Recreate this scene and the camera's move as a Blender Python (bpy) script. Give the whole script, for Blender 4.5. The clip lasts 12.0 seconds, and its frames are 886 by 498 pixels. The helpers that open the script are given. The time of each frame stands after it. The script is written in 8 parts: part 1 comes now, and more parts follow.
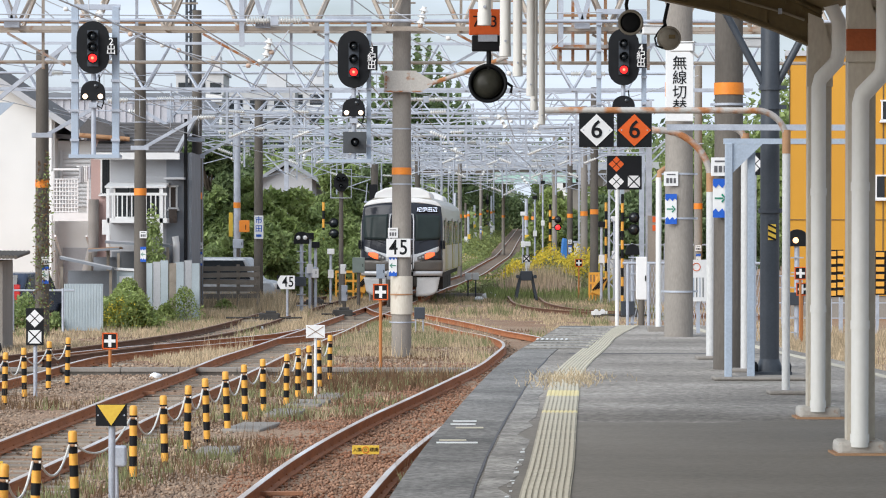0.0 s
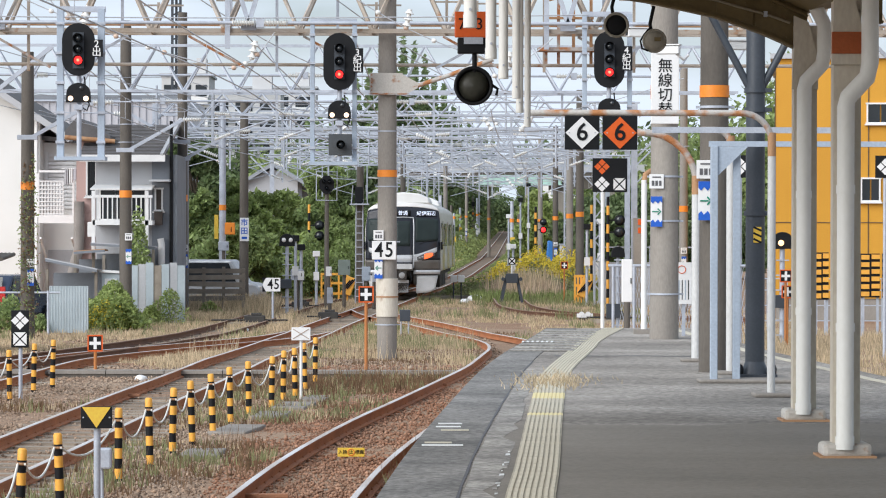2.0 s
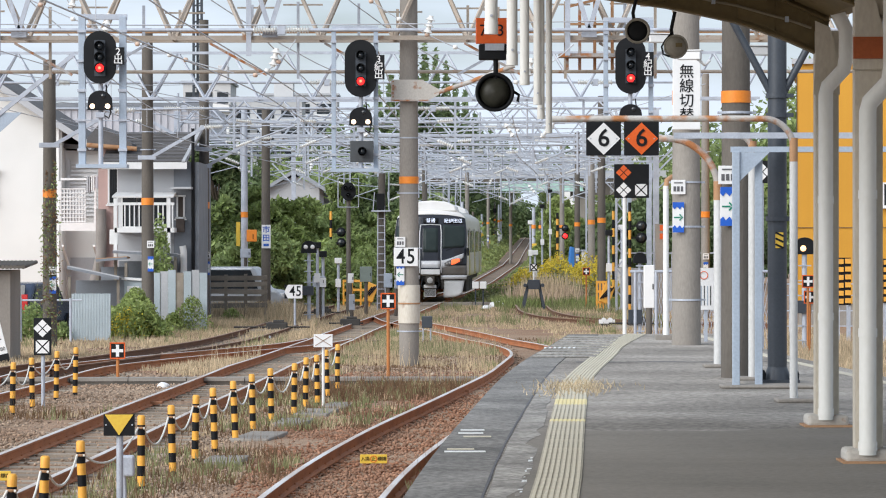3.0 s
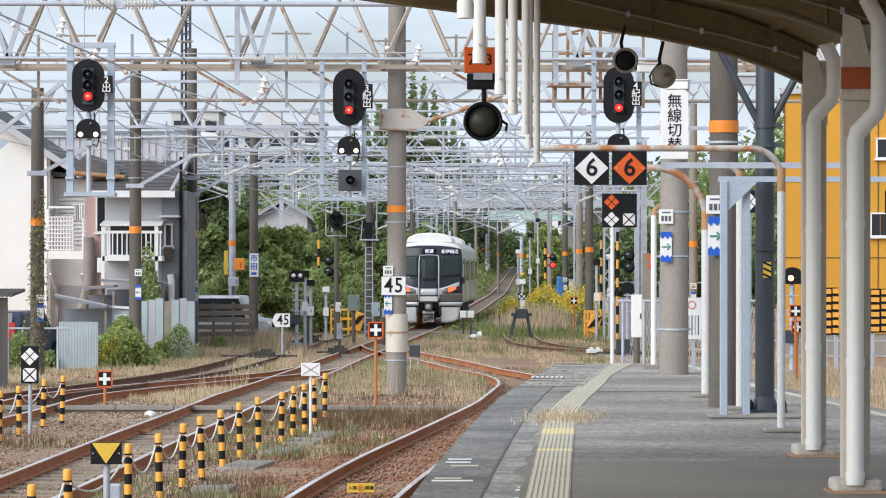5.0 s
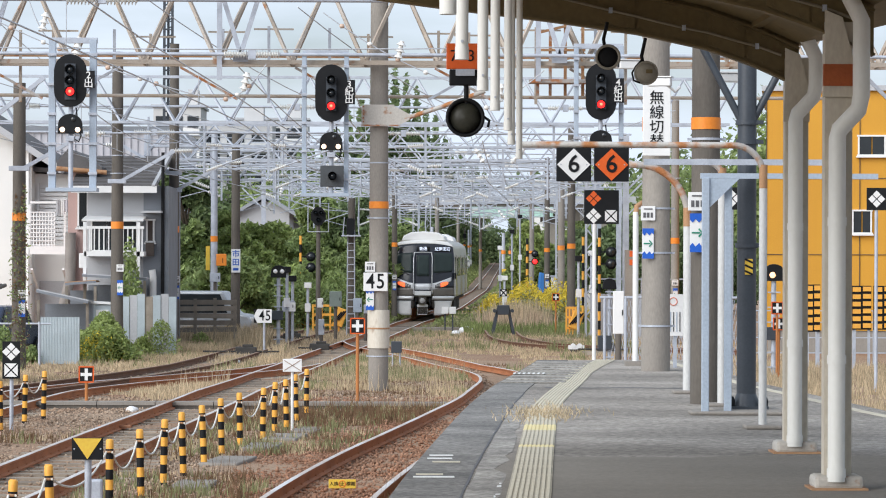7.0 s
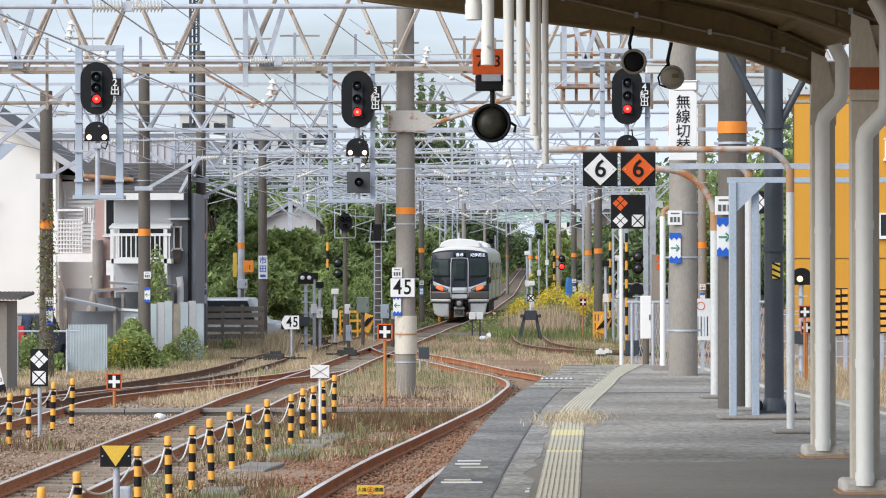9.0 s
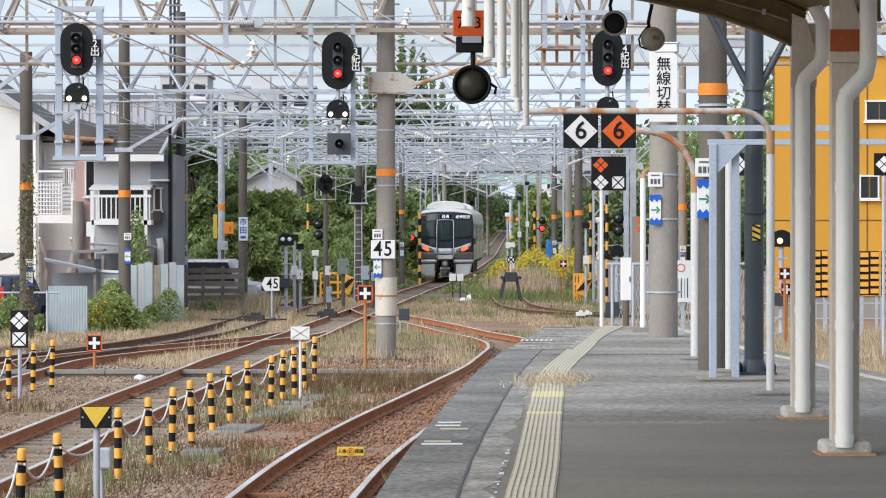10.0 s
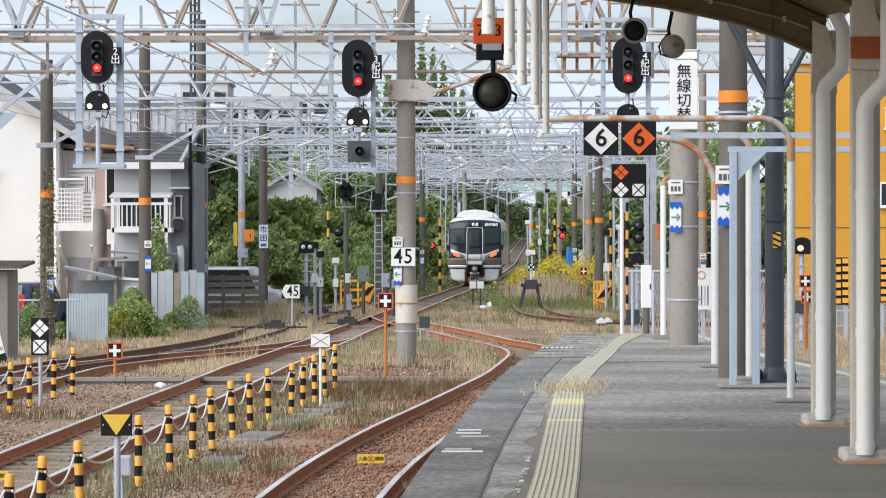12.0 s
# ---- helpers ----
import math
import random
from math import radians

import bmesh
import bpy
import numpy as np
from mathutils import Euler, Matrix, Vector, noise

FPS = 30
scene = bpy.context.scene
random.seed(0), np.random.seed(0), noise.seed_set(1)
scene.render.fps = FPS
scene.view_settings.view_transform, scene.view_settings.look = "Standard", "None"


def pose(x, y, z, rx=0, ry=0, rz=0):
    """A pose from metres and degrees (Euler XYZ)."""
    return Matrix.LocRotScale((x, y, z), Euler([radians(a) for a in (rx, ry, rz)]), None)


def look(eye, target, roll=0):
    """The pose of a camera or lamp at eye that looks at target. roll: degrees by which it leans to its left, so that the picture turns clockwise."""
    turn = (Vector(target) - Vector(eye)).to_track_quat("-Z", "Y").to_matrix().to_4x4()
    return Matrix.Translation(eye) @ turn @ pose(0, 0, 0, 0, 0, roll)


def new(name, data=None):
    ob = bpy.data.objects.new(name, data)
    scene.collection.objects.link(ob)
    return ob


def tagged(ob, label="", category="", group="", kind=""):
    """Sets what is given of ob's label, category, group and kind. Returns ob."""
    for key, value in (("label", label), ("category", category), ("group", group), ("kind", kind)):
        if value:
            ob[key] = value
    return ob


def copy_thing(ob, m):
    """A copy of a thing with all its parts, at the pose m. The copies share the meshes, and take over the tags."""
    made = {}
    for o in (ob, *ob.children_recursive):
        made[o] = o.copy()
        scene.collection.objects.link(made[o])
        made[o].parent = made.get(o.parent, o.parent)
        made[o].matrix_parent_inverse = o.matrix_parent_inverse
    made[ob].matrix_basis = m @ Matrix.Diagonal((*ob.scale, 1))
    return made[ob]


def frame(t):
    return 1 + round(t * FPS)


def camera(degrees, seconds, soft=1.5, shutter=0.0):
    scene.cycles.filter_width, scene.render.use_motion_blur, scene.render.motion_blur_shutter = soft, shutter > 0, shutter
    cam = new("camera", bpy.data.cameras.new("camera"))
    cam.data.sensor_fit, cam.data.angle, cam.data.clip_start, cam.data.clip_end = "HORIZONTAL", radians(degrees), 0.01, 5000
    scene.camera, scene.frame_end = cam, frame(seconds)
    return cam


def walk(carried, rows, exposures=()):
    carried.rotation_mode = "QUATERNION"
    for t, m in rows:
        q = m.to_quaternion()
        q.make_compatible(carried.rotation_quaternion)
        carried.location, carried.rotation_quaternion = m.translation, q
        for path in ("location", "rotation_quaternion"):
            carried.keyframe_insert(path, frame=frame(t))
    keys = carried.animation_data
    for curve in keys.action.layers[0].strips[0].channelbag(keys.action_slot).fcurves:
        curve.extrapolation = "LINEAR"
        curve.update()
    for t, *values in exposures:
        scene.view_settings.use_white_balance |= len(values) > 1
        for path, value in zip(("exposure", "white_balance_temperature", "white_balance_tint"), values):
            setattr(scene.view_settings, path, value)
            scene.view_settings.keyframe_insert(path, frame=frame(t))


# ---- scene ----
cam = camera(16.829, 12.0, soft=1.1)
walk(cam, [
    (0, pose(0.000, 0.000, 2.500, 89.4627, 0, -0.5877) @ pose(0, 0, 0, 0, 0, 0.0793)),
    (0.5, pose(0.000, 0.000, 2.500, 89.3582, 0, 0.0269) @ pose(0, 0, 0, 0, 0, 0.1446)),
    (1, pose(0.000, 0.000, 2.500, 89.1926, 0, -0.3223) @ pose(0, 0, 0, 0, 0, 0.1351)),
    (1.5, pose(0.000, 0.000, 2.500, 89.2946, 0, -0.5864) @ pose(0, 0, 0, 0, 0, 0.1828)),
    (2, pose(0.000, 0.000, 2.500, 89.5093, 0, -0.8640) @ pose(0, 0, 0, 0, 0, 0.1216)),
    (2.5, pose(0.000, 0.000, 2.500, 89.6133, 0, -1.0825) @ pose(0, 0, 0, 0, 0, -0.1406)),
    (3, pose(0.000, 0.000, 2.500, 89.6330, 0, -0.4464) @ pose(0, 0, 0, 0, 0, -0.0634)),
    (3.2, pose(0.000, 0.000, 2.500, 89.6776, 0, -0.0837) @ pose(0, 0, 0, 0, 0, -0.0250)),
    (5, pose(0.000, 0.000, 2.500, 90.1878, 0, -0.6793) @ pose(0, 0, 0, 0, 0, 0.0667)),
    (5.5, pose(0.000, 0.000, 2.500, 89.8260, 0, -0.8371) @ pose(0, 0, 0, 0, 0, -0.0136)),
    (6, pose(0.000, 0.000, 2.500, 89.9347, 0, -0.2284) @ pose(0, 0, 0, 0, 0, -0.0465)),
    (6.5, pose(0.000, 0.000, 2.500, 90.0404, 0, -0.6588) @ pose(0, 0, 0, 0, 0, 0.1014)),
    (7, pose(0.000, 0.000, 2.500, 90.1146, 0, -1.0240) @ pose(0, 0, 0, 0, 0, 0.1974)),
    (8.8, pose(0.000, 0.000, 2.500, 90.2889, 0, -0.6424) @ pose(0, 0, 0, 0, 0, -0.1495)),
    (9, pose(0.000, 0.000, 2.500, 90.2208, 0, -0.5095) @ pose(0, 0, 0, 0, 0, -0.0963)),
    (9.5, pose(0.000, 0.000, 2.500, 89.6952, 0, -0.6965) @ pose(0, 0, 0, 0, 0, -0.0031)),
    (10, pose(0.000, 0.000, 2.500, 89.4866, 0, -0.8840) @ pose(0, 0, 0, 0, 0, -0.0463)),
    (10.5, pose(0.000, 0.000, 2.500, 89.3190, 0, 0.0000) @ pose(0, 0, 0, 0, 0, -0.0000)),
    (11, pose(0.000, 0.000, 2.500, 89.2052, 0, -0.1289) @ pose(0, 0, 0, 0, 0, -0.0199)),
    (11.5, pose(0.000, 0.000, 2.500, 89.2883, 0, -0.2466) @ pose(0, 0, 0, 0, 0, -0.1335)),
    (12, pose(0.000, 0.000, 2.500, 89.6308, 0, -0.4974) @ pose(0, 0, 0, 0, 0, -0.0753)),
])

# ---- light ----
world = bpy.data.worlds.new("sky")
scene.world = world
world.use_nodes = True
_wn, _wl = world.node_tree.nodes, world.node_tree.links
_wn.clear()
_sky = _wn.new("ShaderNodeTexSky")
_sky.sky_type = 'NISHITA'
_sky.sun_disc = False
_sky.sun_elevation, _sky.sun_rotation = radians(30), radians(226)
_sky.air_density, _sky.dust_density, _sky.ozone_density = 1.0, 1.5, 1.5
# thin broken cloud over the whole sky
_co = _wn.new("ShaderNodeTexCoord")
_mp = _wn.new("ShaderNodeMapping")
_mp.inputs["Scale"].default_value = (3, 3, 14)
_no = _wn.new("ShaderNodeTexNoise")
_no.inputs["Scale"].default_value, _no.inputs["Detail"].default_value = 1.6, 6
_rp = _wn.new("ShaderNodeValToRGB")
_rp.color_ramp.elements[0].position, _rp.color_ramp.elements[1].position = 0.35, 0.62
_rp.color_ramp.elements[0].color, _rp.color_ramp.elements[1].color = (.3, .3, .3, 1), (1, 1, 1, 1)
_mx = _wn.new("ShaderNodeMix")
_mx.data_type = 'RGBA'
_mx.inputs["B"].default_value = (8.4, 9.5, 11.0, 1)
_bg = _wn.new("ShaderNodeBackground")
_bg.inputs["Strength"].default_value = 0.1
_ow = _wn.new("ShaderNodeOutputWorld")
_wl.new(_co.outputs["Generated"], _mp.inputs["Vector"])
_wl.new(_mp.outputs["Vector"], _no.inputs["Vector"])
_wl.new(_no.outputs["Fac"], _rp.inputs["Fac"])
_wl.new(_rp.outputs["Color"], _mx.inputs["Factor"])
_wl.new(_sky.outputs["Color"], _mx.inputs["A"])
_wl.new(_mx.outputs["Result"], _bg.inputs["Color"])
_wl.new(_bg.outputs["Background"], _ow.inputs["Surface"])
sun = new("sun", bpy.data.lights.new("sun", 'SUN'))
sun.data.energy, sun.data.angle, sun.data.color = 3.5, radians(55), (1.0, 0.99, 0.975)
sun.matrix_world = look((-66, -63, 54), (0, 0, 0))
scene.view_settings.exposure = 0.0


# ---- materials ----
def paint(name, c, c2=None, scale=3.0, rough=0.6, metal=0.0, bump=0.15, fine=40.0, spread=0.5, stretch=(1, 1, 1),
          rust=0.0, rust_col=(0.16, 0.06, 0.025), vary=0.0, island=False, spec=0.4, fine_amt=0.13):
    """A worn surface: two scales of colour change, fine relief, and rust or dirt patches where asked."""
    m = bpy.data.materials.new(name)
    m.use_nodes = True
    nt, ln = m.node_tree.nodes, m.node_tree.links
    b = nt["Principled BSDF"]
    b.inputs["Roughness"].default_value, b.inputs["Metallic"].default_value = rough, metal
    b.inputs["Specular IOR Level"].default_value = spec
    co, mp = nt.new("ShaderNodeTexCoord"), nt.new("ShaderNodeMapping")
    mp.inputs["Scale"].default_value = stretch
    ln.new(co.outputs["Object"], mp.inputs["Vector"])

    def noise_of(s, detail=5):
        n_ = nt.new("ShaderNodeTexNoise")
        n_.inputs["Scale"].default_value, n_.inputs["Detail"].default_value = s, detail
        ln.new(mp.outputs["Vector"], n_.inputs["Vector"])
        return n_

    def mixed(fac, a, b_, mode='MIX'):
        x = nt.new("ShaderNodeMix")
        x.data_type, x.blend_type = 'RGBA', mode
        for key, val in (("Factor", fac), ("A", a), ("B", b_)):
            if isinstance(val, (int, float)):
                x.inputs[key].default_value = val
            elif isinstance(val, tuple):
                x.inputs[key].default_value = (*val[:3], 1)
            else:
                ln.new(val, x.inputs[key])
        return x.outputs["Result"]

    def ramp(src, lo, hi):
        r = nt.new("ShaderNodeMapRange")
        r.inputs["From Min"].default_value, r.inputs["From Max"].default_value = lo, hi
        ln.new(src, r.inputs["Value"])
        return r.outputs["Result"]

    c2 = c2 or tuple(v * 0.72 for v in c)
    n1, n2 = noise_of(scale), noise_of(fine, 3)
    col = mixed(ramp(n1.outputs["Fac"], 0.5 - spread / 2, 0.5 + spread / 2), c, c2)
    col = mixed(fine_amt, col, mixed(ramp(n2.outputs["Fac"], 0.25, 0.75), (0.1, 0.1, 0.1), (0.95, 0.95, 0.95)), 'OVERLAY')
    if vary:
        src = nt.new("ShaderNodeNewGeometry").outputs["Random Per Island"] if island else nt.new("ShaderNodeObjectInfo").outputs["Random"]
        hs = nt.new("ShaderNodeHueSaturation")
        ln.new(ramp(src, 0, 1), hs.inputs["Value"])
        hs.inputs["Value"].default_value = 1
        mr = nt.new("ShaderNodeMapRange")
        mr.inputs["To Min"].default_value, mr.inputs["To Max"].default_value = 1 - vary, 1 + vary
        ln.new(src, mr.inputs["Value"])
        ln.new(mr.outputs["Result"], hs.inputs["Value"])
        ln.new(col, hs.inputs["Color"])
        col = hs.outputs["Color"]
    if rust:
        n3 = noise_of(scale * 2.3, 8)
        k = ramp(n3.outputs["Fac"], 0.78 - rust * 0.5, 0.9 - rust * 0.5)
        col = mixed(k, col, mixed(n2.outputs["Fac"], rust_col, tuple(v * 2.2 for v in rust_col)))
        rr = nt.new("ShaderNodeMapRange")
        rr.inputs["To Min"].default_value, rr.inputs["To Max"].default_value = rough, 0.9
        ln.new(k, rr.inputs["Value"])
        ln.new(rr.outputs["Result"], b.inputs["Roughness"])
    ln.new(col, b.inputs["Base Color"])
    if bump:
        bp = nt.new("ShaderNodeBump")
        bp.inputs["Strength"].default_value, bp.inputs["Distance"].default_value = bump, 0.02
        ln.new(n2.outputs["Fac"], bp.inputs["Height"])
        ln.new(bp.outputs["Normal"], b.inputs["Normal"])
    return m


def glow(name, c, strength):
    m = paint(name, c, bump=0, rough=0.3)
    b = m.node_tree.nodes["Principled BSDF"]
    b.inputs["Emission Color"].default_value = (*c, 1)
    b.inputs["Emission Strength"].default_value = strength
    return m


def glass(name, c=(0.02, 0.025, 0.03)):
    m = paint(name, c, rough=0.16, bump=0, spec=0.6, fine_amt=0.05)
    return m


M_ASPHALT = paint("asphalt", (0.36, 0.33, 0.295), (0.18, 0.163, 0.143), 0.75, 0.9, fine=42, bump=0.6, stretch=(.45, .9, 1), fine_amt=0.8, spread=.34)
# paving under the canopy: smoother, its tone darkened to carry the roof's shade
M_SHADED_PAVING = paint("covered_paving", (0.27, 0.245, 0.21), (0.175, 0.158, 0.135), 0.5, 0.85, fine=70, bump=0.25, stretch=(.4, 1.2, 1), fine_amt=0.3, spread=.4)
M_COPING = paint("coping_concrete", (0.25, 0.24, 0.225), (0.14, 0.135, 0.128), 1.3, 0.9, fine=24, bump=0.5, vary=0.14, fine_amt=.6, spread=.35)
M_CONC = paint("concrete", (0.31, 0.287, 0.257), (0.22, 0.2, 0.18), 1.6, 0.9, fine=45, bump=0.3, stretch=(1, 1, 0.35))
M_CONC_DARK = paint("old_concrete", (0.15, 0.135, 0.118), (0.09, 0.08, 0.07), 1.8, 0.92, fine=40, bump=0.35, stretch=(1, 1, 0.35))
M_TACTILE = paint("tactile_yellow", (0.66, 0.61, 0.48), (0.46, 0.42, 0.34), 1.2, 0.8, fine=70, bump=0.2)
M_TACTILE_BASE = paint("tactile_worn_base", (0.5, 0.455, 0.36), (0.36, 0.33, 0.265), 1.4, 0.85, fine=70, bump=0.2, vary=.12)
M_TACTILE_NEW = paint("tactile_new_yellow", (0.8, 0.7, 0.36), (0.72, 0.62, 0.35), 3.0, 0.7, fine=70, bump=0.15)
M_EARTH = paint("ballast_earth", (0.26, 0.15, 0.09), (0.34, 0.25, 0.175), 0.5, 0.95, fine=22, bump=0.9, fine_amt=0.6)
M_STONE_RED = paint("rusty_ballast_stone", (0.27, 0.125, 0.07), (0.33, 0.205, 0.14), 0.7, 0.9, fine=30, bump=0.3, vary=0.4, island=True)
M_STONE = paint("ballast_stone", (0.27, 0.175, 0.115), (0.36, 0.285, 0.22), 0.7, 0.9, fine=30, bump=0.3, vary=0.5, island=True)
M_RAIL = paint("rusty_rail", (0.45, 0.175, 0.07), (0.3, 0.115, 0.05), 2, 0.75, fine=60, bump=0.2)
M_RAILTOP = paint("worn_rail_top", (0.8, 0.79, 0.79), (0.5, 0.38, 0.3), 0.6, 0.4, 0.25, fine=60, bump=0.05)
M_RAIL_OLD = paint("dark_rusted_rail", (0.2, 0.1, 0.06), (0.13, 0.07, 0.045), 2, 0.85, fine=60, bump=0.2)
M_RAILTOP_OLD = paint("rusted_rail_top", (0.34, 0.24, 0.18), (0.24, 0.15, 0.1), 0.8, 0.7, fine=60, bump=0.05)
M_SLEEPER = paint("sleeper_wood", (0.38, 0.33, 0.27), (0.24, 0.2, 0.16), 3, 0.9, fine=40, bump=0.4, vary=0.25)
M_GALV = paint("galvanised_steel", (0.5, 0.54, 0.61), (0.35, 0.38, 0.44), 4, 0.45, 0.1, fine=60, bump=0.05)
M_GALV_RUST = paint("rusting_galvanised_steel", (0.5, 0.49, 0.48), (0.36, 0.31, 0.27), 2, 0.6, 0.2, fine=60, bump=0.08, rust=0.62, rust_col=(0.26, 0.11, 0.045))
M_PIPE_RUST = paint("pipe_paint_flaking_to_rust", (0.55, 0.54, 0.52), (0.42, 0.39, 0.35), 2, 0.6, 0.0, fine=60, bump=0.08, rust=0.6, rust_col=(0.27, 0.12, 0.05))
M_POSTGREY = paint("dirty_white_post", (0.6, 0.61, 0.61), (0.48, 0.48, 0.47), 2, 0.55, fine=50, bump=0.05, rust=0.27, rust_col=(0.24, 0.11, 0.05), stretch=(1, 1, .4))
M_GANTRY = paint("brown_grey_gantry_paint", (0.36, 0.29, 0.22), (0.5, 0.46, 0.42), 1.6, 0.7, 0.0, fine=60, bump=0.1, rust=0.35, rust_col=(0.2, 0.1, 0.05))
M_RUST = paint("rust_brown_steel", (0.34, 0.17, 0.08), (0.45, 0.28, 0.16), 2.5, 0.75, 0.0, fine=60, bump=0.12, rust=0.4)
M_WIRE = paint("weathered_wire", (0.56, 0.585, 0.63), (0.42, 0.435, 0.47), 3, 0.45, 0.2, bump=0)
M_PORCELAIN = paint("porcelain", (0.8, 0.8, 0.78), (0.7, 0.7, 0.68), 8, 0.25, bump=0)
M_BLACK = paint("signal_black", (0.008, 0.009, 0.011), (0.013, 0.014, 0.016), 5, 0.6, fine=50, bump=0.05, spec=0.2, fine_amt=0.05)
M_WHITE = paint("white_paint", (0.78, 0.79, 0.78), (0.7, 0.71, 0.7), 3, 0.5, fine=60, bump=0.04, rust=0.12)
M_PLATE = paint("white_plate", (0.8, 0.8, 0.8), (0.72, 0.73, 0.73), 4, 0.45, bump=0.02, fine_amt=0.08)
M_PIPEWHITE = paint("white_pipe_paint", (0.82, 0.82, 0.79), (0.72, 0.72, 0.68), 2.2, 0.45, bump=0.04, rust=0.2, rust_col=(0.22, 0.12, 0.05), stretch=(1, 1, 0.4))
M_CREAM = paint("cream_column_paint", (0.62, 0.57, 0.48), (0.5, 0.45, 0.37), 2, 0.6, bump=0.06, rust=0.24, rust_col=(0.15, 0.09, 0.04), stretch=(1, 1, 0.4))
M_CANOPY = paint("canopy_brown_paint", (0.2, 0.148, 0.066), (0.14, 0.103, 0.047), 1.2, 0.7, fine=20, bump=0.1, rust=0.25, rust_col=(0.08, 0.045, 0.02))
M_ORANGE = paint("orange_band", (0.85, 0.27, 0.03), (0.75, 0.23, 0.03), 4, 0.5, bump=0.03)
M_ORANGE_SIGN = paint("orange_sign", (0.75, 0.13, 0.025), (0.68, 0.11, 0.02), 4, 0.4, bump=0.02)
M_YELLOW = paint("safety_yellow", (0.85, 0.43, 0.07), (0.75, 0.36, 0.06), 5, 0.5, bump=0.05, rust=0.12)
M_YSIGN = paint("yellow_sign", (0.75, 0.5, 0.06), (0.68, 0.45, 0.06), 5, 0.5, bump=0.03)
M_BLUE = paint("blue_plate", (0.02, 0.12, 0.55), (0.02, 0.1, 0.48), 5, 0.4, bump=0.02)
M_GREEN = paint("green_arrow", (0.01, 0.25, 0.16), None, 5, 0.4, bump=0)
M_NAVY = paint("dark_slate_paint", (0.055, 0.065, 0.08), (0.04, 0.048, 0.06), 2, 0.45, fine=40, bump=0.06)
M_BLUEGREY = paint("blue_grey_paint", (0.4, 0.47, 0.56), (0.33, 0.39, 0.47), 2, 0.5, fine=40, bump=0.05, rust=0.08)
M_MARK = paint("faded_ink", (0.12, 0.12, 0.13), None, 5, 0.7, bump=0)
M_REPAIR = paint("pale_repair_mortar", (0.37, 0.35, 0.32), (0.22, 0.208, 0.19), 2.2, 0.9, fine=22, bump=0.5, fine_amt=.6, spread=.3)
M_ROPE = paint("white_rope", (0.75, 0.74, 0.7), (0.6, 0.58, 0.52), 8, 0.9, bump=0.1)
M_MACHINE = paint("oily_black_iron", (0.03, 0.03, 0.03), (0.06, 0.055, 0.05), 3, 0.7, bump=0.15)
M_CAB = paint("cabinet_green_grey", (0.22, 0.27, 0.25), (0.18, 0.22, 0.2), 3, 0.55, bump=0.03)
M_REDLAMP = glow("red_lamp", (1.0, 0.02, 0.02), 3.2)
M_REDCORE = glow("red_lamp_core", (1.0, 0.14, 0.07), 4.0)
M_WHITELAMP = glow("white_lamp", (1.0, 0.72, 0.5), 2.4)
M_DARKLENS = glass("dark_lens")
M_DULLLENS = paint("dull_dark_lens", (0.05, 0.05, 0.038), (0.025, 0.025, 0.02), 9, 0.45, spec=0.3, bump=0)


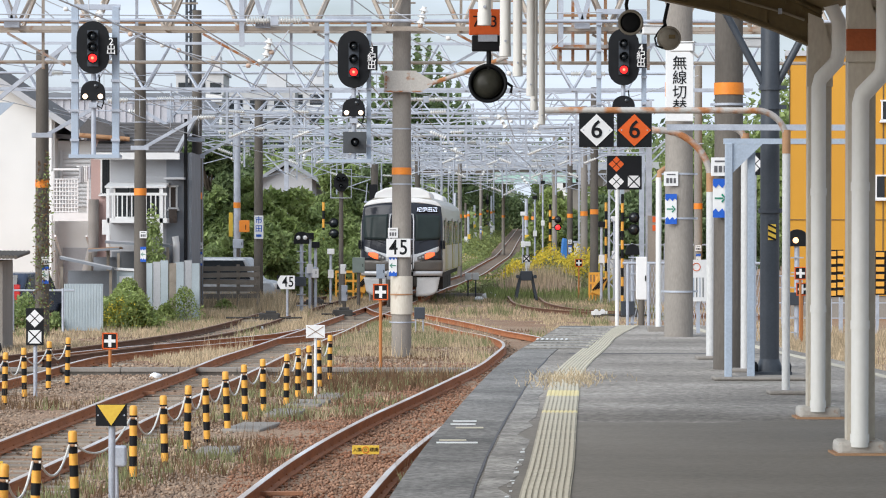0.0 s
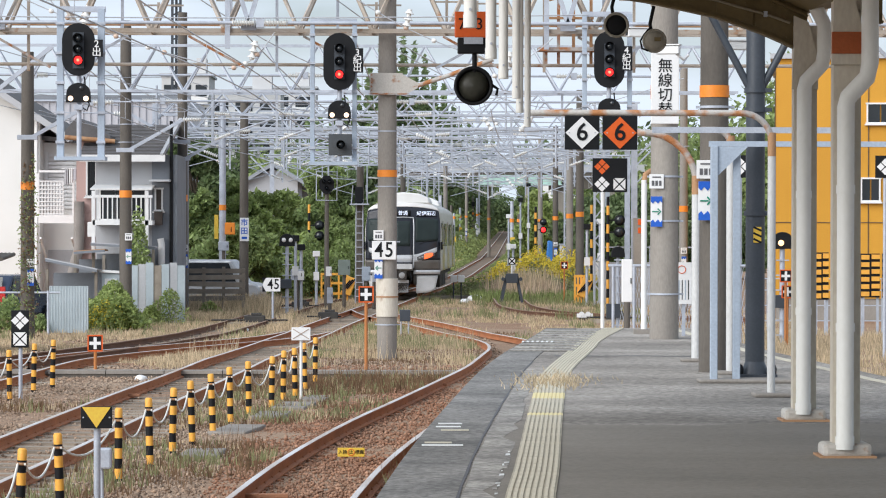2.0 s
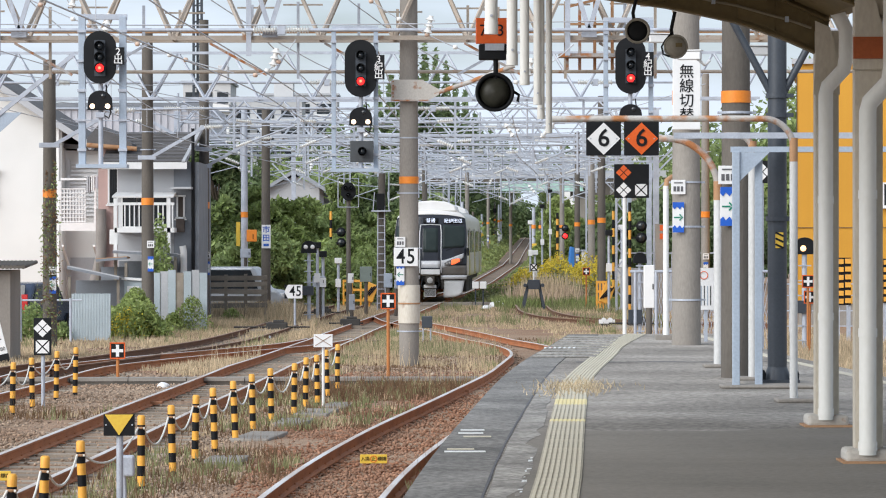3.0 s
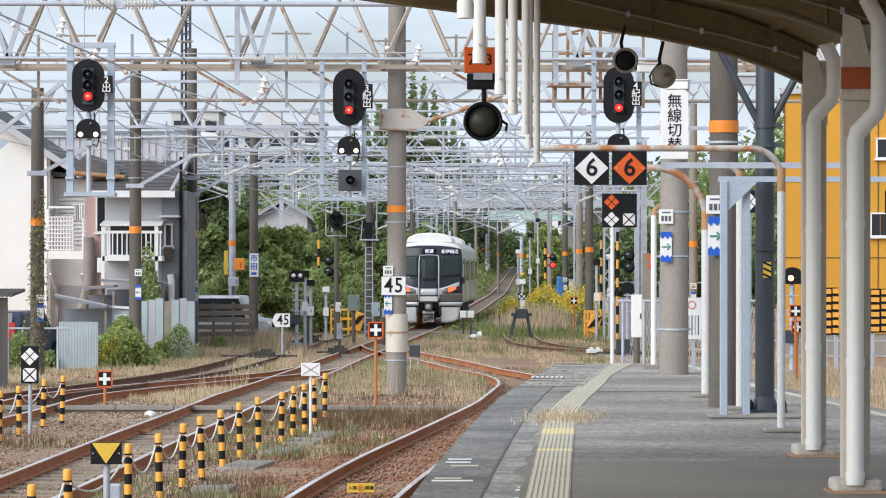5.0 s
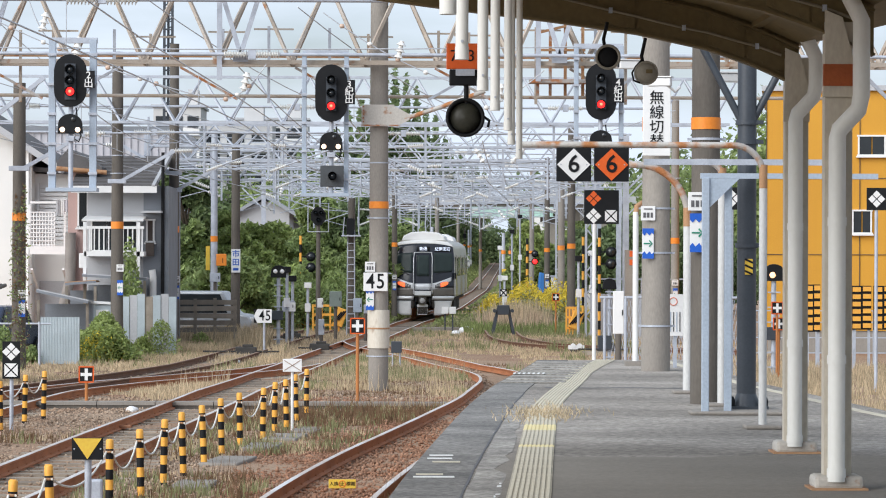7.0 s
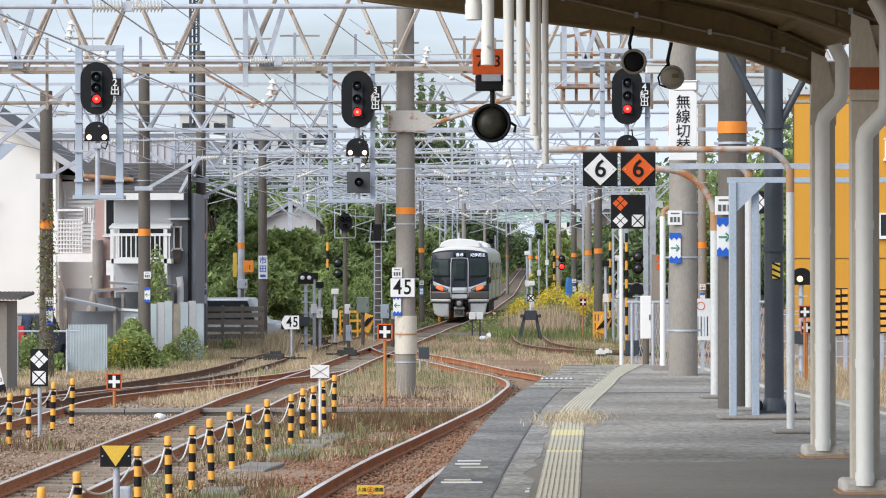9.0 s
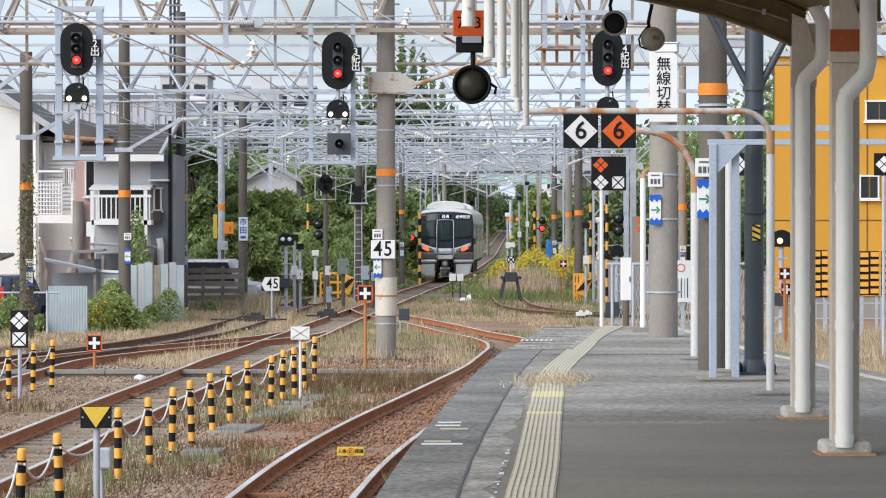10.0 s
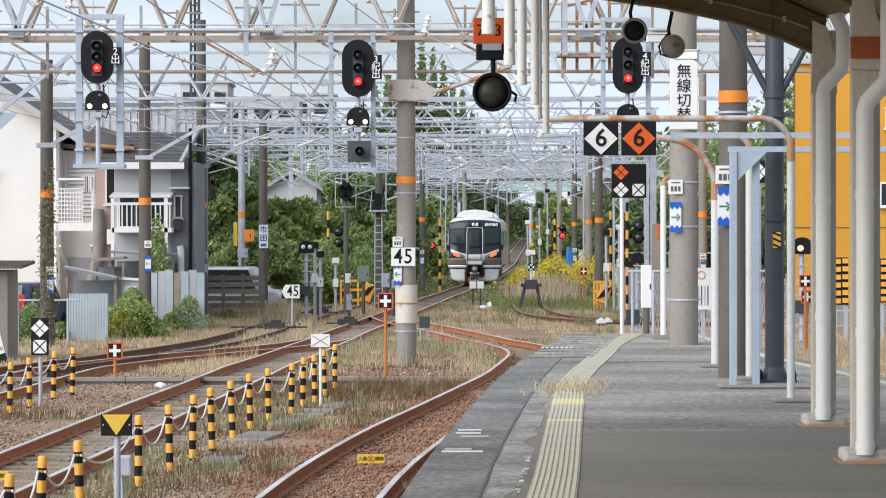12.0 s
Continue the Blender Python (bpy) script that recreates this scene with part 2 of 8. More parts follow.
# ---- mesh helpers ----
class Mesh:
    """Collects vertices and faces of one mesh."""
    def __init__(self):
        self.v, self.f, self.s = [], [], []

    def add(self, vs, fs, smooth=False):
        n = len(self.v)
        self.v += [tuple(p) for p in vs]
        self.f += [tuple(i + n for i in q) for q in fs]
        self.s += [smooth] * len(fs)
        return self

    def box(self, c, size, rot=None):
        sx, sy, sz = (s / 2 for s in size)
        vs = [Vector((x, y, z)) for x in (-sx, sx) for y in (-sy, sy) for z in (-sz, sz)]
        if rot:
            e = Euler([radians(a) for a in rot]).to_matrix()
            vs = [e @ p for p in vs]
        return self.add([p + Vector(c) for p in vs], [(0, 1, 3, 2), (4, 6, 7, 5), (0, 4, 5, 1), (2, 3, 7, 6), (0, 2, 6, 4), (1, 5, 7, 3)])

    def span(self, lo, hi):
        return self.box([(a + b) / 2 for a, b in zip(lo, hi)], [b - a for a, b in zip(lo, hi)])

    def _axes(self, p, q):
        d = (Vector(q) - Vector(p)).normalized()
        up = Vector((0, 0, 1)) if abs(d.z) < 0.95 else Vector((0, 1, 0))
        a = d.cross(up).normalized()
        return d, a, a.cross(d)

    def beam(self, p, q, w, h):
        d, a, b = self._axes(p, q)
        vs = [Vector(e) + a * x * w / 2 + b * y * h / 2 for e in (p, q) for x, y in ((-1, -1), (1, -1), (1, 1), (-1, 1))]
        return self.add(vs, [(0, 3, 2, 1), (4, 5, 6, 7), (0, 1, 5, 4), (1, 2, 6, 5), (2, 3, 7, 6), (3, 0, 4, 7)])

    def cyl(self, p, q, r, r2=None, n=12, caps=True):
        r2 = r if r2 is None else r2
        d, a, b = self._axes(p, q)
        ring = [a * math.cos(2 * math.pi * i / n) + b * math.sin(2 * math.pi * i / n) for i in range(n)]
        vs = [Vector(p) + o * r for o in ring] + [Vector(q) + o * r2 for o in ring]
        self.add(vs, [(i, (i + 1) % n, n + (i + 1) % n, n + i) for i in range(n)], True)
        if caps:
            self.add(vs, [tuple(range(n))[::-1], tuple(range(n, 2 * n))])
        return self

    def tube(self, pts, r, n=8):
        pts = [Vector(p) for p in pts]
        rings = []
        for i, p in enumerate(pts):
            d = (pts[min(i + 1, len(pts) - 1)] - pts[max(i - 1, 0)]).normalized()
            up = Vector((0, 0, 1)) if abs(d.z) < 0.9 else Vector((0, 1, 0))
            if rings:
                up = last
            a = d.cross(up).normalized()
            last = a.cross(d)
            rr = r[i] if isinstance(r, (list, tuple)) else r
            rings.append([p + (a * math.cos(2 * math.pi * k / n) + last * math.sin(2 * math.pi * k / n)) * rr for k in range(n)])
        vs = [p for g in rings for p in g]
        fs = [(i * n + k, i * n + (k + 1) % n, (i + 1) * n + (k + 1) % n, (i + 1) * n + k) for i in range(len(pts) - 1) for k in range(n)]
        self.add(vs, fs, True)
        m = (len(pts) - 1) * n
        return self.add(vs, [tuple(range(n))[::-1], tuple(range(m, m + n))])

    def prism(self, outline, y0, y1):
        """A plate whose outline lies in x, z; from y0 to y1."""
        n = len(outline)
        vs = [(x, y0, z) for x, z in outline] + [(x, y1, z) for x, z in outline]
        return self.add(vs, [tuple(range(n)), tuple(range(2 * n - 1, n - 1, -1))] + [(i, n + i, n + (i + 1) % n, (i + 1) % n) for i in range(n)])

    def slab(self, outline, z0, z1):
        """A slab whose outline lies in x, y."""
        n = len(outline)
        vs = [(x, y, z0) for x, y in outline] + [(x, y, z1) for x, y in outline]
        return self.add(vs, [tuple(range(n))[::-1], tuple(range(n, 2 * n))] + [(i, (i + 1) % n, n + (i + 1) % n, n + i) for i in range(n)])

    def lathe(self, c, prof, n=16, axis='z'):
        """prof: radius and height pairs, turned about an axis through c."""
        vs = []
        for r, h in prof:
            for i in range(n):
                a = 2 * math.pi * i / n
                x, y = r * math.cos(a), r * math.sin(a)
                o = (x, y, h) if axis == 'z' else ((x, h, y) if axis == 'y' else (h, x, y))
                vs.append(Vector(c) + Vector(o))
        m = len(prof)
        self.add(vs, [(j * n + i, j * n + (i + 1) % n, (j + 1) * n + (i + 1) % n, (j + 1) * n + i) for j in range(m - 1) for i in range(n)], True)
        return self.add(vs, [tuple(range(n))[::-1], tuple(range((m - 1) * n, m * n))])

    def data(self, name, mat):
        me = bpy.data.meshes.new(name)
        me.from_pydata(self.v, [], self.f)
        me.polygons.foreach_set("use_smooth", self.s)
        b = bmesh.new()
        b.from_mesh(me)
        bmesh.ops.recalc_face_normals(b, faces=b.faces) if len(b.faces) < 20000 else None
        b.to_mesh(me)
        b.free()
        me.materials.append(mat)
        return me


def part(name, m, mat, parent, label="", bevel=0.0):
    """One mesh object under a thing or a part."""
    ob = new(name, m.data(name, mat))
    ob.parent = parent
    if label:
        ob["label"] = label
    if bevel:
        b = ob.modifiers.new("edges", 'BEVEL')
        b.width, b.segments, b.limit_method, b.angle_limit = bevel, 2, 'ANGLE', radians(40)
    return ob


def thing(name, at, label, category, group="", kind="", rz=0.0):
    ob = new(name)
    ob.matrix_basis = pose(*at, 0, 0, rz)
    ob.empty_display_size = 0.2
    return tagged(ob, label, category, group, kind)


def solid(name, m, mat, label, category, group="", kind="", at=(0, 0, 0), bevel=0.0, rz=0.0):
    ob = part(name, m, mat, None, "", bevel)
    ob.matrix_basis = pose(*at, 0, 0, rz)
    return tagged(ob, label, category, group, kind)


def words(name, text, size, at, mat, parent, rot=(90, 0, 0), depth=0.002, space=1.0, bold=0.0, wide=1.0, letter=1.0):
    """Raised lettering as a mesh under its sign, centred at a place in the sign's space."""
    cu = bpy.data.curves.new(name, 'FONT')
    cu.body, cu.size, cu.extrude, cu.align_x, cu.align_y = text, size, depth, 'CENTER', 'CENTER'
    cu.space_line, cu.offset, cu.space_character = space, bold, letter
    cu.resolution_u = 3
    tmp = bpy.data.objects.new(name, cu)
    scene.collection.objects.link(tmp)
    bpy.context.view_layer.update()
    me = bpy.data.meshes.new_from_object(tmp.evaluated_get(bpy.context.evaluated_depsgraph_get()))
    bpy.data.objects.remove(tmp)
    me.materials.clear()
    me.materials.append(mat)
    ob = new(name, me)
    ob.parent = parent
    ob.matrix_basis = pose(*at, *rot) @ Matrix.Diagonal((wide, 1, 1, 1))
    return ob


def smooth_path(keys, step=1.0):
    """Points along a smooth line through (y, x) keys, by y."""
    ys = np.array([k[0] for k in keys], float)
    xs = np.array([k[1] for k in keys], float)
    sl = np.gradient(xs, ys)
    out = []
    for y in np.arange(ys[0], ys[-1] + 1e-6, step):
        i = min(np.searchsorted(ys, y, side='right') - 1, len(ys) - 2)
        h = ys[i + 1] - ys[i]
        t = (y - ys[i]) / h
        out.append((float((2*t**3-3*t*t+1)*xs[i] + (t**3-2*t*t+t)*h*sl[i] + (-2*t**3+3*t*t)*xs[i+1] + (t**3-t*t)*h*sl[i+1]), float(y)))
    return out


# ---- ground, tracks, platform ----
GROUND = ((0, 0), (55, 0), (75, -.25), (95, -.33), (115, -.36), (140, -.47), (175, -.48), (250, -.42), (350, .3), (450, 1.1), (600, 2.5), (900, 5), (3000, 20))


def zg(y):
    """Height of the rail level along the yard."""
    return float(np.interp(y, [g[0] for g in GROUND], [g[1] for g in GROUND]))


BED = -0.16      # formation below the rail tops
PZ = 0.89        # platform height


def ground_sheet():
    m = Mesh()
    ys = [-60, -20, 0, 10] + [15 + 0.8 * i for i in range(100)] + [96 + 4 * i for i in range(40)] + [260, 300, 350, 450, 600, 900, 1500, 3000]
    xs = [-1500, -400, -120, -60, -35, -20] + [-14 + 0.5 * i for i in range(48)] + [12, 16, 24, 40, 80, 200, 500, 1500]
    for y in ys:
        for x in xs:
            z = zg(max(y, 0)) + BED
            if 15 < y < 260 and -20 < x < 12:
                z += 0.035 * noise.noise((x * 0.9, y * 0.5, 0.0)) + 0.02 * noise.noise((x * 3.1, y * 2.2, 4.0))
            m.v.append((x, y, z))
    w = len(xs)
    for j in range(len(ys) - 1):
        for i in range(w - 1):
            m.f.append((j * w + i, j * w + i + 1, (j + 1) * w + i + 1, (j + 1) * w + i))
            m.s.append(True)
    return solid("ground", m, M_EARTH, "brown earth and old ballast with dry weeds", "ground", kind="structure")


ground_sheet()

TRACK_MAIN = ((14, -5.2), (27, -4.52), (32, -4.22), (42.6, -3.66), (50.4, -3.2), (60.2, -2.75), (76, -2.2), (94.6, -1.2), (107, -.42), (121, .41), (131, .93), (140, 1.53), (150, 2.15), (164, 3.13), (180, 4.0), (200, 5.0), (250, 7.5), (330, 11), (450, 16.2), (600, 23))
TRACK_PLATFORM = ((10, -1.9), (20, -1.42), (26.3, -1.03), (31.2, -.70), (37.7, -.05), (42.3, .54), (47.3, 1.17), (52.8, 1.82), (58.4, 2.24), (62, 2.46), (65.5, 2.52), (69, 2.38), (76, 1.65), (85, .55), (92, -.45), (99, -1.0))
TRACK_LEFT = ((30, -9.0), (40, -7.7), (45, -7.1), (49, -6.75), (55, -6.35), (60, -5.5), (65, -4.3), (71, -2.9), (76, -2.3))
TRACK_SIDING = ((54, -7.2), (62, -6.1), (70, -5.3), (80, -4.6), (92, -4.05), (104, -3.4), (114, -2.7))


def at_track(keys, y):
    """x and heading (dx by dy) of a track's centre line at y."""
    a = smooth_path(keys, 1.0)
    ys, xs = [p[1] for p in a], [p[0] for p in a]
    return float(np.interp(y, ys, xs)), float(np.interp(y + 1, ys, xs) - np.interp(y - 1, ys, xs)) / 2


RAIL_PROFILE = ((-.062, -.14), (.062, -.14), (.062, -.128), (.011, -.112), (.011, -.042), (.032, -.03), (.032, -.004), (-.032, -.004), (-.032, -.03), (-.011, -.042), (-.011, -.112), (-.062, -.128))


def sweep_rail(name, centre, side, parent, old=False):
    """One rail with its foot, web and head, and the worn strip along its top."""
    rail, top = Mesh(), Mesh()
    n = len(RAIL_PROFILE)
    pts = []
    for i, (x, y) in enumerate(centre):
        a, b = centre[max(i - 1, 0)], centre[min(i + 1, len(centre) - 1)]
        d = Vector((b[0] - a[0], b[1] - a[1])).normalized()
        pts.append((x + side * 0.5665 * d.y, y - side * 0.5665 * d.x, d))
    for x, y, d in pts:
        for u, h in RAIL_PROFILE:
            rail.v.append((x + u * d.y, y - u * d.x, zg(y) + h))
        for u, h in ((-.033, -.004), (.033, -.004), (.028, 0.0), (-.028, 0.0)):
            top.v.append((x + u * d.y, y - u * d.x, zg(y) + h))
    for i in range(len(pts) - 1):
        for k in range(n):
            rail.f.append((i * n + k, i * n + (k + 1) % n, (i + 1) * n + (k + 1) % n, (i + 1) * n + k))
            rail.s.append(False)
        for k in range(4):
            top.f.append((i * 4 + k, i * 4 + (k + 1) % 4, (i + 1) * 4 + (k + 1) % 4, (i + 1) * 4 + k))
            top.s.append(False)
    r = part("rail", rail, M_RAIL_OLD if old else M_RAIL, parent)
    part("rail_head", top, M_RAILTOP_OLD if old else M_RAILTOP, r, "dull rusted running surface" if old else "worn bright running surface")


SLEEPER = Mesh().box((0, 0, -.2), (2.1, 0.2, 0.12)).data("sleeper", M_SLEEPER)
CLIP = Mesh().tube([(-.05, -.03, -.15), (-.05, -.06, -.11), (0, -.07, -.095), (.05, -.06, -.11), (.05, -.03, -.15)], 0.013, 5).box((0, -.04, -.15), (.15, .14, .02)).data("rail_clip", M_RAIL)


def track(name, keys, label, sleepers_to, step=0.62, sink=0.0):
    t = thing(name, (0, 0, 0), label, "railway track", kind="structure")
    centre = smooth_path(keys, 0.5 if keys[-1][0] < 120 else 1.0)
    for side in (-1, 1):
        sweep_rail(name, centre, side, t, name == "track_siding")
    y = keys[0][0] + 0.3
    rnd = random.Random(len(name))
    while y < min(keys[-1][0], sleepers_to):
        x, s = at_track(keys, y)
        o = new("sleeper", SLEEPER)
        o.parent = t
        o.matrix_basis = pose(x, y, zg(y) - sink + rnd.uniform(-.012, .006), 0, 0, -math.degrees(math.atan(s)) + rnd.uniform(-1, 1))
        if y < 58:
            for side in (-.5665, .5665):
                for f in (-1, 1):
                    c = new("rail_clip", CLIP)
                    c.parent = t
                    c.matrix_basis = pose(x + side + f * 0.07, y - side * s, zg(y), 0, 0, 90 * f + 180)
        y += step
    return t


track("track_main", TRACK_MAIN, "rusty main line rails on old timber sleepers", 215)
track("track_platform", TRACK_PLATFORM, "curving rusty rails beside the platform edge", 70, 0.66, .035)
track("track_left", TRACK_LEFT, "rusty siding rails joining the main line", 74, 0.66)
track("track_siding", TRACK_SIDING, "disused dark rusty siding rails in dry grass", 112, 0.7)

# the platform: a body, a course of coping slabs along the edge and the walking surface
EDGE = ((-12, -1.45), (4, -.75), (10, -.47), (16.9, -.156), (19.8, 0.0), (27.4, .507), (33, .93), (37.9, 1.395), (41.4, 1.79), (46.4, 2.33))
edge = smooth_path(EDGE, 0.5)


STRIP = ((10, .62), (16.97, 0.749), (19.6, 0.913), (24.95, 1.229), (28.1, 1.421), (30.5, 1.565), (32.6, 1.747), (34.5, 1.94), (36.5, 2.162), (38.5, 2.383), (41, 2.638), (44, 3.038), (46.2, 3.365))


def platform():
    t = thing("platform", (0, 0, 0), "grey asphalt station platform with concrete edge slabs", "platform", kind="structure")
    right = [(9.6, -12.0), (8.0, 4.0), (5.9, 24.0), (5.2, 31.0), (4.72, 37.8), (4.5, 46.4)]
    body = Mesh().slab([(x + 0.1, y) for x, y in edge] + right[::-1], BED - 0.2, PZ - 0.03)
    part("platform_wall", body, M_CONC_DARK, t)
    top = Mesh().slab([(x + 0.475, y) for x, y in edge] + right[::-1], PZ - 0.028, PZ)
    part("walking_surface", top, M_ASPHALT, t, "worn grey asphalt")
    # coping slabs
    y = -12.0
    while y < 46.0:
        y2 = min(y + 1.0, 46.3)
        p, q = (np.interp([y, y2 - 0.012], [e[1] for e in edge], [e[0] for e in edge]))
        part("coping_slab", Mesh().slab([(p, y), (p + 0.465, y), (q + 0.465, y2 - 0.012), (q, y2 - 0.012)], PZ - 0.12, PZ + 0.003), M_COPING, t)
        y = y2
    # band of pale repair mortar and a dark joint between slabs and asphalt
    x_of = lambda y: float(np.interp(y, [e[1] for e in edge], [e[0] for e in edge]))
    ys = [17 + .6 * i for i in range(31)]
    part("joint", Mesh().slab([(x_of(y) + .466, y) for y in ys] + [(x_of(y) + .484 + .004 * math.sin(y * 3), y) for y in ys[::-1]], PZ + .001, PZ + .004), M_MARK, t, "dark open joint")
    ys = [17 + .5 * i for i in range(32)]
    part("repair_band", Mesh().slab([(x_of(y) + .498 + .006 * math.sin(y * 2.1), y) for y in ys] + [(min(x_of(y) + .72 + .06 * math.sin(y * 1.3) + .05 * math.sin(y * 4.1), at_track(STRIP, y)[0] - .19), y) for y in ys[::-1]], PZ + .0005, PZ + .003), M_REPAIR, t, "pale worn repair mortar")
    # smoother dry paving, canopy shade put into its darker brown, with uneven drip line
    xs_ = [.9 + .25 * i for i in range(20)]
    part("covered_paving", Mesh().slab([(x_of(y) + .49, y) for y in (-11, 0, 10, 16, 20, 23.6)] + [(x, 24.0 + .12 * math.sin(x * 2.3) + .06 * math.sin(x * 7.1)) for x in xs_] + [(5.7, 23.8), (7.6, 4.0), (9.2, -11)], PZ - .01, PZ + .0015), M_SHADED_PAVING, t, "dry brown-grey paving darkened by painted canopy shade")
    ys = [1.9 + .2 * i for i in range(14)]
    part("cross_joint", Mesh().slab([(x, 36.3 + .05 * math.sin(x * 5)) for x in ys] + [(x, 36.42 + .06 * math.sin(x * 7)) for x in ys[::-1]], PZ + .001, PZ + .004), M_MARK, t, "dark open joint")
    # pale line along the far side of the platform
    part("edge_line", Mesh().slab([(x - 0.35, y) for x, y in right[2:]] + [(x - 0.23, y) for x, y in right[:1:-1]], PZ + .001, PZ + 0.005), M_TACTILE, t, "faded cream edge line")
    return t


platform()

# tactile guide strip of ribbed blocks


def tactile():
    t = thing("tactile_strip", (0, 0, 0), "faded yellow ribbed tactile paving strip in the asphalt", "tactile paving", kind="structure")
    line = smooth_path(STRIP, 0.3)
    for i, ((x, y), (x2, y2)) in enumerate(zip(line, line[1:])):
        a = math.degrees(math.atan2(x - x2, y2 - y))
        m = Mesh().box((0, 0.15, 0.002), (0.298, 0.296, 0.012))
        new_block = 24.9 < y < 28.2
        ribs = Mesh()
        for k in range(8):
            ribs.box((-.126 + .036 * k, 0.15, 0.0105), (0.021, 0.285, 0.005))
        o = part("tactile_block", m, M_TACTILE_NEW if new_block and (y < 25.3 or y > 27.4) else M_TACTILE_BASE, t)
        o.matrix_basis = pose(x, y, PZ, 0, 0, a)
        part("ribs", ribs, M_TACTILE_NEW if new_block and (y < 25.3 or y > 27.4) else M_TACTILE, o, "pale raised ribs")


tactile()
for i in range(16):
    y = 16.9 + i * .27 + .07 * math.sin(i * 5.1)
    x = at_track(STRIP, y)[0] - .215 + .008 * math.sin(i * 2.7)
    w, l = .014 + .006 * math.sin(i * 3.3), .13 + .05 * math.sin(i * 1.9)
    solid("paint_dash", Mesh().slab([(x - w, y), (x + w * .8, y + .03), (x + w, y + l), (x - w * .6, y + l * .8)], 0, .003), M_REPAIR if i % 3 == 1 else M_WHITE, "short worn white paint dash on the platform", "painted mark", "painted dashes", at=(0, 0, PZ + .002))
# ---- poles, gantries and wires ----
def on_ground(x, y):
    return (x, y, zg(y) + BED)


def line_pole(x, y, h, r, label, mat, band=0.0, bands=(), z=None, ring=.2):
    """A concrete line pole with its painted ring and steel clamps."""
    t = thing("catenary_pole", (x, y, zg(y) + BED if z is None else z), label, "pole", "catenary poles")
    part("shaft", Mesh().cyl((0, 0, -.1), (0, 0, h), r, r * 0.84, 18), mat, t)
    taper = lambda q: r * (1 - 0.16 * q / h)
    if band:
        part("painted_ring", Mesh().cyl((0, 0, band - ring / 2), (0, 0, band + ring / 2), taper(band) + .008, None, 18, False), M_ORANGE, t, "orange painted ring")
    for b in bands:
        part("clamp", Mesh().cyl((0, 0, b - .013), (0, 0, b + .013), taper(b) + .012, None, 18).box((taper(b) + .03, 0, b), (.07, .04, .026)).box((-taper(b) - .02, 0, b), (.05, .04, .026)), M_GALV, t, "galvanised clamp")
    return t


def pole_plates(t, r, z_id, z_blue, dx=-.1, arrow='←'):
    """Number plate and blue-edged direction plate strapped to a pole."""
    a = part("number_plate", Mesh().box((dx, -r - .02, z_id), (.2, .012, .2)), M_PLATE, t, "white number plate", bevel=.004)
    for x_, z_, w, h in ((0, .06, .12, .016), (-.05, -.025, .035, .07), (0, -.025, .035, .07), (.05, -.025, .03, .07)):
        part("plate_mark", Mesh().box((dx + x_, -r - .029, z_id + z_), (w, .006, h)), M_MARK, a)
    b = part("direction_plate", Mesh().box((dx, -r - .02, z_blue), (.16, .012, .42)), M_PLATE, t, "white plate with wavy blue ends and a green arrow", bevel=.004)
    wave = [(-.08, -.21), (.08, -.21), (.08, -.12), (.05, -.15), (.02, -.11), (-.02, -.15), (-.05, -.11), (-.08, -.14)]
    for s in (1, -1):
        part("blue_end", Mesh().prism([(dx + x, z_blue + s * z) for x, z in wave][::s], -r - .034, -r - .028), M_BLUE, b)
    s = 1 if arrow == '→' else -1
    part("arrow", Mesh().prism([(dx - s * .06, z_blue + .008), (dx + s * .03, z_blue + .008), (dx + s * .03, z_blue - .008), (dx - s * .06, z_blue - .008)][::s], -r - .034, -r - .028)
         .prism([(dx + s * .065, z_blue), (dx + s * .02, z_blue + .05), (dx + s * .01, z_blue + .035), (dx + s * .045, z_blue), (dx + s * .01, z_blue - .035), (dx + s * .02, z_blue - .05)][::-s], -r - .034, -r - .028), M_GREEN, b)


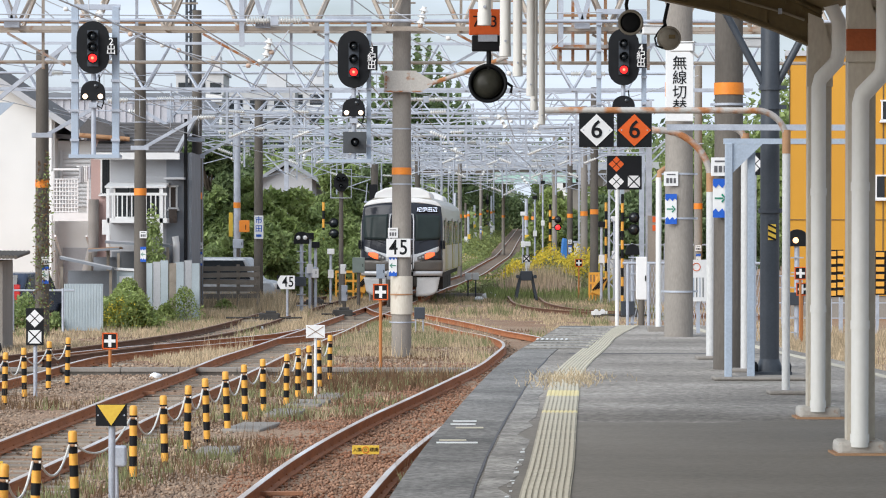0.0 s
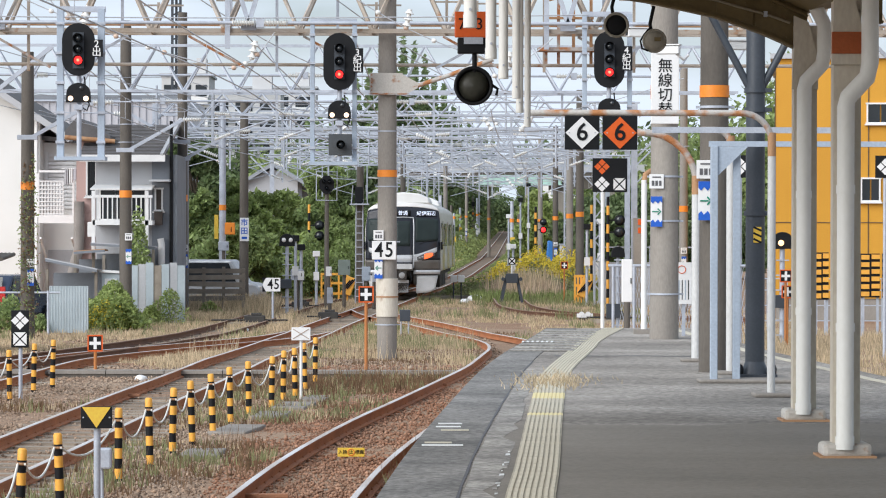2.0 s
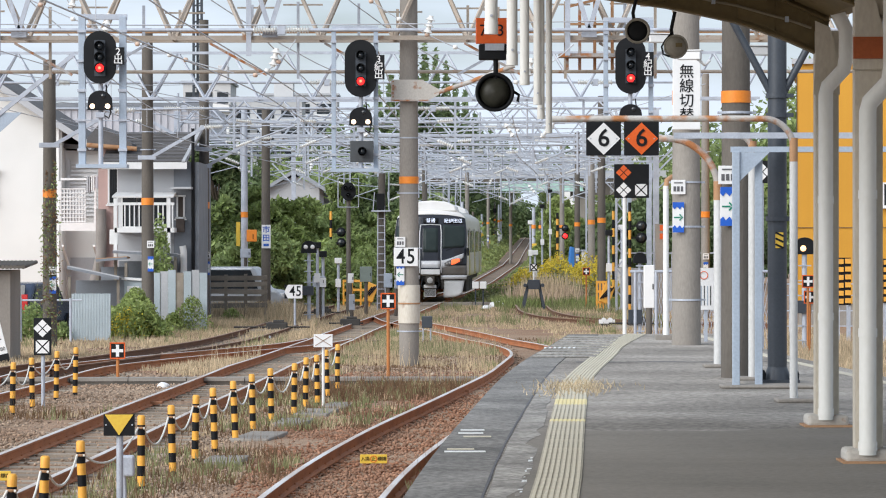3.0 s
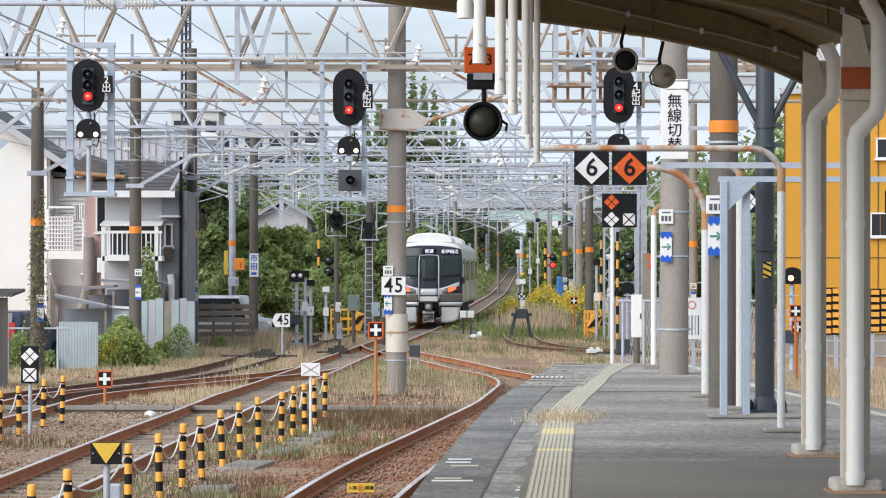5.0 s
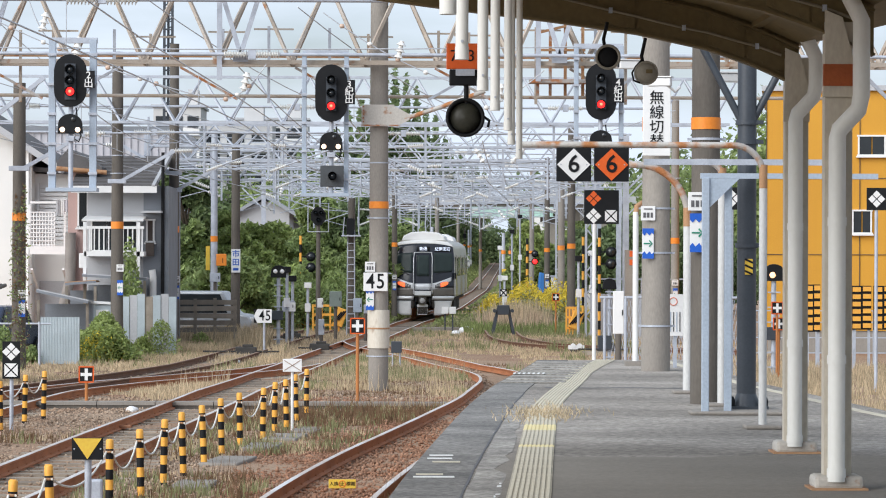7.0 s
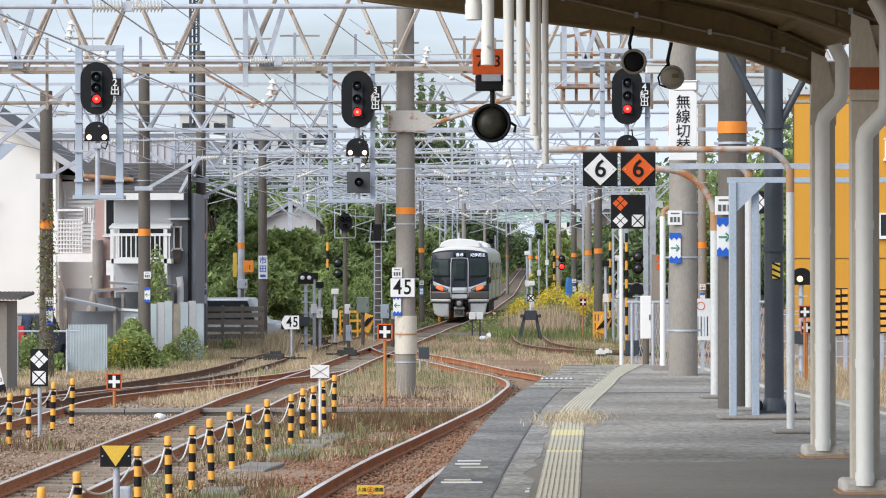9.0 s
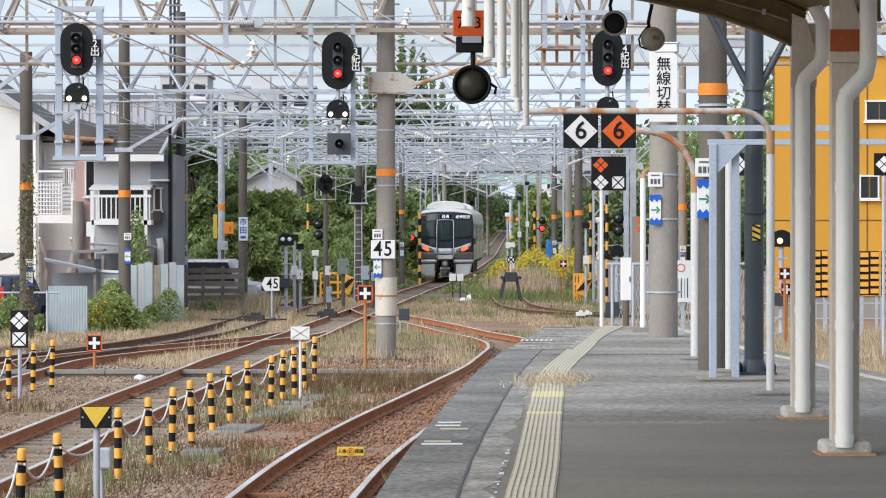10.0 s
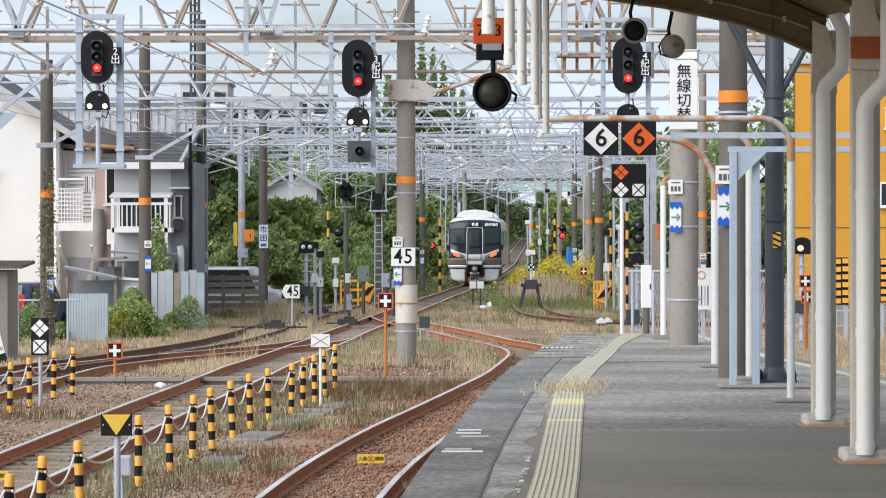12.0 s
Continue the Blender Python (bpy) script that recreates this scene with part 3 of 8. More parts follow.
def centre_pole():
    x, y = -0.214, 59.7
    t = line_pole(x, y, 9.6, .2, "grey concrete catenary pole with an orange ring and speed plate", M_CONC, band=3.71, bands=(.7, 3.45, 4.55, 2.35), ring=.14)
    r = .195
    part("sleeve", Mesh().cyl((0, 0, .86), (0, 0, 1.62), r + .025, None, 18), paint("stained_white_sleeve", (0.66, 0.62, 0.54), (0.5, 0.45, 0.37), 2.2, .6, rust=.34, rust_col=(.16, .08, .035), stretch=(1, 1, .3)), t, "white metal sleeve streaked with rust")
    part("sleeve_seam", Mesh().cyl((0, 0, 1.24), (0, 0, 1.27), r + .035, None, 18), M_RUST, t)
    sgn = part("speed_plate", Mesh().box((-.06, -.24, 2.18), (.48, .02, .37)), M_PLATE, t, "white plate with the number 45", bevel=.01)
    words("lettering", "45", .42, (-.06, -.252, 2.18), M_BLACK, sgn, bold=.004, wide=.85, letter=1.12)
    pole_plates(t, r, 2.48, 1.83, -.17)
    # flange of the gantry arm, rusted at its edge
    fl = [(.3, 5.27), (.3, 5.7), (-.35, 5.7), (-.35, 5.27)]
    part("gantry_flange", Mesh().prism(fl[::-1], -.24, -.21).prism([(.25, 5.7), (.62, 5.5), (.6, 5.4), (.45, 5.32), (.25, 5.27)], -.26, -.245), paint("pale_flange_paint", (.55, .53, .49), (.45, .42, .38), 2, .6, rust=.36, rust_col=(.22, .1, .045)), t, "pale flange plate rusting along its edge")
    fe = Mesh().beam((-.36, -.27, 5.285), (.42, -.27, 5.285), .05, .03)
    part("flange_edge", fe, M_GALV_RUST, t, "rusting edge angle")
    for i in range(9):
        part("rivet", Mesh().box((-.31 + .085 * i, -.29, 5.29), (.025, .02, .025)), M_GALV_RUST, t)
    for i in range(5):
        part("rivet", Mesh().box((-.31, -.25, 5.36 + .075 * i), (.025, .03, .025)), M_GALV_RUST, t)
    part("arm", Mesh().tube([(.5, -.22, 5.42), (1.2, -.22, 5.65), (2.1, -.22, 5.98)], .045, 8), M_PIPE_RUST, t, "rusty pipe arm")
    return t


centre_pole()
LP = line_pole(-9.131, 74, 7.1, .18, "dark weathered pole overgrown with ivy, orange ring", M_CONC_DARK, band=3.8)
pole_plates(LP, .17, 1.9, 1.55, .1)
LP = line_pole(-7.623, 84, 8.6, .18, "dark weathered concrete pole with an orange ring", M_CONC_DARK, band=3.75, bands=(5.7, 5.2))
pole_plates(LP, .17, 2.55, 2.0, .1)
LP = line_pole(-6.685, 93, 9.5, .17, "dark weathered concrete pole with an orange ring", M_CONC_DARK, band=3.75)
pole_plates(LP, .17, 2.2, 1.8, .1)
LP = line_pole(-5.132, 100, 7.0, .16, "dark timber-brown pole with a white information board", M_CONC_DARK)
part("information_board", Mesh().box((.02, -.2, 2.5 + .28), (.3, .02, .78)), M_PLATE, LP, "tall white board with blue writing")
for ch, z in (("市", 3.0), ("田", 2.72)):
    words("lettering", ch, .25, (.02, -.213, z), M_BLUE, LP, bold=.004)
part("writing", Mesh().box((.02, -.213, 2.5), (.18, .006, .08)), M_BLUE, LP)
for u, d, h, r, band in ((793, 139, 7.5, .14, 3.6), (1290, 100, 8.2, .15, 3.5), (1088, 128, 8, .16, 3.4), (1106, 118, 8.3, .17, 3.4), (1063, 150, 8, .15, 3.4), (1036, 172, 8, .15, 3.3), (868, 165, 8, .13, 3.4), (1012, 215, 8, .15, 3.4), (945, 262, 8, .15, 3.4), (905, 300, 8.2, .15, 3.4)):
    lp = line_pole((u - 784) / 5300 * d, d, h, r, "weathered concrete line pole with an orange ring", M_CONC_DARK if u in (793, 1106, 1063) else M_CONC, band=band)
    if u not in (1088, 1106, 1036, 945):
        pole_plates(lp, r * .95, 2.1, 1.7, 0.0)


def steel_post(x, y, h, w, label):
    """A latticed steel post of four angles and diagonal lacing."""
    t = thing("lattice_post", on_ground(x, y), label, "post", "lattice posts")
    for sx in (-1, 1):
        for sy in (-1, 1):
            part("leg", Mesh().beam((sx * w, sy * w, 0), (sx * w, sy * w, h), .06, .06), M_GALV, t)
    for y_ in (-w, w):
        z, s = 0.0, 1
        while z < h - .4:
            part("lacing_bar", Mesh().beam((-w * s, y_, z), (w * s, y_, z + .4), .03, .03), M_GALV, t)
            z, s = z + .4, -s
    return t


for u, d, h in ((830, 190, 7.6), (852, 194, 7.6), (1085, 140, 7.4), (1140, 109, 7.4)):
    steel_post((u - 784) / 5300 * d, d, h, .16, "grey galvanised lattice post holding overhead lines")


def insulator(m, p, q, r=.07, sheds=7):
    """A string of porcelain sheds from p to q."""
    p, q = Vector(p), Vector(q)
    m.cyl(p, q, r * .45, None, 8)
    for i in range(sheds):
        a = p.lerp(q, (i + .3) / sheds)
        b = p.lerp(q, (i + .75) / sheds)
        m.cyl(a, b, r, r * .5, 10)


def cantilever(t, x, z, s, mat):
    """A drop post with insulated bracket arms that hold the wires."""
    c = part("drop_post", Mesh().beam((x, 0, z), (x, 0, z - 1.5), .065, .065), mat, t)
    part("bracket_arm", Mesh().cyl((x, 0, z - 1.35), (x + s * 1.7, 0, z - .75), .028, None, 6).cyl((x, 0, z - .6), (x + s * 1.7, 0, z - .72), .024, None, 6).cyl((x + s * .6, 0, z - 1.15), (x + s * 1.75, 0, z - 1.45), .018, None, 6), M_GALV, c)
    for a, b in ((-1.34, -1.17), (-.6, -.63)):
        m = Mesh()
        insulator(m, (x + s * .06, 0, z + a), (x + s * .5, 0, z + b))
        part("insulator", m, M_PORCELAIN, c, "white porcelain insulator")


def gantry(y, x0, x1, z0, z1, mat, bay, posts, label, thick=.075, drops=()):
    """A triangular pipe or angle truss across the tracks on posts."""
    t = thing("overhead_gantry", (0, y, zg(y)), label, "gantry", "overhead gantries")
    w = 0.4
    for s in (-w, w):
        part("bottom_chord", Mesh().beam((x0, s, z0), (x1, s, z0), thick * 1.15, thick * 1.15), mat, t)
    part("top_chord", Mesh().beam((x0, 0, z1), (x1, 0, z1), thick * 1.2, thick * 1.2), mat, t)
    x, k = x0, 0
    while x < x1 - bay / 2:
        a, b = ((x, z0), (x + bay, z1)) if k % 2 == 0 else ((x, z1), (x + bay, z0))
        for s in (-w, w):
            ya, yb = (s if a[1] == z0 else 0), (s if b[1] == z0 else 0)
            part("diagonal", Mesh().beam((a[0], ya, a[1]), (b[0], yb, b[1]), thick * .8, thick * .8), mat, t)
        if k % 2:
            part("tie", Mesh().beam((x + bay, -w, z0), (x + bay, w, z0), .05, .05), mat, t)
        x, k = x + bay, k + 1
    for p in posts:
        part("post", Mesh().beam((p, 0, BED - .1), (p, 0, z1), .22, .22), M_GALV, t)
        for s in (-1, 1):
            part("knee_brace", Mesh().beam((p, 0, z0 - 1.1), (p + s * 1.1, 0, z0), .07, .07), M_GALV, t)
    for i, (dx, s) in enumerate(drops):
        cantilever(t, dx, z0, s, mat)
    return t


rg = random.Random(11)
NEAR = gantry(59.7, -15.155, 11.2, 6.36, 8.0, M_GANTRY, 0.7325, (-14.4, 10.4), "rust-brown pipe truss gantry over the tracks")
rs_ = random.Random(8)
x = -11.2
while x < 9.5:
    z = 7.05 + rs_.uniform(-.08, .12)
    part("stanchion", Mesh().beam((x, .55, 5.6 if rs_.random() < .35 else 6.36), (x, .55, z), .055, .055), M_GANTRY if rs_.random() < .7 else M_GALV, NEAR)
    if rs_.random() < .45:
        part("stanchion_arm", Mesh().beam((x - .3, .55, z - .06), (x + .5, .55, z - .06), .025, .035), M_GANTRY, NEAR)
    x += rs_.uniform(.6, 1.5)
for x in (2.95, 3.2, 3.5, 3.85):
    part("tower_leg", Mesh().beam((x, .1, 5.75), (x, .1, 7.55), .06, .06), M_GALV_RUST if x < 3.4 else M_RUST, NEAR, "rusty upright")
for i in range(5):
    part("tower_bar", Mesh().beam((2.9, .06, 6.0 + .33 * i), (3.9, .06, 6.0 + .33 * i + (.25 if i % 2 else 0)), .045, .05), M_RUST, NEAR)
part("tower_foot", Mesh().box((3.4, -.1, 6.02), (1.25, .5, .07)), M_GALV_RUST, NEAR)
part("rear_chord", Mesh().beam((-15, 1.2, 6.6), (11, 1.2, 6.6), .06, .09), M_RUST, NEAR, "rusty thin rear chord")
for x, s in ((-8.1, 1), (-5.4, -1), (-4.2, 1), (-1.9, 1), (0.9, 1), (1.9, -1), (3.6, 1), (5.2, -1)):
    part("under_brace", Mesh().beam((x, .3, 6.3), (x + s * 1.15, .3, 5.66), .05, .05), M_GALV_RUST if s > 0 else M_GALV, NEAR)
for x in (-7.9, -2.95, 3.35):
    part("hanger_frame", Mesh().beam((x - .34, -.55, 7.6), (x, -.55, 6.5), .09, .05).beam((x + .34, -.55, 7.6), (x, -.55, 6.5), .09, .05).box((x, -.55, 6.45), (.3, .06, .18)), M_GALV, NEAR, "pale steel V hanger")
    part("hanger_post", Mesh().beam((x - .42, -.5, 6.0), (x - .42, -.5, 7.9), .1, .07), M_GALV, NEAR)
GALV_LABEL = "pale galvanised lattice gantry holding overhead wires"
gantry(84, -13.5, 9.5, 6.46, 7.75, M_GALV, 0.75, (-13.2,), GALV_LABEL, .062, ((-5.2, 1), (-3.4, 1), (1.0, -1), (4.6, 1)))
for y in (110, 131, 152, 172, 190):
    xc = at_track(TRACK_MAIN, y)[0]
    left, right = rg.uniform(7.5, 10.5), rg.uniform(8.0, 10)
    hgt = rg.uniform(-.15, .25)
    gantry(y, xc - left, xc + right, 6.1 + hgt, 6.1 + hgt + rg.uniform(.75, 1.25), M_GALV, rg.uniform(.7, 1.0), (xc - left + .2, xc + right - .2), GALV_LABEL, .042 + .0001 * y,
           tuple((xc + dx + rg.uniform(-.4, .4), rg.choice((-1, 1))) for dx in (-6, -3.6, -1.4, 1.6, 4.2, 6.4) if dx < right - .5 and (y < 160 or dx in (-3.6, 1.6))))

for y in (97, 121, 141, 162, 181):
    xc = at_track(TRACK_MAIN, y)[0]
    z = 6.0 + rg.uniform(-.35, .5)
    gantry(y, xc - rg.uniform(6, 9), xc + rg.uniform(6, 9), z, z + rg.uniform(.5, .9), M_GALV, rg.uniform(.6, .8), (), GALV_LABEL, .04 + .0001 * y,
           tuple((xc + dx + rg.uniform(-.6, .6), rg.choice((-1, 1))) for dx in (-5, -2.6, -.6, 2.2, 5) if y < 160))


def wire(name, pts, r, label, mat=None):
    c = Mesh().tube(pts, r, 5)
    return solid(name, c, mat or M_WIRE, label, "wire", "overhead wires")


def sag(p, q, drop, n=10):
    p, q = Vector(p), Vector(q)
    return [p.lerp(q, i / n) - Vector((0, 0, drop * 4 * (i / n) * (1 - i / n))) for i in range(n + 1)]


def overhead_line(off, y0, y1, z_contact=5.05):
    """A contact wire hung by droppers from its messenger wire, over one track."""
    t = thing("overhead_line", (0, 0, 0), "grey contact wire hung on droppers from a messenger wire", "overhead line", "overhead wires")
    ys = [y0] + [y for y in (84, 110, 131, 152, 172, 192, 214, 238, 264, 292, 325, 362) if y0 < y < y1] + [y1]
    cw, mw = [], []
    for a, b in zip(ys, ys[1:]):
        n = 8
        for i in range(n):
            y = a + (b - a) * i / n
            x = at_track(TRACK_MAIN, max(30, y))[0] + off
            k = 4 * (i / n) * (1 - i / n)
            cw.append((x, y, zg(y) + z_contact))
            mw.append((x, y, zg(y) + z_contact + .95 - .5 * k))
            if i % 2:
                part("dropper", Mesh().cyl(cw[-1], mw[-1], .006, None, 4, False), M_WIRE, t)
    part("contact_wire", Mesh().tube(cw, .012, 5), M_WIRE, t)
    part("messenger_wire", Mesh().tube(mw, .012, 5), M_WIRE, t)


overhead_line(0, 30, 362)
overhead_line(4.4, 84, 238)
overhead_line(-3.8, 59.7, 264)
overhead_line(7.6, 110, 192, 5.2)
overhead_line(1.9, 59.7, 192, 5.3)

# feeder pipes with insulators across the near gantry
def feeder(y, z, x0, x1, r, breaks, mat):
    t = thing("feeder_pipe", (0, y, 0), "pale steel feeder pipe with white porcelain insulators", "feeder", "feeders")
    part("pipe", Mesh().cyl((x0, 0, z), (x1, 0, z), r, None, 8), mat, t)
    for b, ln in breaks:
        for a, c in ((b - ln, b - .08), (b + .08, b + ln)):
            m = Mesh()
            insulator(m, (a, 0, z), (c, 0, z), r * 2.6, 9)
            part("insulator", m, M_PORCELAIN, t, "ribbed white porcelain insulator")
        part("clamp", Mesh().box((b, 0, z), (.16, .1, .2)), M_GALV, t, bevel=.01)


feeder(59.0, 6.437, -14.4, 10, .035, ((-2.716, .55),), M_GALV)
feeder(58.8, 7.498, -14.4, 0.178, .05, ((-5.647, .7),), M_GALV)
feeder(86.5, 6.757, -13, 8, .035, ((-10.478, .4), (-2.677, .5), (5.076, .5)), M_GALV)
feeder(88.5, 6.088, -11, 7, .035, ((-6.946, .6), (0.401, .5)), M_GALV)
feeder(60.6, 5.699, -14, 9.5, .035, (), M_GANTRY)
feeder(112, 6.513, -9, 8, .04, ((-1.775, .5), (-6.635, .5)), M_GALV)
feeder(116, 6.109, -9, 8, .04, ((-4.903, .5), (-3.152, .5), (4.946, .5)), M_GALV)
feeder(134, 6.038, -9, 9, .045, ((-5.158, .6), (2.933, .5)), M_GALV)
rf = random.Random(3)
for y in (96, 104, 122, 128, 143, 158, 168, 182, 200, 226):
    xc = at_track(TRACK_MAIN, y)[0]
    feeder(y, rf.uniform(4.7 if y < 150 else 6.0, 6.9), xc - rf.uniform(5, 9), xc + rf.uniform(5, 9), .03, ((xc + rf.uniform(-5, 5), .5),), M_GALV)
# loose wires crossing the yard
for p, q, dr, r in (((-8.791, 58, 6.196), (-1.362, 86, 5.954), .5, .012), ((-7.915, 58, 7.288), (-5.329, 90, 5.691), .6, .012), ((-4.706, 55, 7.351), (1.261, 88, 6.117), .6, .014), ((-1.731, 56, 7.123), (3.409, 80, 5.939), .4, .014),
                 ((-11.827, 80, 5.939), (-5.477, 110, 5.467), .3, .014), ((-10.479, 70, 6.301), (-6.177, 90, 6.912), .2, .012), ((-0.271, 60, 6.097), (5.533, 90, 5.945), .4, .012), ((-3.212, 60, 6.436), (0.815, 120, 5.171), .6, .016),
                 ((1.433, 100, 6.045), (6.679, 70, 5.905), .4, .014), ((-8.967, 75, 5.3), (-3.205, 118, 5.571), .5, .014), ((2.625, 120, 5.849), (7.786, 80, 4.582), .3, .014),
                 ((-6.177, 90, 6.708), (5.296, 130, 6.496), .5, .016), ((-4.647, 110, 6.089), (7.604, 120, 6.03), .4, .016), ((-4.164, 120, 5.736), (7.748, 130, 5.638), .5, .016), ((-10.805, 75, 6.007), (-7.667, 84, 6.032), .15, .012)):
    wire("wire", sag(p, q, dr), r * .75, "thin grey wire strung over the tracks")
rw_ = random.Random(21)
for i in range(34):
    y = rw_.uniform(90, 250)
    xc = at_track(TRACK_MAIN, y)[0]
    z = rw_.uniform(4.6 if y < 150 else 6.0, 7.6) + zg(y)
    a, b = (xc - rw_.uniform(4, 10), y, z), (xc + rw_.uniform(3, 9), y + rw_.uniform(-6, 6), z + rw_.uniform(-.5, .5))
    wire("span_wire", sag(a, b, rw_.uniform(.02, .35)), .012 + y * .00006, "thin pale span wire across the tracks", M_GALV if i % 3 else M_WIRE)
wire("wire", sag((-8.488, 56, 6.353), (3.674, 58, 6.545), .05), .012, "thin grey wire strung over the tracks")
# strings of sheds and beads on wires that slant across the near gantry
M_BEAD = paint("tan_porcelain", (.62, .46, .36), (.5, .36, .28), 6, .3, bump=0)
for (x0, z0), (x1, z1), beads in (((-8.6, 7.5), (-3.6, 5.55), 9), ((-7.0, 7.4), (-6.5, 6.6), 0), ((-1.3, 7.2), (1.6, 5.75), 4), ((-3.3, 5.5), (-2.4, 6.2), 3), ((1.2, 5.2), (3.0, 6.1), 3)):
    iw = thing("insulated_wire", (0, 58.2, 0), "thin wire with porcelain beads slanting over the tracks", "wire", "overhead wires")
    pts = sag((x0, 0, z0), (x1, 0, z1), .18, 16)
    part("strand", Mesh().tube(pts, .011, 5), M_WIRE, iw)
    for i in range(beads):
        p = pts[2 + i * 13 // max(1, beads)]
        part("bead", Mesh().lathe(p, [(.01, -.05), (.045, -.03), (.045, .03), (.01, .05)], 10, 'x'), M_BEAD if i % 2 == 0 else M_PORCELAIN, iw)
    ss = Mesh()
    insulator(ss, pts[8] + Vector((0, 0, .0)), pts[8] + Vector((.08, 0, .36)), .1, 3)
    part("suspension_insulator", ss, M_PORCELAIN, iw, "white disc insulators")
for i in range(26):
    y = rf.uniform(84, 190)
    xc = at_track(TRACK_MAIN, y)[0]
    x, z = xc + rf.uniform(-7, 7), zg(y) + rf.uniform(4.9, 6.9)
    di = thing("disc_insulator", (x, y, z), "white porcelain disc insulators hung from a gantry", "insulator", "disc insulators")
    sx = rf.uniform(-.4, .4)
    ss = Mesh()
    insulator(ss, (0, 0, 0), (sx, 0, .42), .11, 3)
    part("disc_string", ss, M_PORCELAIN, di)
    part("link", Mesh().cyl((sx, 0, .4), (sx * 1.6, 0, .95), .015, None, 5), M_GALV, di)
    part("tail_wire", Mesh().cyl((0, 0, 0), (-sx * 1.2, 0, -.6), .012, None, 5), M_GALV, di)
for i in range(30):
    y = rf.uniform(90, 165)
    xc = at_track(TRACK_MAIN, y)[0]
    x, z, w = xc + rf.uniform(-7.5, 7.5), zg(y) + rf.uniform(4.7, 6.6), rf.uniform(.6, 1.6)
    sgn = rf.choice((-1, 1))
    pa = thing("pull_off_arm", (x, y, z), "pale galvanised pull-off arm with a drop tube", "bracket", "pull-off arms")
    part("arm", Mesh().tube([(0, 0, 0), (sgn * w * .5, 0, .12), (sgn * w, 0, .05)], .024, 6), M_GALV, pa)
    part("drop_tube", Mesh().cyl((0, 0, -.35), (0, 0, 1.0), .035, None, 8), M_GALV, pa)
    part("steady_tube", Mesh().cyl((0, 0, .75), (sgn * w, 0, .1), .02, None, 6), M_GALV, pa)
# tall dark mast behind the gantry
tm = thing("lattice_mast", on_ground(-11.094, 150), "tall dark lattice radio mast", "mast")
for sx in (-.2, .2):
    part("mast_leg", Mesh().beam((sx, -.2, 0), (sx, -.2, 19), .1, .1).beam((sx, .2, 0), (sx, .2, 19), .1, .1), M_NAVY, tm)
m = Mesh()
for i in range(46):
    m.beam((-.2, -.2, i * .41), (.2, -.2, i * .41), .06, .06).beam((-.2, .2, i * .41), (.2, .2, i * .41 + .2), .06, .06)
m.box((0, 0, 9.5), (.12, .12, 19))
part("mast_rungs", m, M_NAVY, tm)
wire("cable", [(-10.094, 70, 0.096), (-10.11, 72, 0.571), (-9.859, 74, 0.796)], .012, "slack white cable by the fence")


# near left gantry post and the stay arms of the old poles
gp = thing("gantry_post", on_ground(-10.392, 72), "grey steel gantry post with an orange ring, rusty below", "post")
part("shaft", Mesh().cyl((0, 0, 3.1), (0, 0, 7.2), .066, None, 14), M_GALV, gp)
part("lower_shaft", Mesh().cyl((0, 0, 0), (0, 0, 3.15), .076, None, 14), M_GALV_RUST, gp, "rust-brown lower length")
part("painted_ring", Mesh().cyl((0, 0, 3.92), (0, 0, 4.06), .072, None, 14), M_ORANGE, gp, "orange painted ring")
part("gusset", Mesh().prism([(-.1, 5.0), (-.1, 5.7), (.85, 5.7), (.12, 5.05)], -.02, .02), M_BLUEGREY, gp, "blue-grey gusset plate")
part("knee_brace", Mesh().beam((.1, 0, 5.5), (2.1, 0, 7.1), .1, .1), M_GALV, gp)
for u, v, d, s in ((131, 228, 73.6, 1), (303, 250, 83.6, 1), (403, 265, 92.6, 1), (403, 235, 92.6, -1)):
    x, z = (u - 784) / 5300 * d, 2.5 - (v - 378) / 5300 * d
    st = thing("stay_arm", (x, d, z), "pale steel stay arm clamped to a pole", "stay arm", "stay arms")
    part("clamp", Mesh().box((0, -.12, 0), (.5, .16, .12)), M_GALV, st, bevel=.01)
    part("arm", Mesh().beam((s * .1, -.15, 0), (s * 1.6, -.15, .85), .09, .09), M_GALV, st)
    ins = Mesh()
    insulator(ins, (s * 1.6, -.15, .85), (s * 2.1, -.15, .87), .09, 7)
    part("insulator", ins, M_PORCELAIN, st, "white porcelain insulator")
    part("tie", Mesh().cyl((s * 2.1, -.15, .87), (s * 4.0, -.15, .9), .02, None, 6), M_GALV, st)
lp = line_pole(-6.2, 106, 7.4, .13, "pale grey steel line pole with an orange ring", M_GALV, band=3.55, bands=(5.5, 5.1, 1.9))
bx = thing("orange_box", (-5.917, 105.6, 2.301), "orange marker box with the number 1 on a pole", "marker")
b1 = part("case", Mesh().box((0, 0, 0), (.36, .12, .42)), M_ORANGE, bx, bevel=.02)
words("lettering", "1", .26, (.05, -.065, -.04), M_BLACK, b1)
ys = thing("yellow_plate", (-6.432, 106.2, 2.36), "narrow tall yellow plate on a line pole", "sign")
part("plate", Mesh().box((0, 0, 0), (.14, .03, .85)), M_YSIGN, ys)


# ---- colour light signals ----
def oval(w, h, n=10):
    """Outline of a plate with straight sides and round ends."""
    r, a = w / 2, h / 2 - w / 2
    return [(r * math.cos(math.pi * i / n), a + r * math.sin(math.pi * i / n)) for i in range(n + 1)] + [(-r * math.cos(math.pi * i / n), -a - r * math.sin(math.pi * i / n)) for i in range(n + 1)]


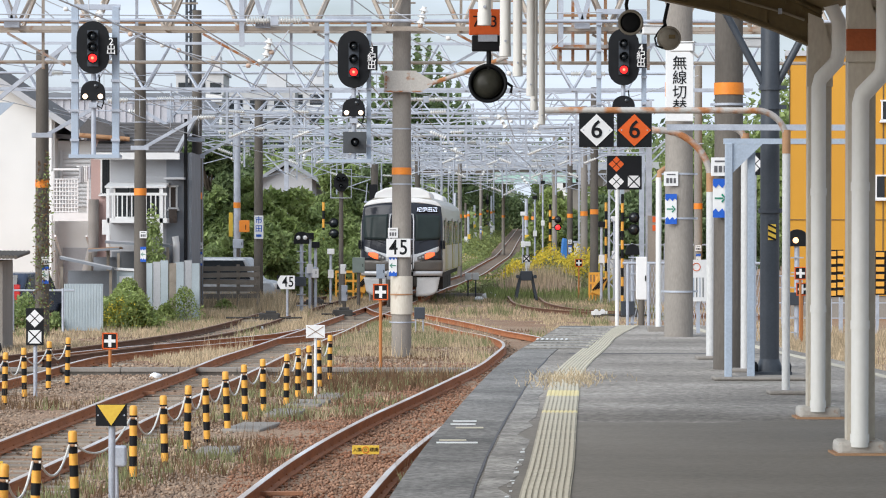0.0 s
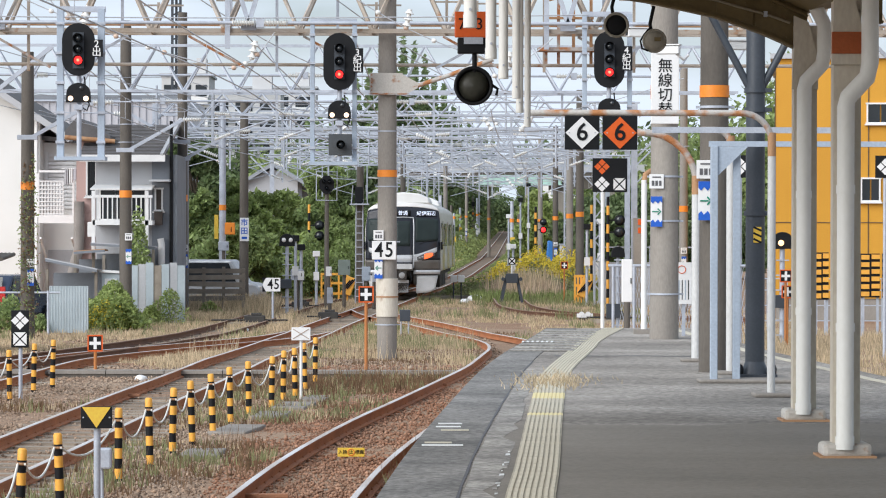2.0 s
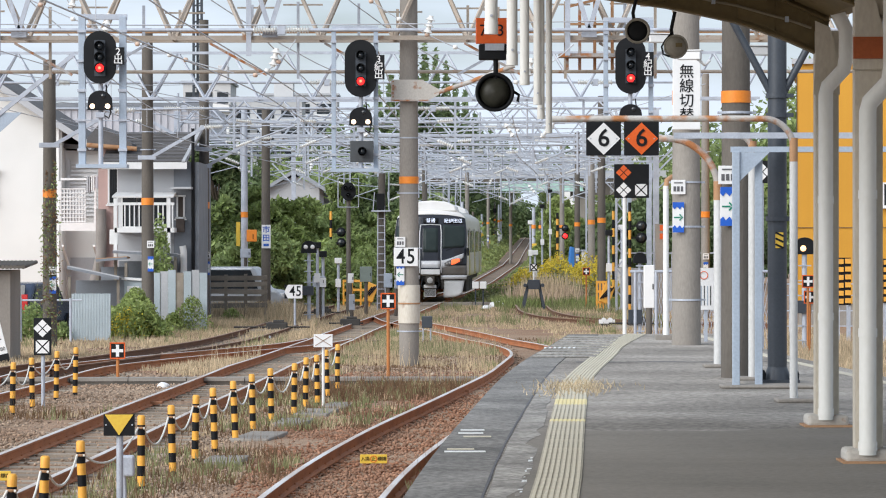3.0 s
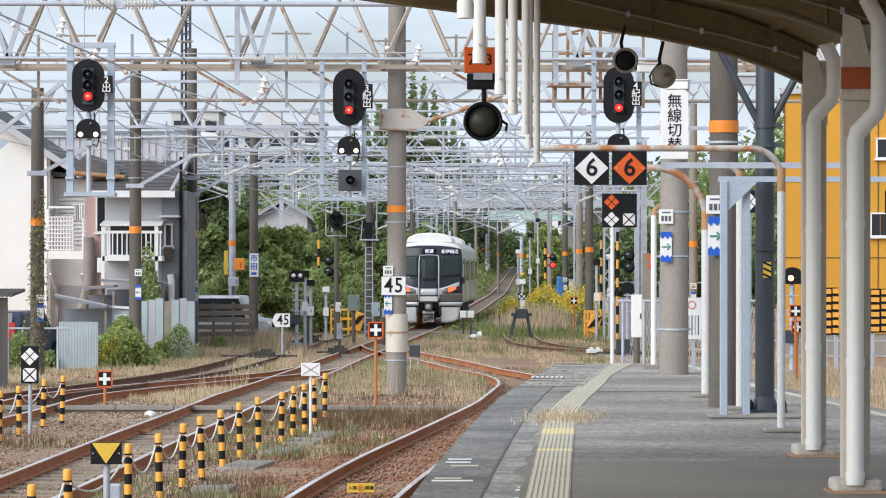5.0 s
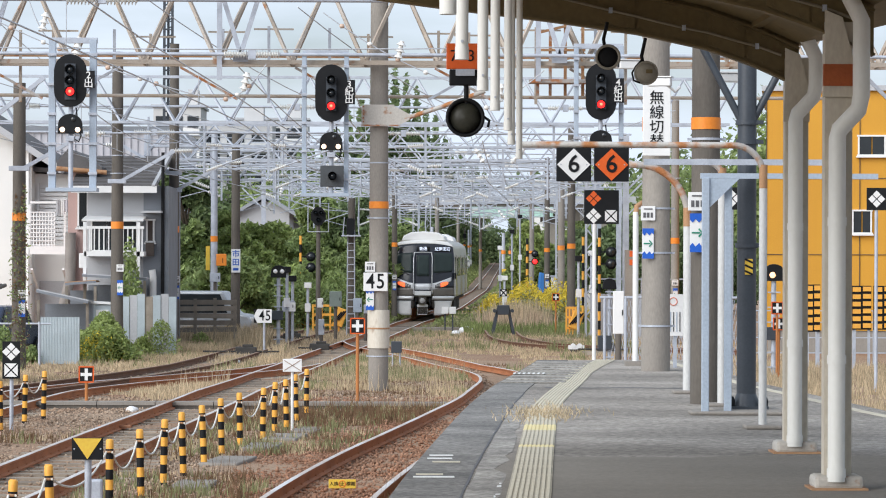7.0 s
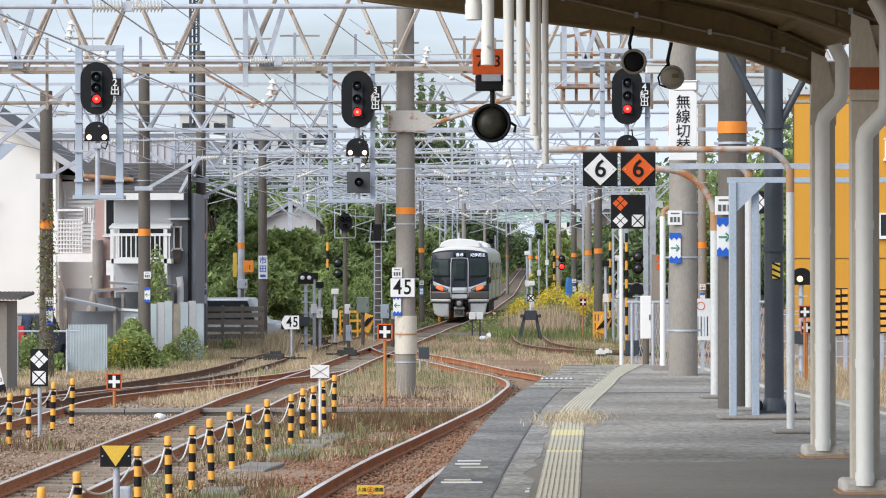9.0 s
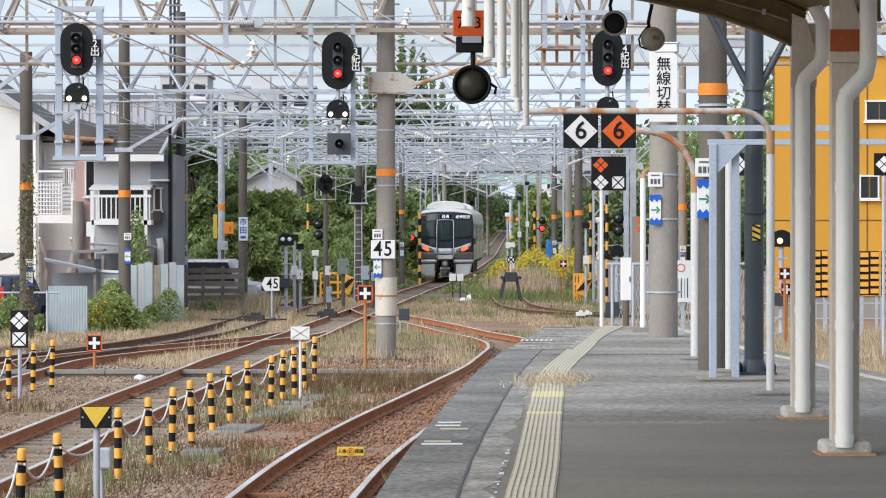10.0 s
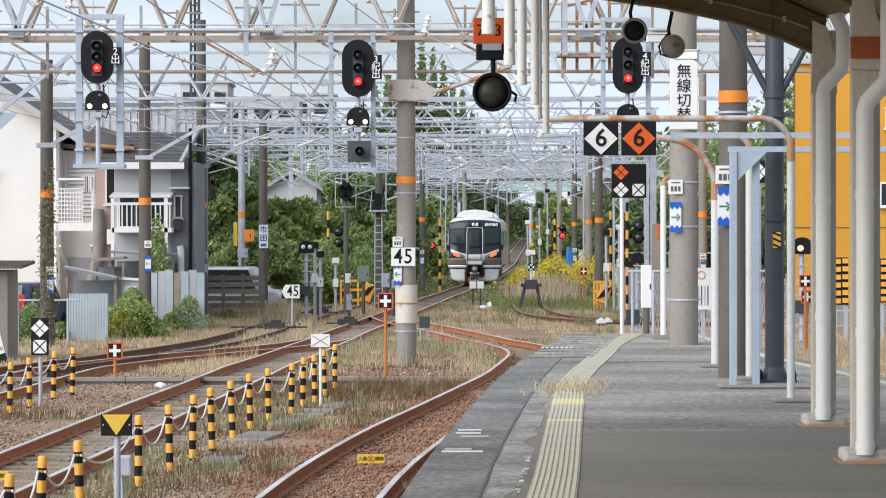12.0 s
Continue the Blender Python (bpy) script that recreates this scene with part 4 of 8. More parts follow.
def hood(parent, x, z, r, lamp, label=""):
    """A lens with its short visor."""
    h = part("hood", Mesh().lathe((x, -.16, z), [(r * 1.25, .14), (r * 1.25, 0), (r * 1.18, 0), (r * 1.18, .13), (0.001, .135)], 18, 'y'), M_BLACK, parent)
    part("lens", Mesh().lathe((x, -.07, z), [(.001, -.03), (r * .6, -.02), (r, 0), (r, .02)], 18, 'y'), lamp, h, label)
    if lamp is M_REDLAMP:
        part("lamp_core", Mesh().lathe((x, -.108, z), [(.001, -.006), (r * .26, -.003), (r * .36, .004)], 14, 'y'), M_REDCORE, h, "bright orange-red middle of the lit lamp")


M_DARKPLATE = paint("dark_grey_plate", (.075, .083, .09), (.055, .06, .066), 3, .5)


def signal(at, w, h, gap, plate_text, label, shunt_dz, tray_dz, shunt_lit=True, lower=None):
    t = thing("colour_light_signal", at, label, "railway signal", "colour light signals")
    bp = part("backboard", Mesh().prism(oval(w, h), -.02, .02), M_BLACK, t, "black oval backboard", bevel=.005)
    part("lamp_case", Mesh().box((0, .14, 0), (w * .45, .24, h * .75)), M_BLACK, t, bevel=.02)
    part("lamp_panel", Mesh().box((0, -.03, -.02), (.2, .03, .66)), M_NAVY, t)
    for i, z in enumerate((gap, 0, -gap)):
        hood(t, 0, z, .075, M_REDLAMP if i == 2 else M_DARKLENS, "red lamp, lit" if i == 2 else "")
    ln = plate_text.count("\n") + 1
    tp = part("name_plate", Mesh().box((w * .56, -.035, .02), (.23, .015, .16 * ln)), M_BLACK, t, "small black plate with white characters")
    words("lettering", plate_text, .18, (w * .56, -.046, .02), M_PLATE, tp, space=.85, bold=.0016)
    part("stem", Mesh().cyl((0, .12, -h / 2 + .1), (0, .12, tray_dz), .045, None, 10), M_GALV, t)
    # shunting signal below
    dome = [(.22 * math.cos(math.pi * i / 10), .19 * math.sin(math.pi * i / 10)) for i in range(11)] + [(-.23, -.17), (.23, -.17)]
    sh = part("shunting_signal", Mesh().prism([(x, shunt_dz + z) for x, z in dome], -.03, .05), M_BLACK, t, "black domed shunting signal", bevel=.008)
    for x, z, m in ((-.14, -.1, M_WHITELAMP if shunt_lit else M_DARKLENS), (.14, -.1, M_WHITELAMP if shunt_lit else M_DARKLENS), (.06, .09, M_DARKLENS)):
        part("lens", Mesh().lathe((x, -.03, shunt_dz + z), [(.001, -.02), (.035, -.015), (.048, 0), (.048, .01)], 16, 'y'), m, sh, "white lamp, lit" if m is M_WHITELAMP else "")
    part("junction_box", Mesh().box((.0, .05, shunt_dz - .26), (.16, .12, .1)), M_GALV, t, bevel=.01)
    part("loose_cable", Mesh().tube([(.05, .02, shunt_dz - .25), (.16, -.02, shunt_dz - .32), (.2, 0, shunt_dz - .2), (.14, .04, shunt_dz - .1), (.1, .1, shunt_dz + .3)], .015, 6), M_BLACK, t)
    if lower:
        lo = part("repeater_plate", Mesh().box((.02, .03, lower), (.46, .02, .42)), M_DARKPLATE, t, "dark grey plate behind a small signal", bevel=.01)
        hood(lo, .03, lower, .07, M_DARKLENS)
    return t


def cage(at, x0, x1, z0, z1, label, wide=.13):
    """A hanging access frame: channels down both sides and a tray at the foot."""
    t = thing("signal_hanger", at, label, "signal frame", "signal hangers")
    for x in (x0, x1):
        part("channel", Mesh().box((x, 0, (z0 + z1) / 2), (wide, .1, z1 - z0)), M_BLUEGREY, t, bevel=.008)
        for i in range(5):
            part("rung", Mesh().box((x, -.07, z0 + (z1 - z0) * (i + .5) / 5), (wide * 1.25, .05, .05)), M_GALV, t)
    part("tray", Mesh().box(((x0 + x1) / 2, 0, z0 - .03), (x1 - x0 + wide * 1.4, .5, .07)), M_BLUEGREY, t)
    part("hanger_top", Mesh().box(((x0 + x1) / 2, .15, z1), (x1 - x0 + wide, .1, .1)), M_GALV, t)
    return t


signal((-5.859, 55, 5.673), .6, .97, .2, "2\n出", "black three-lamp signal showing red above a shunting signal", -.8, -1.98)
cage((-5.885, 55.25, 5.687), -.33, .42, -1.98, .75, "blue-grey steel frame hanging under a signal")
signal((-1.153, 58.8, 5.67), .63, 1.13, .255, "3\n紀\n出", "black three-lamp signal showing red above a shunting signal", -.95, -1.95, lower=-1.63)
cage((-1.158, 59.05, 5.684), -.53, .3, -1.98, .8, "pale steel frame hanging under a signal", .09)
signal((4.146, 58.8, 5.726), .6, 1.12, .255, "4\n紀\n出", "black three-lamp signal showing red above a shunting signal", -.95, -1.6, shunt_lit=False)
cage((4.164, 59.05, 5.74), -.49, .4, -1.7, .9, "pale steel frame hanging under a signal", .09)
# ---- canopy and what hangs from it ----
def arch(x):
    """Height of the underside of the canopy arm."""
    return float(np.interp(x, (-.45, .5, 1.35, 2.05, 2.6, 3.0, 3.35), (4.64, 4.52, 4.42, 4.32, 4.2, 4.06, 3.9)))


M_DRAB_LINE = paint("dusty_cable", (.3, .26, .19), None, 3, .7)


def canopy():
    t = thing("canopy", (0, 0, 0), "brown painted steel platform canopy with riveted arms", "canopy", kind="structure")
    xs = [-.45 + .19 * i for i in range(21)]
    for d in (24.5, 20.7, 16.9, 13.1, 9.3, 5.5, 1.7, -2.1, -5.9, -9.7):
        web = [(x, arch(x)) for x in xs] + [(x, min(arch(x) + .32 + .12 * max(0, x) / 3.3, 4.95)) for x in xs[::-1]]
        a = part("roof_arm", Mesh().prism(web, d - .012, d + .012), M_CANOPY, t, "riveted brown steel arm")
        low = Mesh()
        for p, q in zip(xs, xs[1:]):
            low.beam((p, d, arch(p) - .005), (q, d, arch(q) - .005), .13, .018)
            low.beam((p, d - .03, arch(p) + .3), (q, d - .03, arch(q) + .3), .06, .02)
        part("flange", low, M_CANOPY, a)
        rv = Mesh()
        for i in range(24):
            x = .2 + i * .13
            for dz in (.05, .26):
                if (i // 3) % 3 == 1:
                    rv.box((x, d - .018, arch(x) + dz), (.022, .02, .022))
        part("rivets", rv, M_CANOPY, a)
    # conduit and clamps along the arm
    for d in (24.5, 20.7, 16.9):
        pts = [(x, d - .06, arch(x) + .17 + .05 * math.sin(x * 2)) for x in [1.0 + .2 * i for i in range(12)]]
        cd = part("conduit", Mesh().tube(pts, .012, 6), M_DRAB_LINE, t, "pale cable along the arm")
        for p in pts[1::3]:
            part("cable_clip", Mesh().box((p[0], p[1], p[2]), (.03, .03, .045)), M_GALV, cd)
        for x in (1.85, 2.75):
            part("splice_plate", Mesh().prism([(x - .15, arch(x - .15) + .03), (x + .15, arch(x + .15) + .03), (x + .15, arch(x + .15) + .29), (x - .15, arch(x - .15) + .29)], d - .03, d - .014), M_CANOPY, t, "riveted splice plate")
            rv = Mesh()
            for i in range(4):
                for k in (-.1, .1):
                    rv.cyl((x + k, d - .042, arch(x + k) + .06 + i * .066), (x + k, d - .03, arch(x + k) + .06 + i * .066), .014, None, 8)
            part("splice_rivets", rv, M_CANOPY, t)
    for x in (-.4, .75, 1.9, 3.0, 4.5):
        z = arch(min(x, 3.35)) + .42
        part("purlin", Mesh().beam((x, -11.8, z - .07), (x, 24.9, z - .07), .08, .08), M_CANOPY, t)
    ridge = [(x, arch(x) + .34) for x in (-.55, .5, 1.35, 2.05, 2.6, 3.0, 3.35)] + [(4.4, 4.5), (7.2, 5.05)]
    sheet = Mesh().prism(ridge + [(x, z + .06) for x, z in ridge[::-1]], -12.0, 25.0)
    part("roof_sheet", sheet, M_CANOPY, t, "brown roof boarding")
    part("gutter", Mesh().beam((-.58, -12.0, 4.95), (-.58, 25, 4.95), .1, .14), M_CANOPY, t)
    return t


canopy()


M_PLINTH = paint("pale_plinth_concrete", (.56, .54, .5), (.42, .39, .35), 4, .85, fine=40, bump=.2, rust=.3, rust_col=(.2, .1, .05))


def column(x, d, banded, drop=0.0):
    t = thing("canopy_column", (x, d, PZ), "cream painted steel canopy column with a white drainpipe", "column", "canopy columns")
    h = arch(3.35) - PZ
    part("base_block", Mesh().box((0, 0, .05), (.34, .3, .1)), M_PLINTH, t, "pale stained concrete base", bevel=.03)
    part("base_plate", Mesh().box((0, -.005, .008), (.39, .36, .016)), M_RUST, t, "thin rusty plate")
    part("shaft", Mesh().box((0, 0, h / 2 + .12), (.19, .13, h + .2)), M_CREAM, t)
    cap = [(-.115, h - .3), (.1, h - .3), (.1, h - .05), (.02, h + .25), (-.1, h + .3), (-.1, h)]
    part("capital", Mesh().prism(cap, -.1, -.07), M_CREAM, t, "tapered bracket under the roof arm")
    if banded:
        part("painted_band", Mesh().box((0, -.1, h + .14 - drop), (.225, .04, .15)), paint("dull_orange_band", (.4, .1, .03), None, 4, .7), t, "dull orange band")
    pipe = part("drainpipe", Mesh().tube([(-.022, -.15, .06), (-.022, -.15, h - .3 - drop), (-.01, -.16, h - .24 - drop), (.12, -.17, h - .1 - drop), (.14, -.17, h - drop), (.14, -.17, h + .22), (.05, -.17, h + .4)], .06, 14), M_PIPEWHITE, t, "white painted drainpipe")
    for z in (.9, 1.85, .12):
        part("pipe_joint", Mesh().cyl((-.022, -.15, z - .03), (-.022, -.15, z + .03), .066, None, 14), M_PIPEWHITE, pipe)
    return t


for x, d, drop in ((3.328, 24.5, 0.0), (3.1, 20.7, .29), (3.128, 16.9, 0.0)):
    column(x, d, d != 24.5, drop)

for u, v, d in ((886, -48, 9.4), (911, 32, 11.6), (948, 87, 13.8), (970, 122, 15.7), (993, 157, 18.2), (999, 182, 20.5), (1013, 207, 23.2)):
    x, z = (u - 784) / 5300 * d, 2.5 - (v - 378) / 5300 * d
    t = thing("hanging_pipe", (x, d, z), "white pipe hanging from the canopy", "hanging pipe", "hanging pipes")
    part("pipe", Mesh().cyl((0, 0, .02), (0, 0, 4.75 - z), .025, None, 14), M_PIPEWHITE, t)
    part("end_cap", Mesh().cyl((0, 0, 0), (0, 0, .05), .027, None, 14), M_PIPEWHITE, t)
    part("bolt", Mesh().cyl((0, -.035, .07), (0, -.02, .07), .006, None, 6), M_GALV, t)

# orange number sign with a round repeater under it
hs = thing("hanging_sign", (0.531, 22, 3.96), "orange number sign on a black box with a round black repeater", "sign")
sp = part("sign_plate", Mesh().box((0, 0, 0), (.235, .03, .19)), M_ORANGE_SIGN, hs, "orange plate", bevel=.006)
words("lettering", "7  3", .12, (0, -.018, 0), M_BLACK, sp)
part("sign_rod", Mesh().cyl((0, .03, .05), (0, .03, 1.3), .015), M_BLACK, hs)
part("lamp_box", Mesh().box((.01, .02, -.155), (.21, .1, .115)), M_BLACK, hs, bevel=.008)
part("clamp", Mesh().box((.02, -.04, -.12), (.14, .02, .05)), M_GALV, hs)
part("neck", Mesh().cyl((.03, .02, -.2), (.03, .02, -.36), .018), M_BLACK, hs)
rp = part("repeater", Mesh().lathe((.022, 0, -.45), [(.001, .14), (.1, .12), (.135, .03), (.145, -.02), (.128, -.03), (.12, .02), (.001, .03)], 28, 'y'), M_BLACK, hs, "round black repeater signal")
part("lens", Mesh().lathe((.022, -.005, -.45), [(.001, -.02), (.05, -.012), (.11, .012), (.11, .022)], 24, 'y'), M_DULLLENS, rp)
part("stay", Mesh().tube([(.14, .02, -.43), (.2, .02, -.47), (.19, .02, -.52)], .012, 6), M_BLACK, hs)


def horn(at, r, mat, label, mouth):
    """A drum-shaped speaker on a bracket; its mouth is open or closed by a back plate."""
    t = thing("drum_speaker", at, label, "speaker", "drum speakers")
    d = part("drum", Mesh().lathe((0, 0, 0), [(.001, .2), (r * .55, .19), (r * .9, .12), (r, .02), (r * 1.06, 0), (r * 1.06, -.02), (r * .86, -.02), (r * .8, .03), (.001, .04)], 28, 'y'), mat, t)
    if mouth:
        part("grille", Mesh().lathe((0, -.0, 0), [(.001, -.012), (r * .5, -.01), (r * .84, -.004), (r * .84, .03)], 24, 'y'), M_BLACK, d, "dark mouth")
    else:
        part("back_plate", Mesh().lathe((0, -.02, 0), [(.001, -.03), (r * .6, -.028), (r * .9, 0), (r * .9, .02)], 24, 'y'), mat, d)
        part("terminal_box", Mesh().box((.02, -.06, .01), (.05, .03, .03)), M_CANOPY, d)
        part("loose_cable", Mesh().tube([(-.05, -.04, -.08), (-.1, -.03, -.06), (-.11, 0, .0), (-.08, .02, .05), (-.02, .04, .12)], .008, 5), M_BLACK, t)
    part("bracket", Mesh().tube([(-.02, .05, r * .8), (-.03, .06, r + .05), (0, .06, .28)], .014, 6), M_BLACK, t)


M_DRAB = paint("drab_grey", (.36, .34, .29), (.26, .24, .2), 3, .6, rust=.2)
horn((1.71, 23.5, 4.059), .095, M_DRAB, "drab grey drum speaker with a dark mouth under the canopy", True)
horn((2.011, 23.5, 3.935), .09, M_DRAB, "drab grey drum speaker turned away under the canopy", False)


def cctv(at, rz, label):
    t = thing("security_camera", at, label, "security camera", "security cameras", rz=rz)
    part("housing", Mesh().box((0, 0, 0), (.26, .1, .09)), M_PLATE, t, "white box housing", bevel=.012)
    part("sun_shield", Mesh().box((-.02, 0, .055), (.32, .13, .012)), M_PLATE, t)
    part("lens", Mesh().cyl((-.13, 0, 0), (-.145, 0, 0), .03), M_DARKLENS, t)
    part("arm", Mesh().tube([(.08, .02, -.03), (.16, .05, -.1), (.2, .1, -.05)], .018, 6), M_PLATE, t)


cctv((2.65, 33, 4.603), 10, "white security camera on a bracket")
cctv((2.902, 32.2, 4.37), -18, "white box security camera fixed to a pole")
cctv((3.542, 31, 4.347), 10, "white security camera on a bracket")

# ---- poles, frames and signs on the platform ----
PP = line_pole(3.441, 32.554, 7.5, .165, "dark weathered concrete pole with an orange ring on the platform", M_CONC_DARK, band=3.05, bands=(2.88, 4.0), z=PZ, ring=.13)
pole_plates(PP, .16, 2.2, 1.86, -.11, '→')
PP = line_pole(3.725, 41.815, 7.5, .205, "grey concrete pole with plates at the platform end", M_CONC, band=3.45, bands=(.63, 2.27, 1.65), z=PZ)
pole_plates(PP, .2, 2.2, 1.78, -.13, '→')
sb = thing("signboard", (3.684, 41.3, 4.369), "white vertical board with black Japanese characters", "sign")
bd = part("board", Mesh().box((0, 0, 0), (.385, .03, .98)), M_PLATE, sb, "white board", bevel=.008)
words("lettering", "無\n線\n切\n替", .205, (0, -.02, 0), M_BLACK, bd, space=.98, bold=.001)
part("strap", Mesh().box((0, .12, .3), (.06, .22, .04)).box((0, .12, -.3), (.06, .22, .04)), M_GALV, sb)

sl = thing("steel_post", (3.666, 30.679, PZ), "dark slate steel post with forked struts on a bolted base", "post")
part("base_slab", Mesh().box((0, 0, .02), (.72, .6, .05)), M_CONC, sl, "low concrete pad", bevel=.02)
part("base_plate", Mesh().box((0, 0, .06), (.42, .36, .03)), M_NAVY, sl)
part("shaft", Mesh().cyl((0, 0, .07), (0, 0, 6.5), .1, .095, 18).cyl((0, 0, .07), (0, 0, .2), .15, .1, 18), M_NAVY, sl)
for s in (-1, 1):
    part("strut", Mesh().cyl((s * .06, 0, 3.0), (s * .46, 0, 3.75), .038, None, 12), M_NAVY, sl, "slanting strut")
    part("bolt_cover", Mesh().lathe((s * .17, -.1, .07), [(.04, 0), (.045, .06), (.03, .1), (.001, .11)], 10), M_BLACK, sl)
for z in (2.78, 1.72, 2.98):
    part("clamp", Mesh().cyl((0, 0, z - .025), (0, 0, z + .025), .118, None, 18).box((.1, -.06, z), (.12, .04, .04)), M_NAVY, sl)
lb = part("warning_label", Mesh().box((.01, -.105, 1.5), (.08, .012, .16)), M_YSIGN, sl, "worn yellow warning label")
for i in range(3):
    part("stripe", Mesh().box((.01, -.113, 1.44 + .06 * i), (.09, .006, .02), (0, 25, 0)), M_BLACK, lb)


def bent_pipe(name, base, h, reach, rad, r, label, back=0.0):
    """A pipe post that bends over at its top and runs level; rust gathers in the bend."""
    t = thing(name, base, label, "rail stand", "bent rail stands")
    part("post", Mesh().cyl((0, 0, 0), (0, 0, h - rad), r * 1.25, None, 14), M_POSTGREY, t, "dirty white painted post")
    bend = [(-rad + rad * math.cos(a), back * (1 - math.cos(a)), h - rad + rad * math.sin(a)) for a in [math.pi / 2 * i / 10 for i in range(11)]]
    part("bend", Mesh().tube(bend, r, 12), M_GALV_RUST, t, "rusty bent pipe")
    part("level_pipe", Mesh().cyl((-rad, back, h), (-reach, back, h), r, None, 12), M_PIPE_RUST, t)
    part("collar", Mesh().cyl((0, 0, h - rad - .12), (0, 0, h - rad + .1), r * 1.3, None, 14), M_RUST, t)
    part("foot", Mesh().box((0, 0, .02), (.34, .3, .04)), M_CONC, t, bevel=.015)
    return t


bent_pipe("sign_frame", (3.483, 27.87, PZ), 2.5 - (182 - 378) * 27.9 / 5300 - PZ, 2.25, .28, .03, "rusting pipe frame with a white post holding the number signs")
bent_pipe("bent_rail_stand", (3.484, 34.957, PZ), 2.5 - (217 - 378) * 35 / 5300 - PZ, .72, .6, .04, "rusting bent pipe rail with a white post")
bent_pipe("bent_rail_stand", (3.552, 31.944, PZ), 2.5 - (212 - 378) * 32 / 5300 - PZ, .3, .16, .035, "rusting bent pipe rail with a white post")
fr = thing("post_frame", (3.197, 30.244, PZ), "blue-grey steel door frame standing on the platform", "steel frame")
for x in (0, .24):
    part("post", Mesh().box((x, .1 if x else 0, 1.2), (.075, .06, 2.4)), M_BLUEGREY, fr, bevel=.008)
part("top_rail", Mesh().box((.85, .03, 2.42), (1.8, .06, .055)), M_BLUEGREY, fr)
part("cross_rail", Mesh().box((.35, .03, 2.56), (1.95, .05, .06)), M_GALV, fr, "long grey level bar")
part("gusset", Mesh().prism([(.04, 2.39), (.04, 2.1), (.34, 2.39)], -.005, .005), M_BLUEGREY, fr)
part("sill", Mesh().box((.4, .1, .02), (1.1, .35, .04)), M_CONC, fr, bevel=.02)


def diamond_sign(at, mat, label):
    t = thing("number_sign", at, label, "sign", "number signs")
    p = part("plate", Mesh().box((0, 0, 0), (.325, .02, .315)), M_BLACK, t, "black square plate", bevel=.006)
    d = part("diamond", Mesh().prism([(-.155, 0), (0, -.15), (.155, 0), (0, .15)], -.018, -.011), mat, p)
    words("lettering", "6", .23, (.0, -.021, 0), M_BLACK, d, bold=.003)
    part("hanger", Mesh().box((-.1, .02, .17), (.03, .02, .06)).box((.1, .02, .17), (.03, .02, .06)), M_GALV, t)
    for x in (-.12, .12):
        part("bolt", Mesh().cyl((x, -.021, 0), (x, -.012, 0), .007, None, 6), M_GALV, d)


diamond_sign((1.712, 27.85, 3.346), M_PLATE, "black square sign with a white diamond and number 6")
diamond_sign((2.064, 27.85, 3.346), M_ORANGE_SIGN, "black square sign with an orange diamond and number 6")


def four_diamonds(board, mat, x, z, r, y0=-.018, y1=-.011):
    for dx, dz in ((0, 1), (0, -1), (1, 0), (-1, 0)):
        cx_, cz_ = x + dx * r * .54, z + dz * r * .54
        q = r * .46
        part("diamond", Mesh().prism([(cx_ - q, cz_), (cx_, cz_ - q), (cx_ + q, cz_), (cx_, cz_ + q)], y0, y1), mat, board)


def crossed_square(board, mat, x, z, r, g=.14, y0=-.018, y1=-.011):
    for a in range(4):
        c, s = round(math.cos(a * math.pi / 2)), round(math.sin(a * math.pi / 2))
        tri = [(g, 0), (1, 1 - g), (1, -1 + g)]
        pts = [(x + r * (px * c - pz * s), z + r * (px * s + pz * c)) for px, pz in tri]
        part("triangle", Mesh().prism(pts[::-1], y0, y1), mat, board)


rs = thing("route_sign", on_ground(4.109, 60), "black route sign with orange and white diamonds on a white post", "sign", "route signs")
zs = 3.473 - zg(60) - BED
part("post", Mesh().cyl((0, 0.03, 0), (0, 0.03, zs), .04), M_WHITE, rs, "white post")
pl = part("plate", Mesh().box((.14, 0, zs), (.7, .02, .68)), M_BLACK, rs, "black square plate", bevel=.01)
four_diamonds(pl, M_ORANGE_SIGN, -.02, zs + .17, .155)
four_diamonds(pl, M_PLATE, -.02, zs - .18, .155)
crossed_square(pl, M_PLATE, .33, zs - .18, .12)
for x, y, u in ((6.872, 60, 0), (9.781, 60, 1)):
    rs = thing("route_sign", on_ground(x, y), "black route sign with white diamonds on a steel post", "sign", "route signs")
    zs = 3.654 - zg(60) - BED
    part("post", Mesh().cyl((0, .03, 0), (0, .03, zs), .035), M_GALV, rs)
    pl = part("plate", Mesh().box((0, 0, zs), (.4, .02, .45)), M_BLACK, rs)
    four_diamonds(pl, M_PLATE, 0, zs, .17)

# painted marks on the platform edge
for u0, v0, u1, v1, d in ((856, 734, 898, 731, 0), (852, 739, 896, 737, 0), (861, 745, 910, 743, 1), (832, 767, 880, 765, 1), (827, 772, 900, 769, 0)):
    k = 1.607
    y = k * 5300 / ((v0 + v1) / 2 - 378)
    a, b = (u0 - 784) / 5300 * y, (u1 - 784) / 5300 * y
    solid("edge_mark", Mesh().slab([(a, y - .09), (b, y - .09), (b, y + .02), (a, y + .02)], 0, .004), M_WHITE if not d else M_TACTILE, "faded painted stripe on the platform edge", "painted mark", "painted marks", at=(0, 0, PZ + .004))
rm = thing("ramp_grating", (0, 0, PZ + .006), "grey ribbed rubber mat at the platform end", "mat")
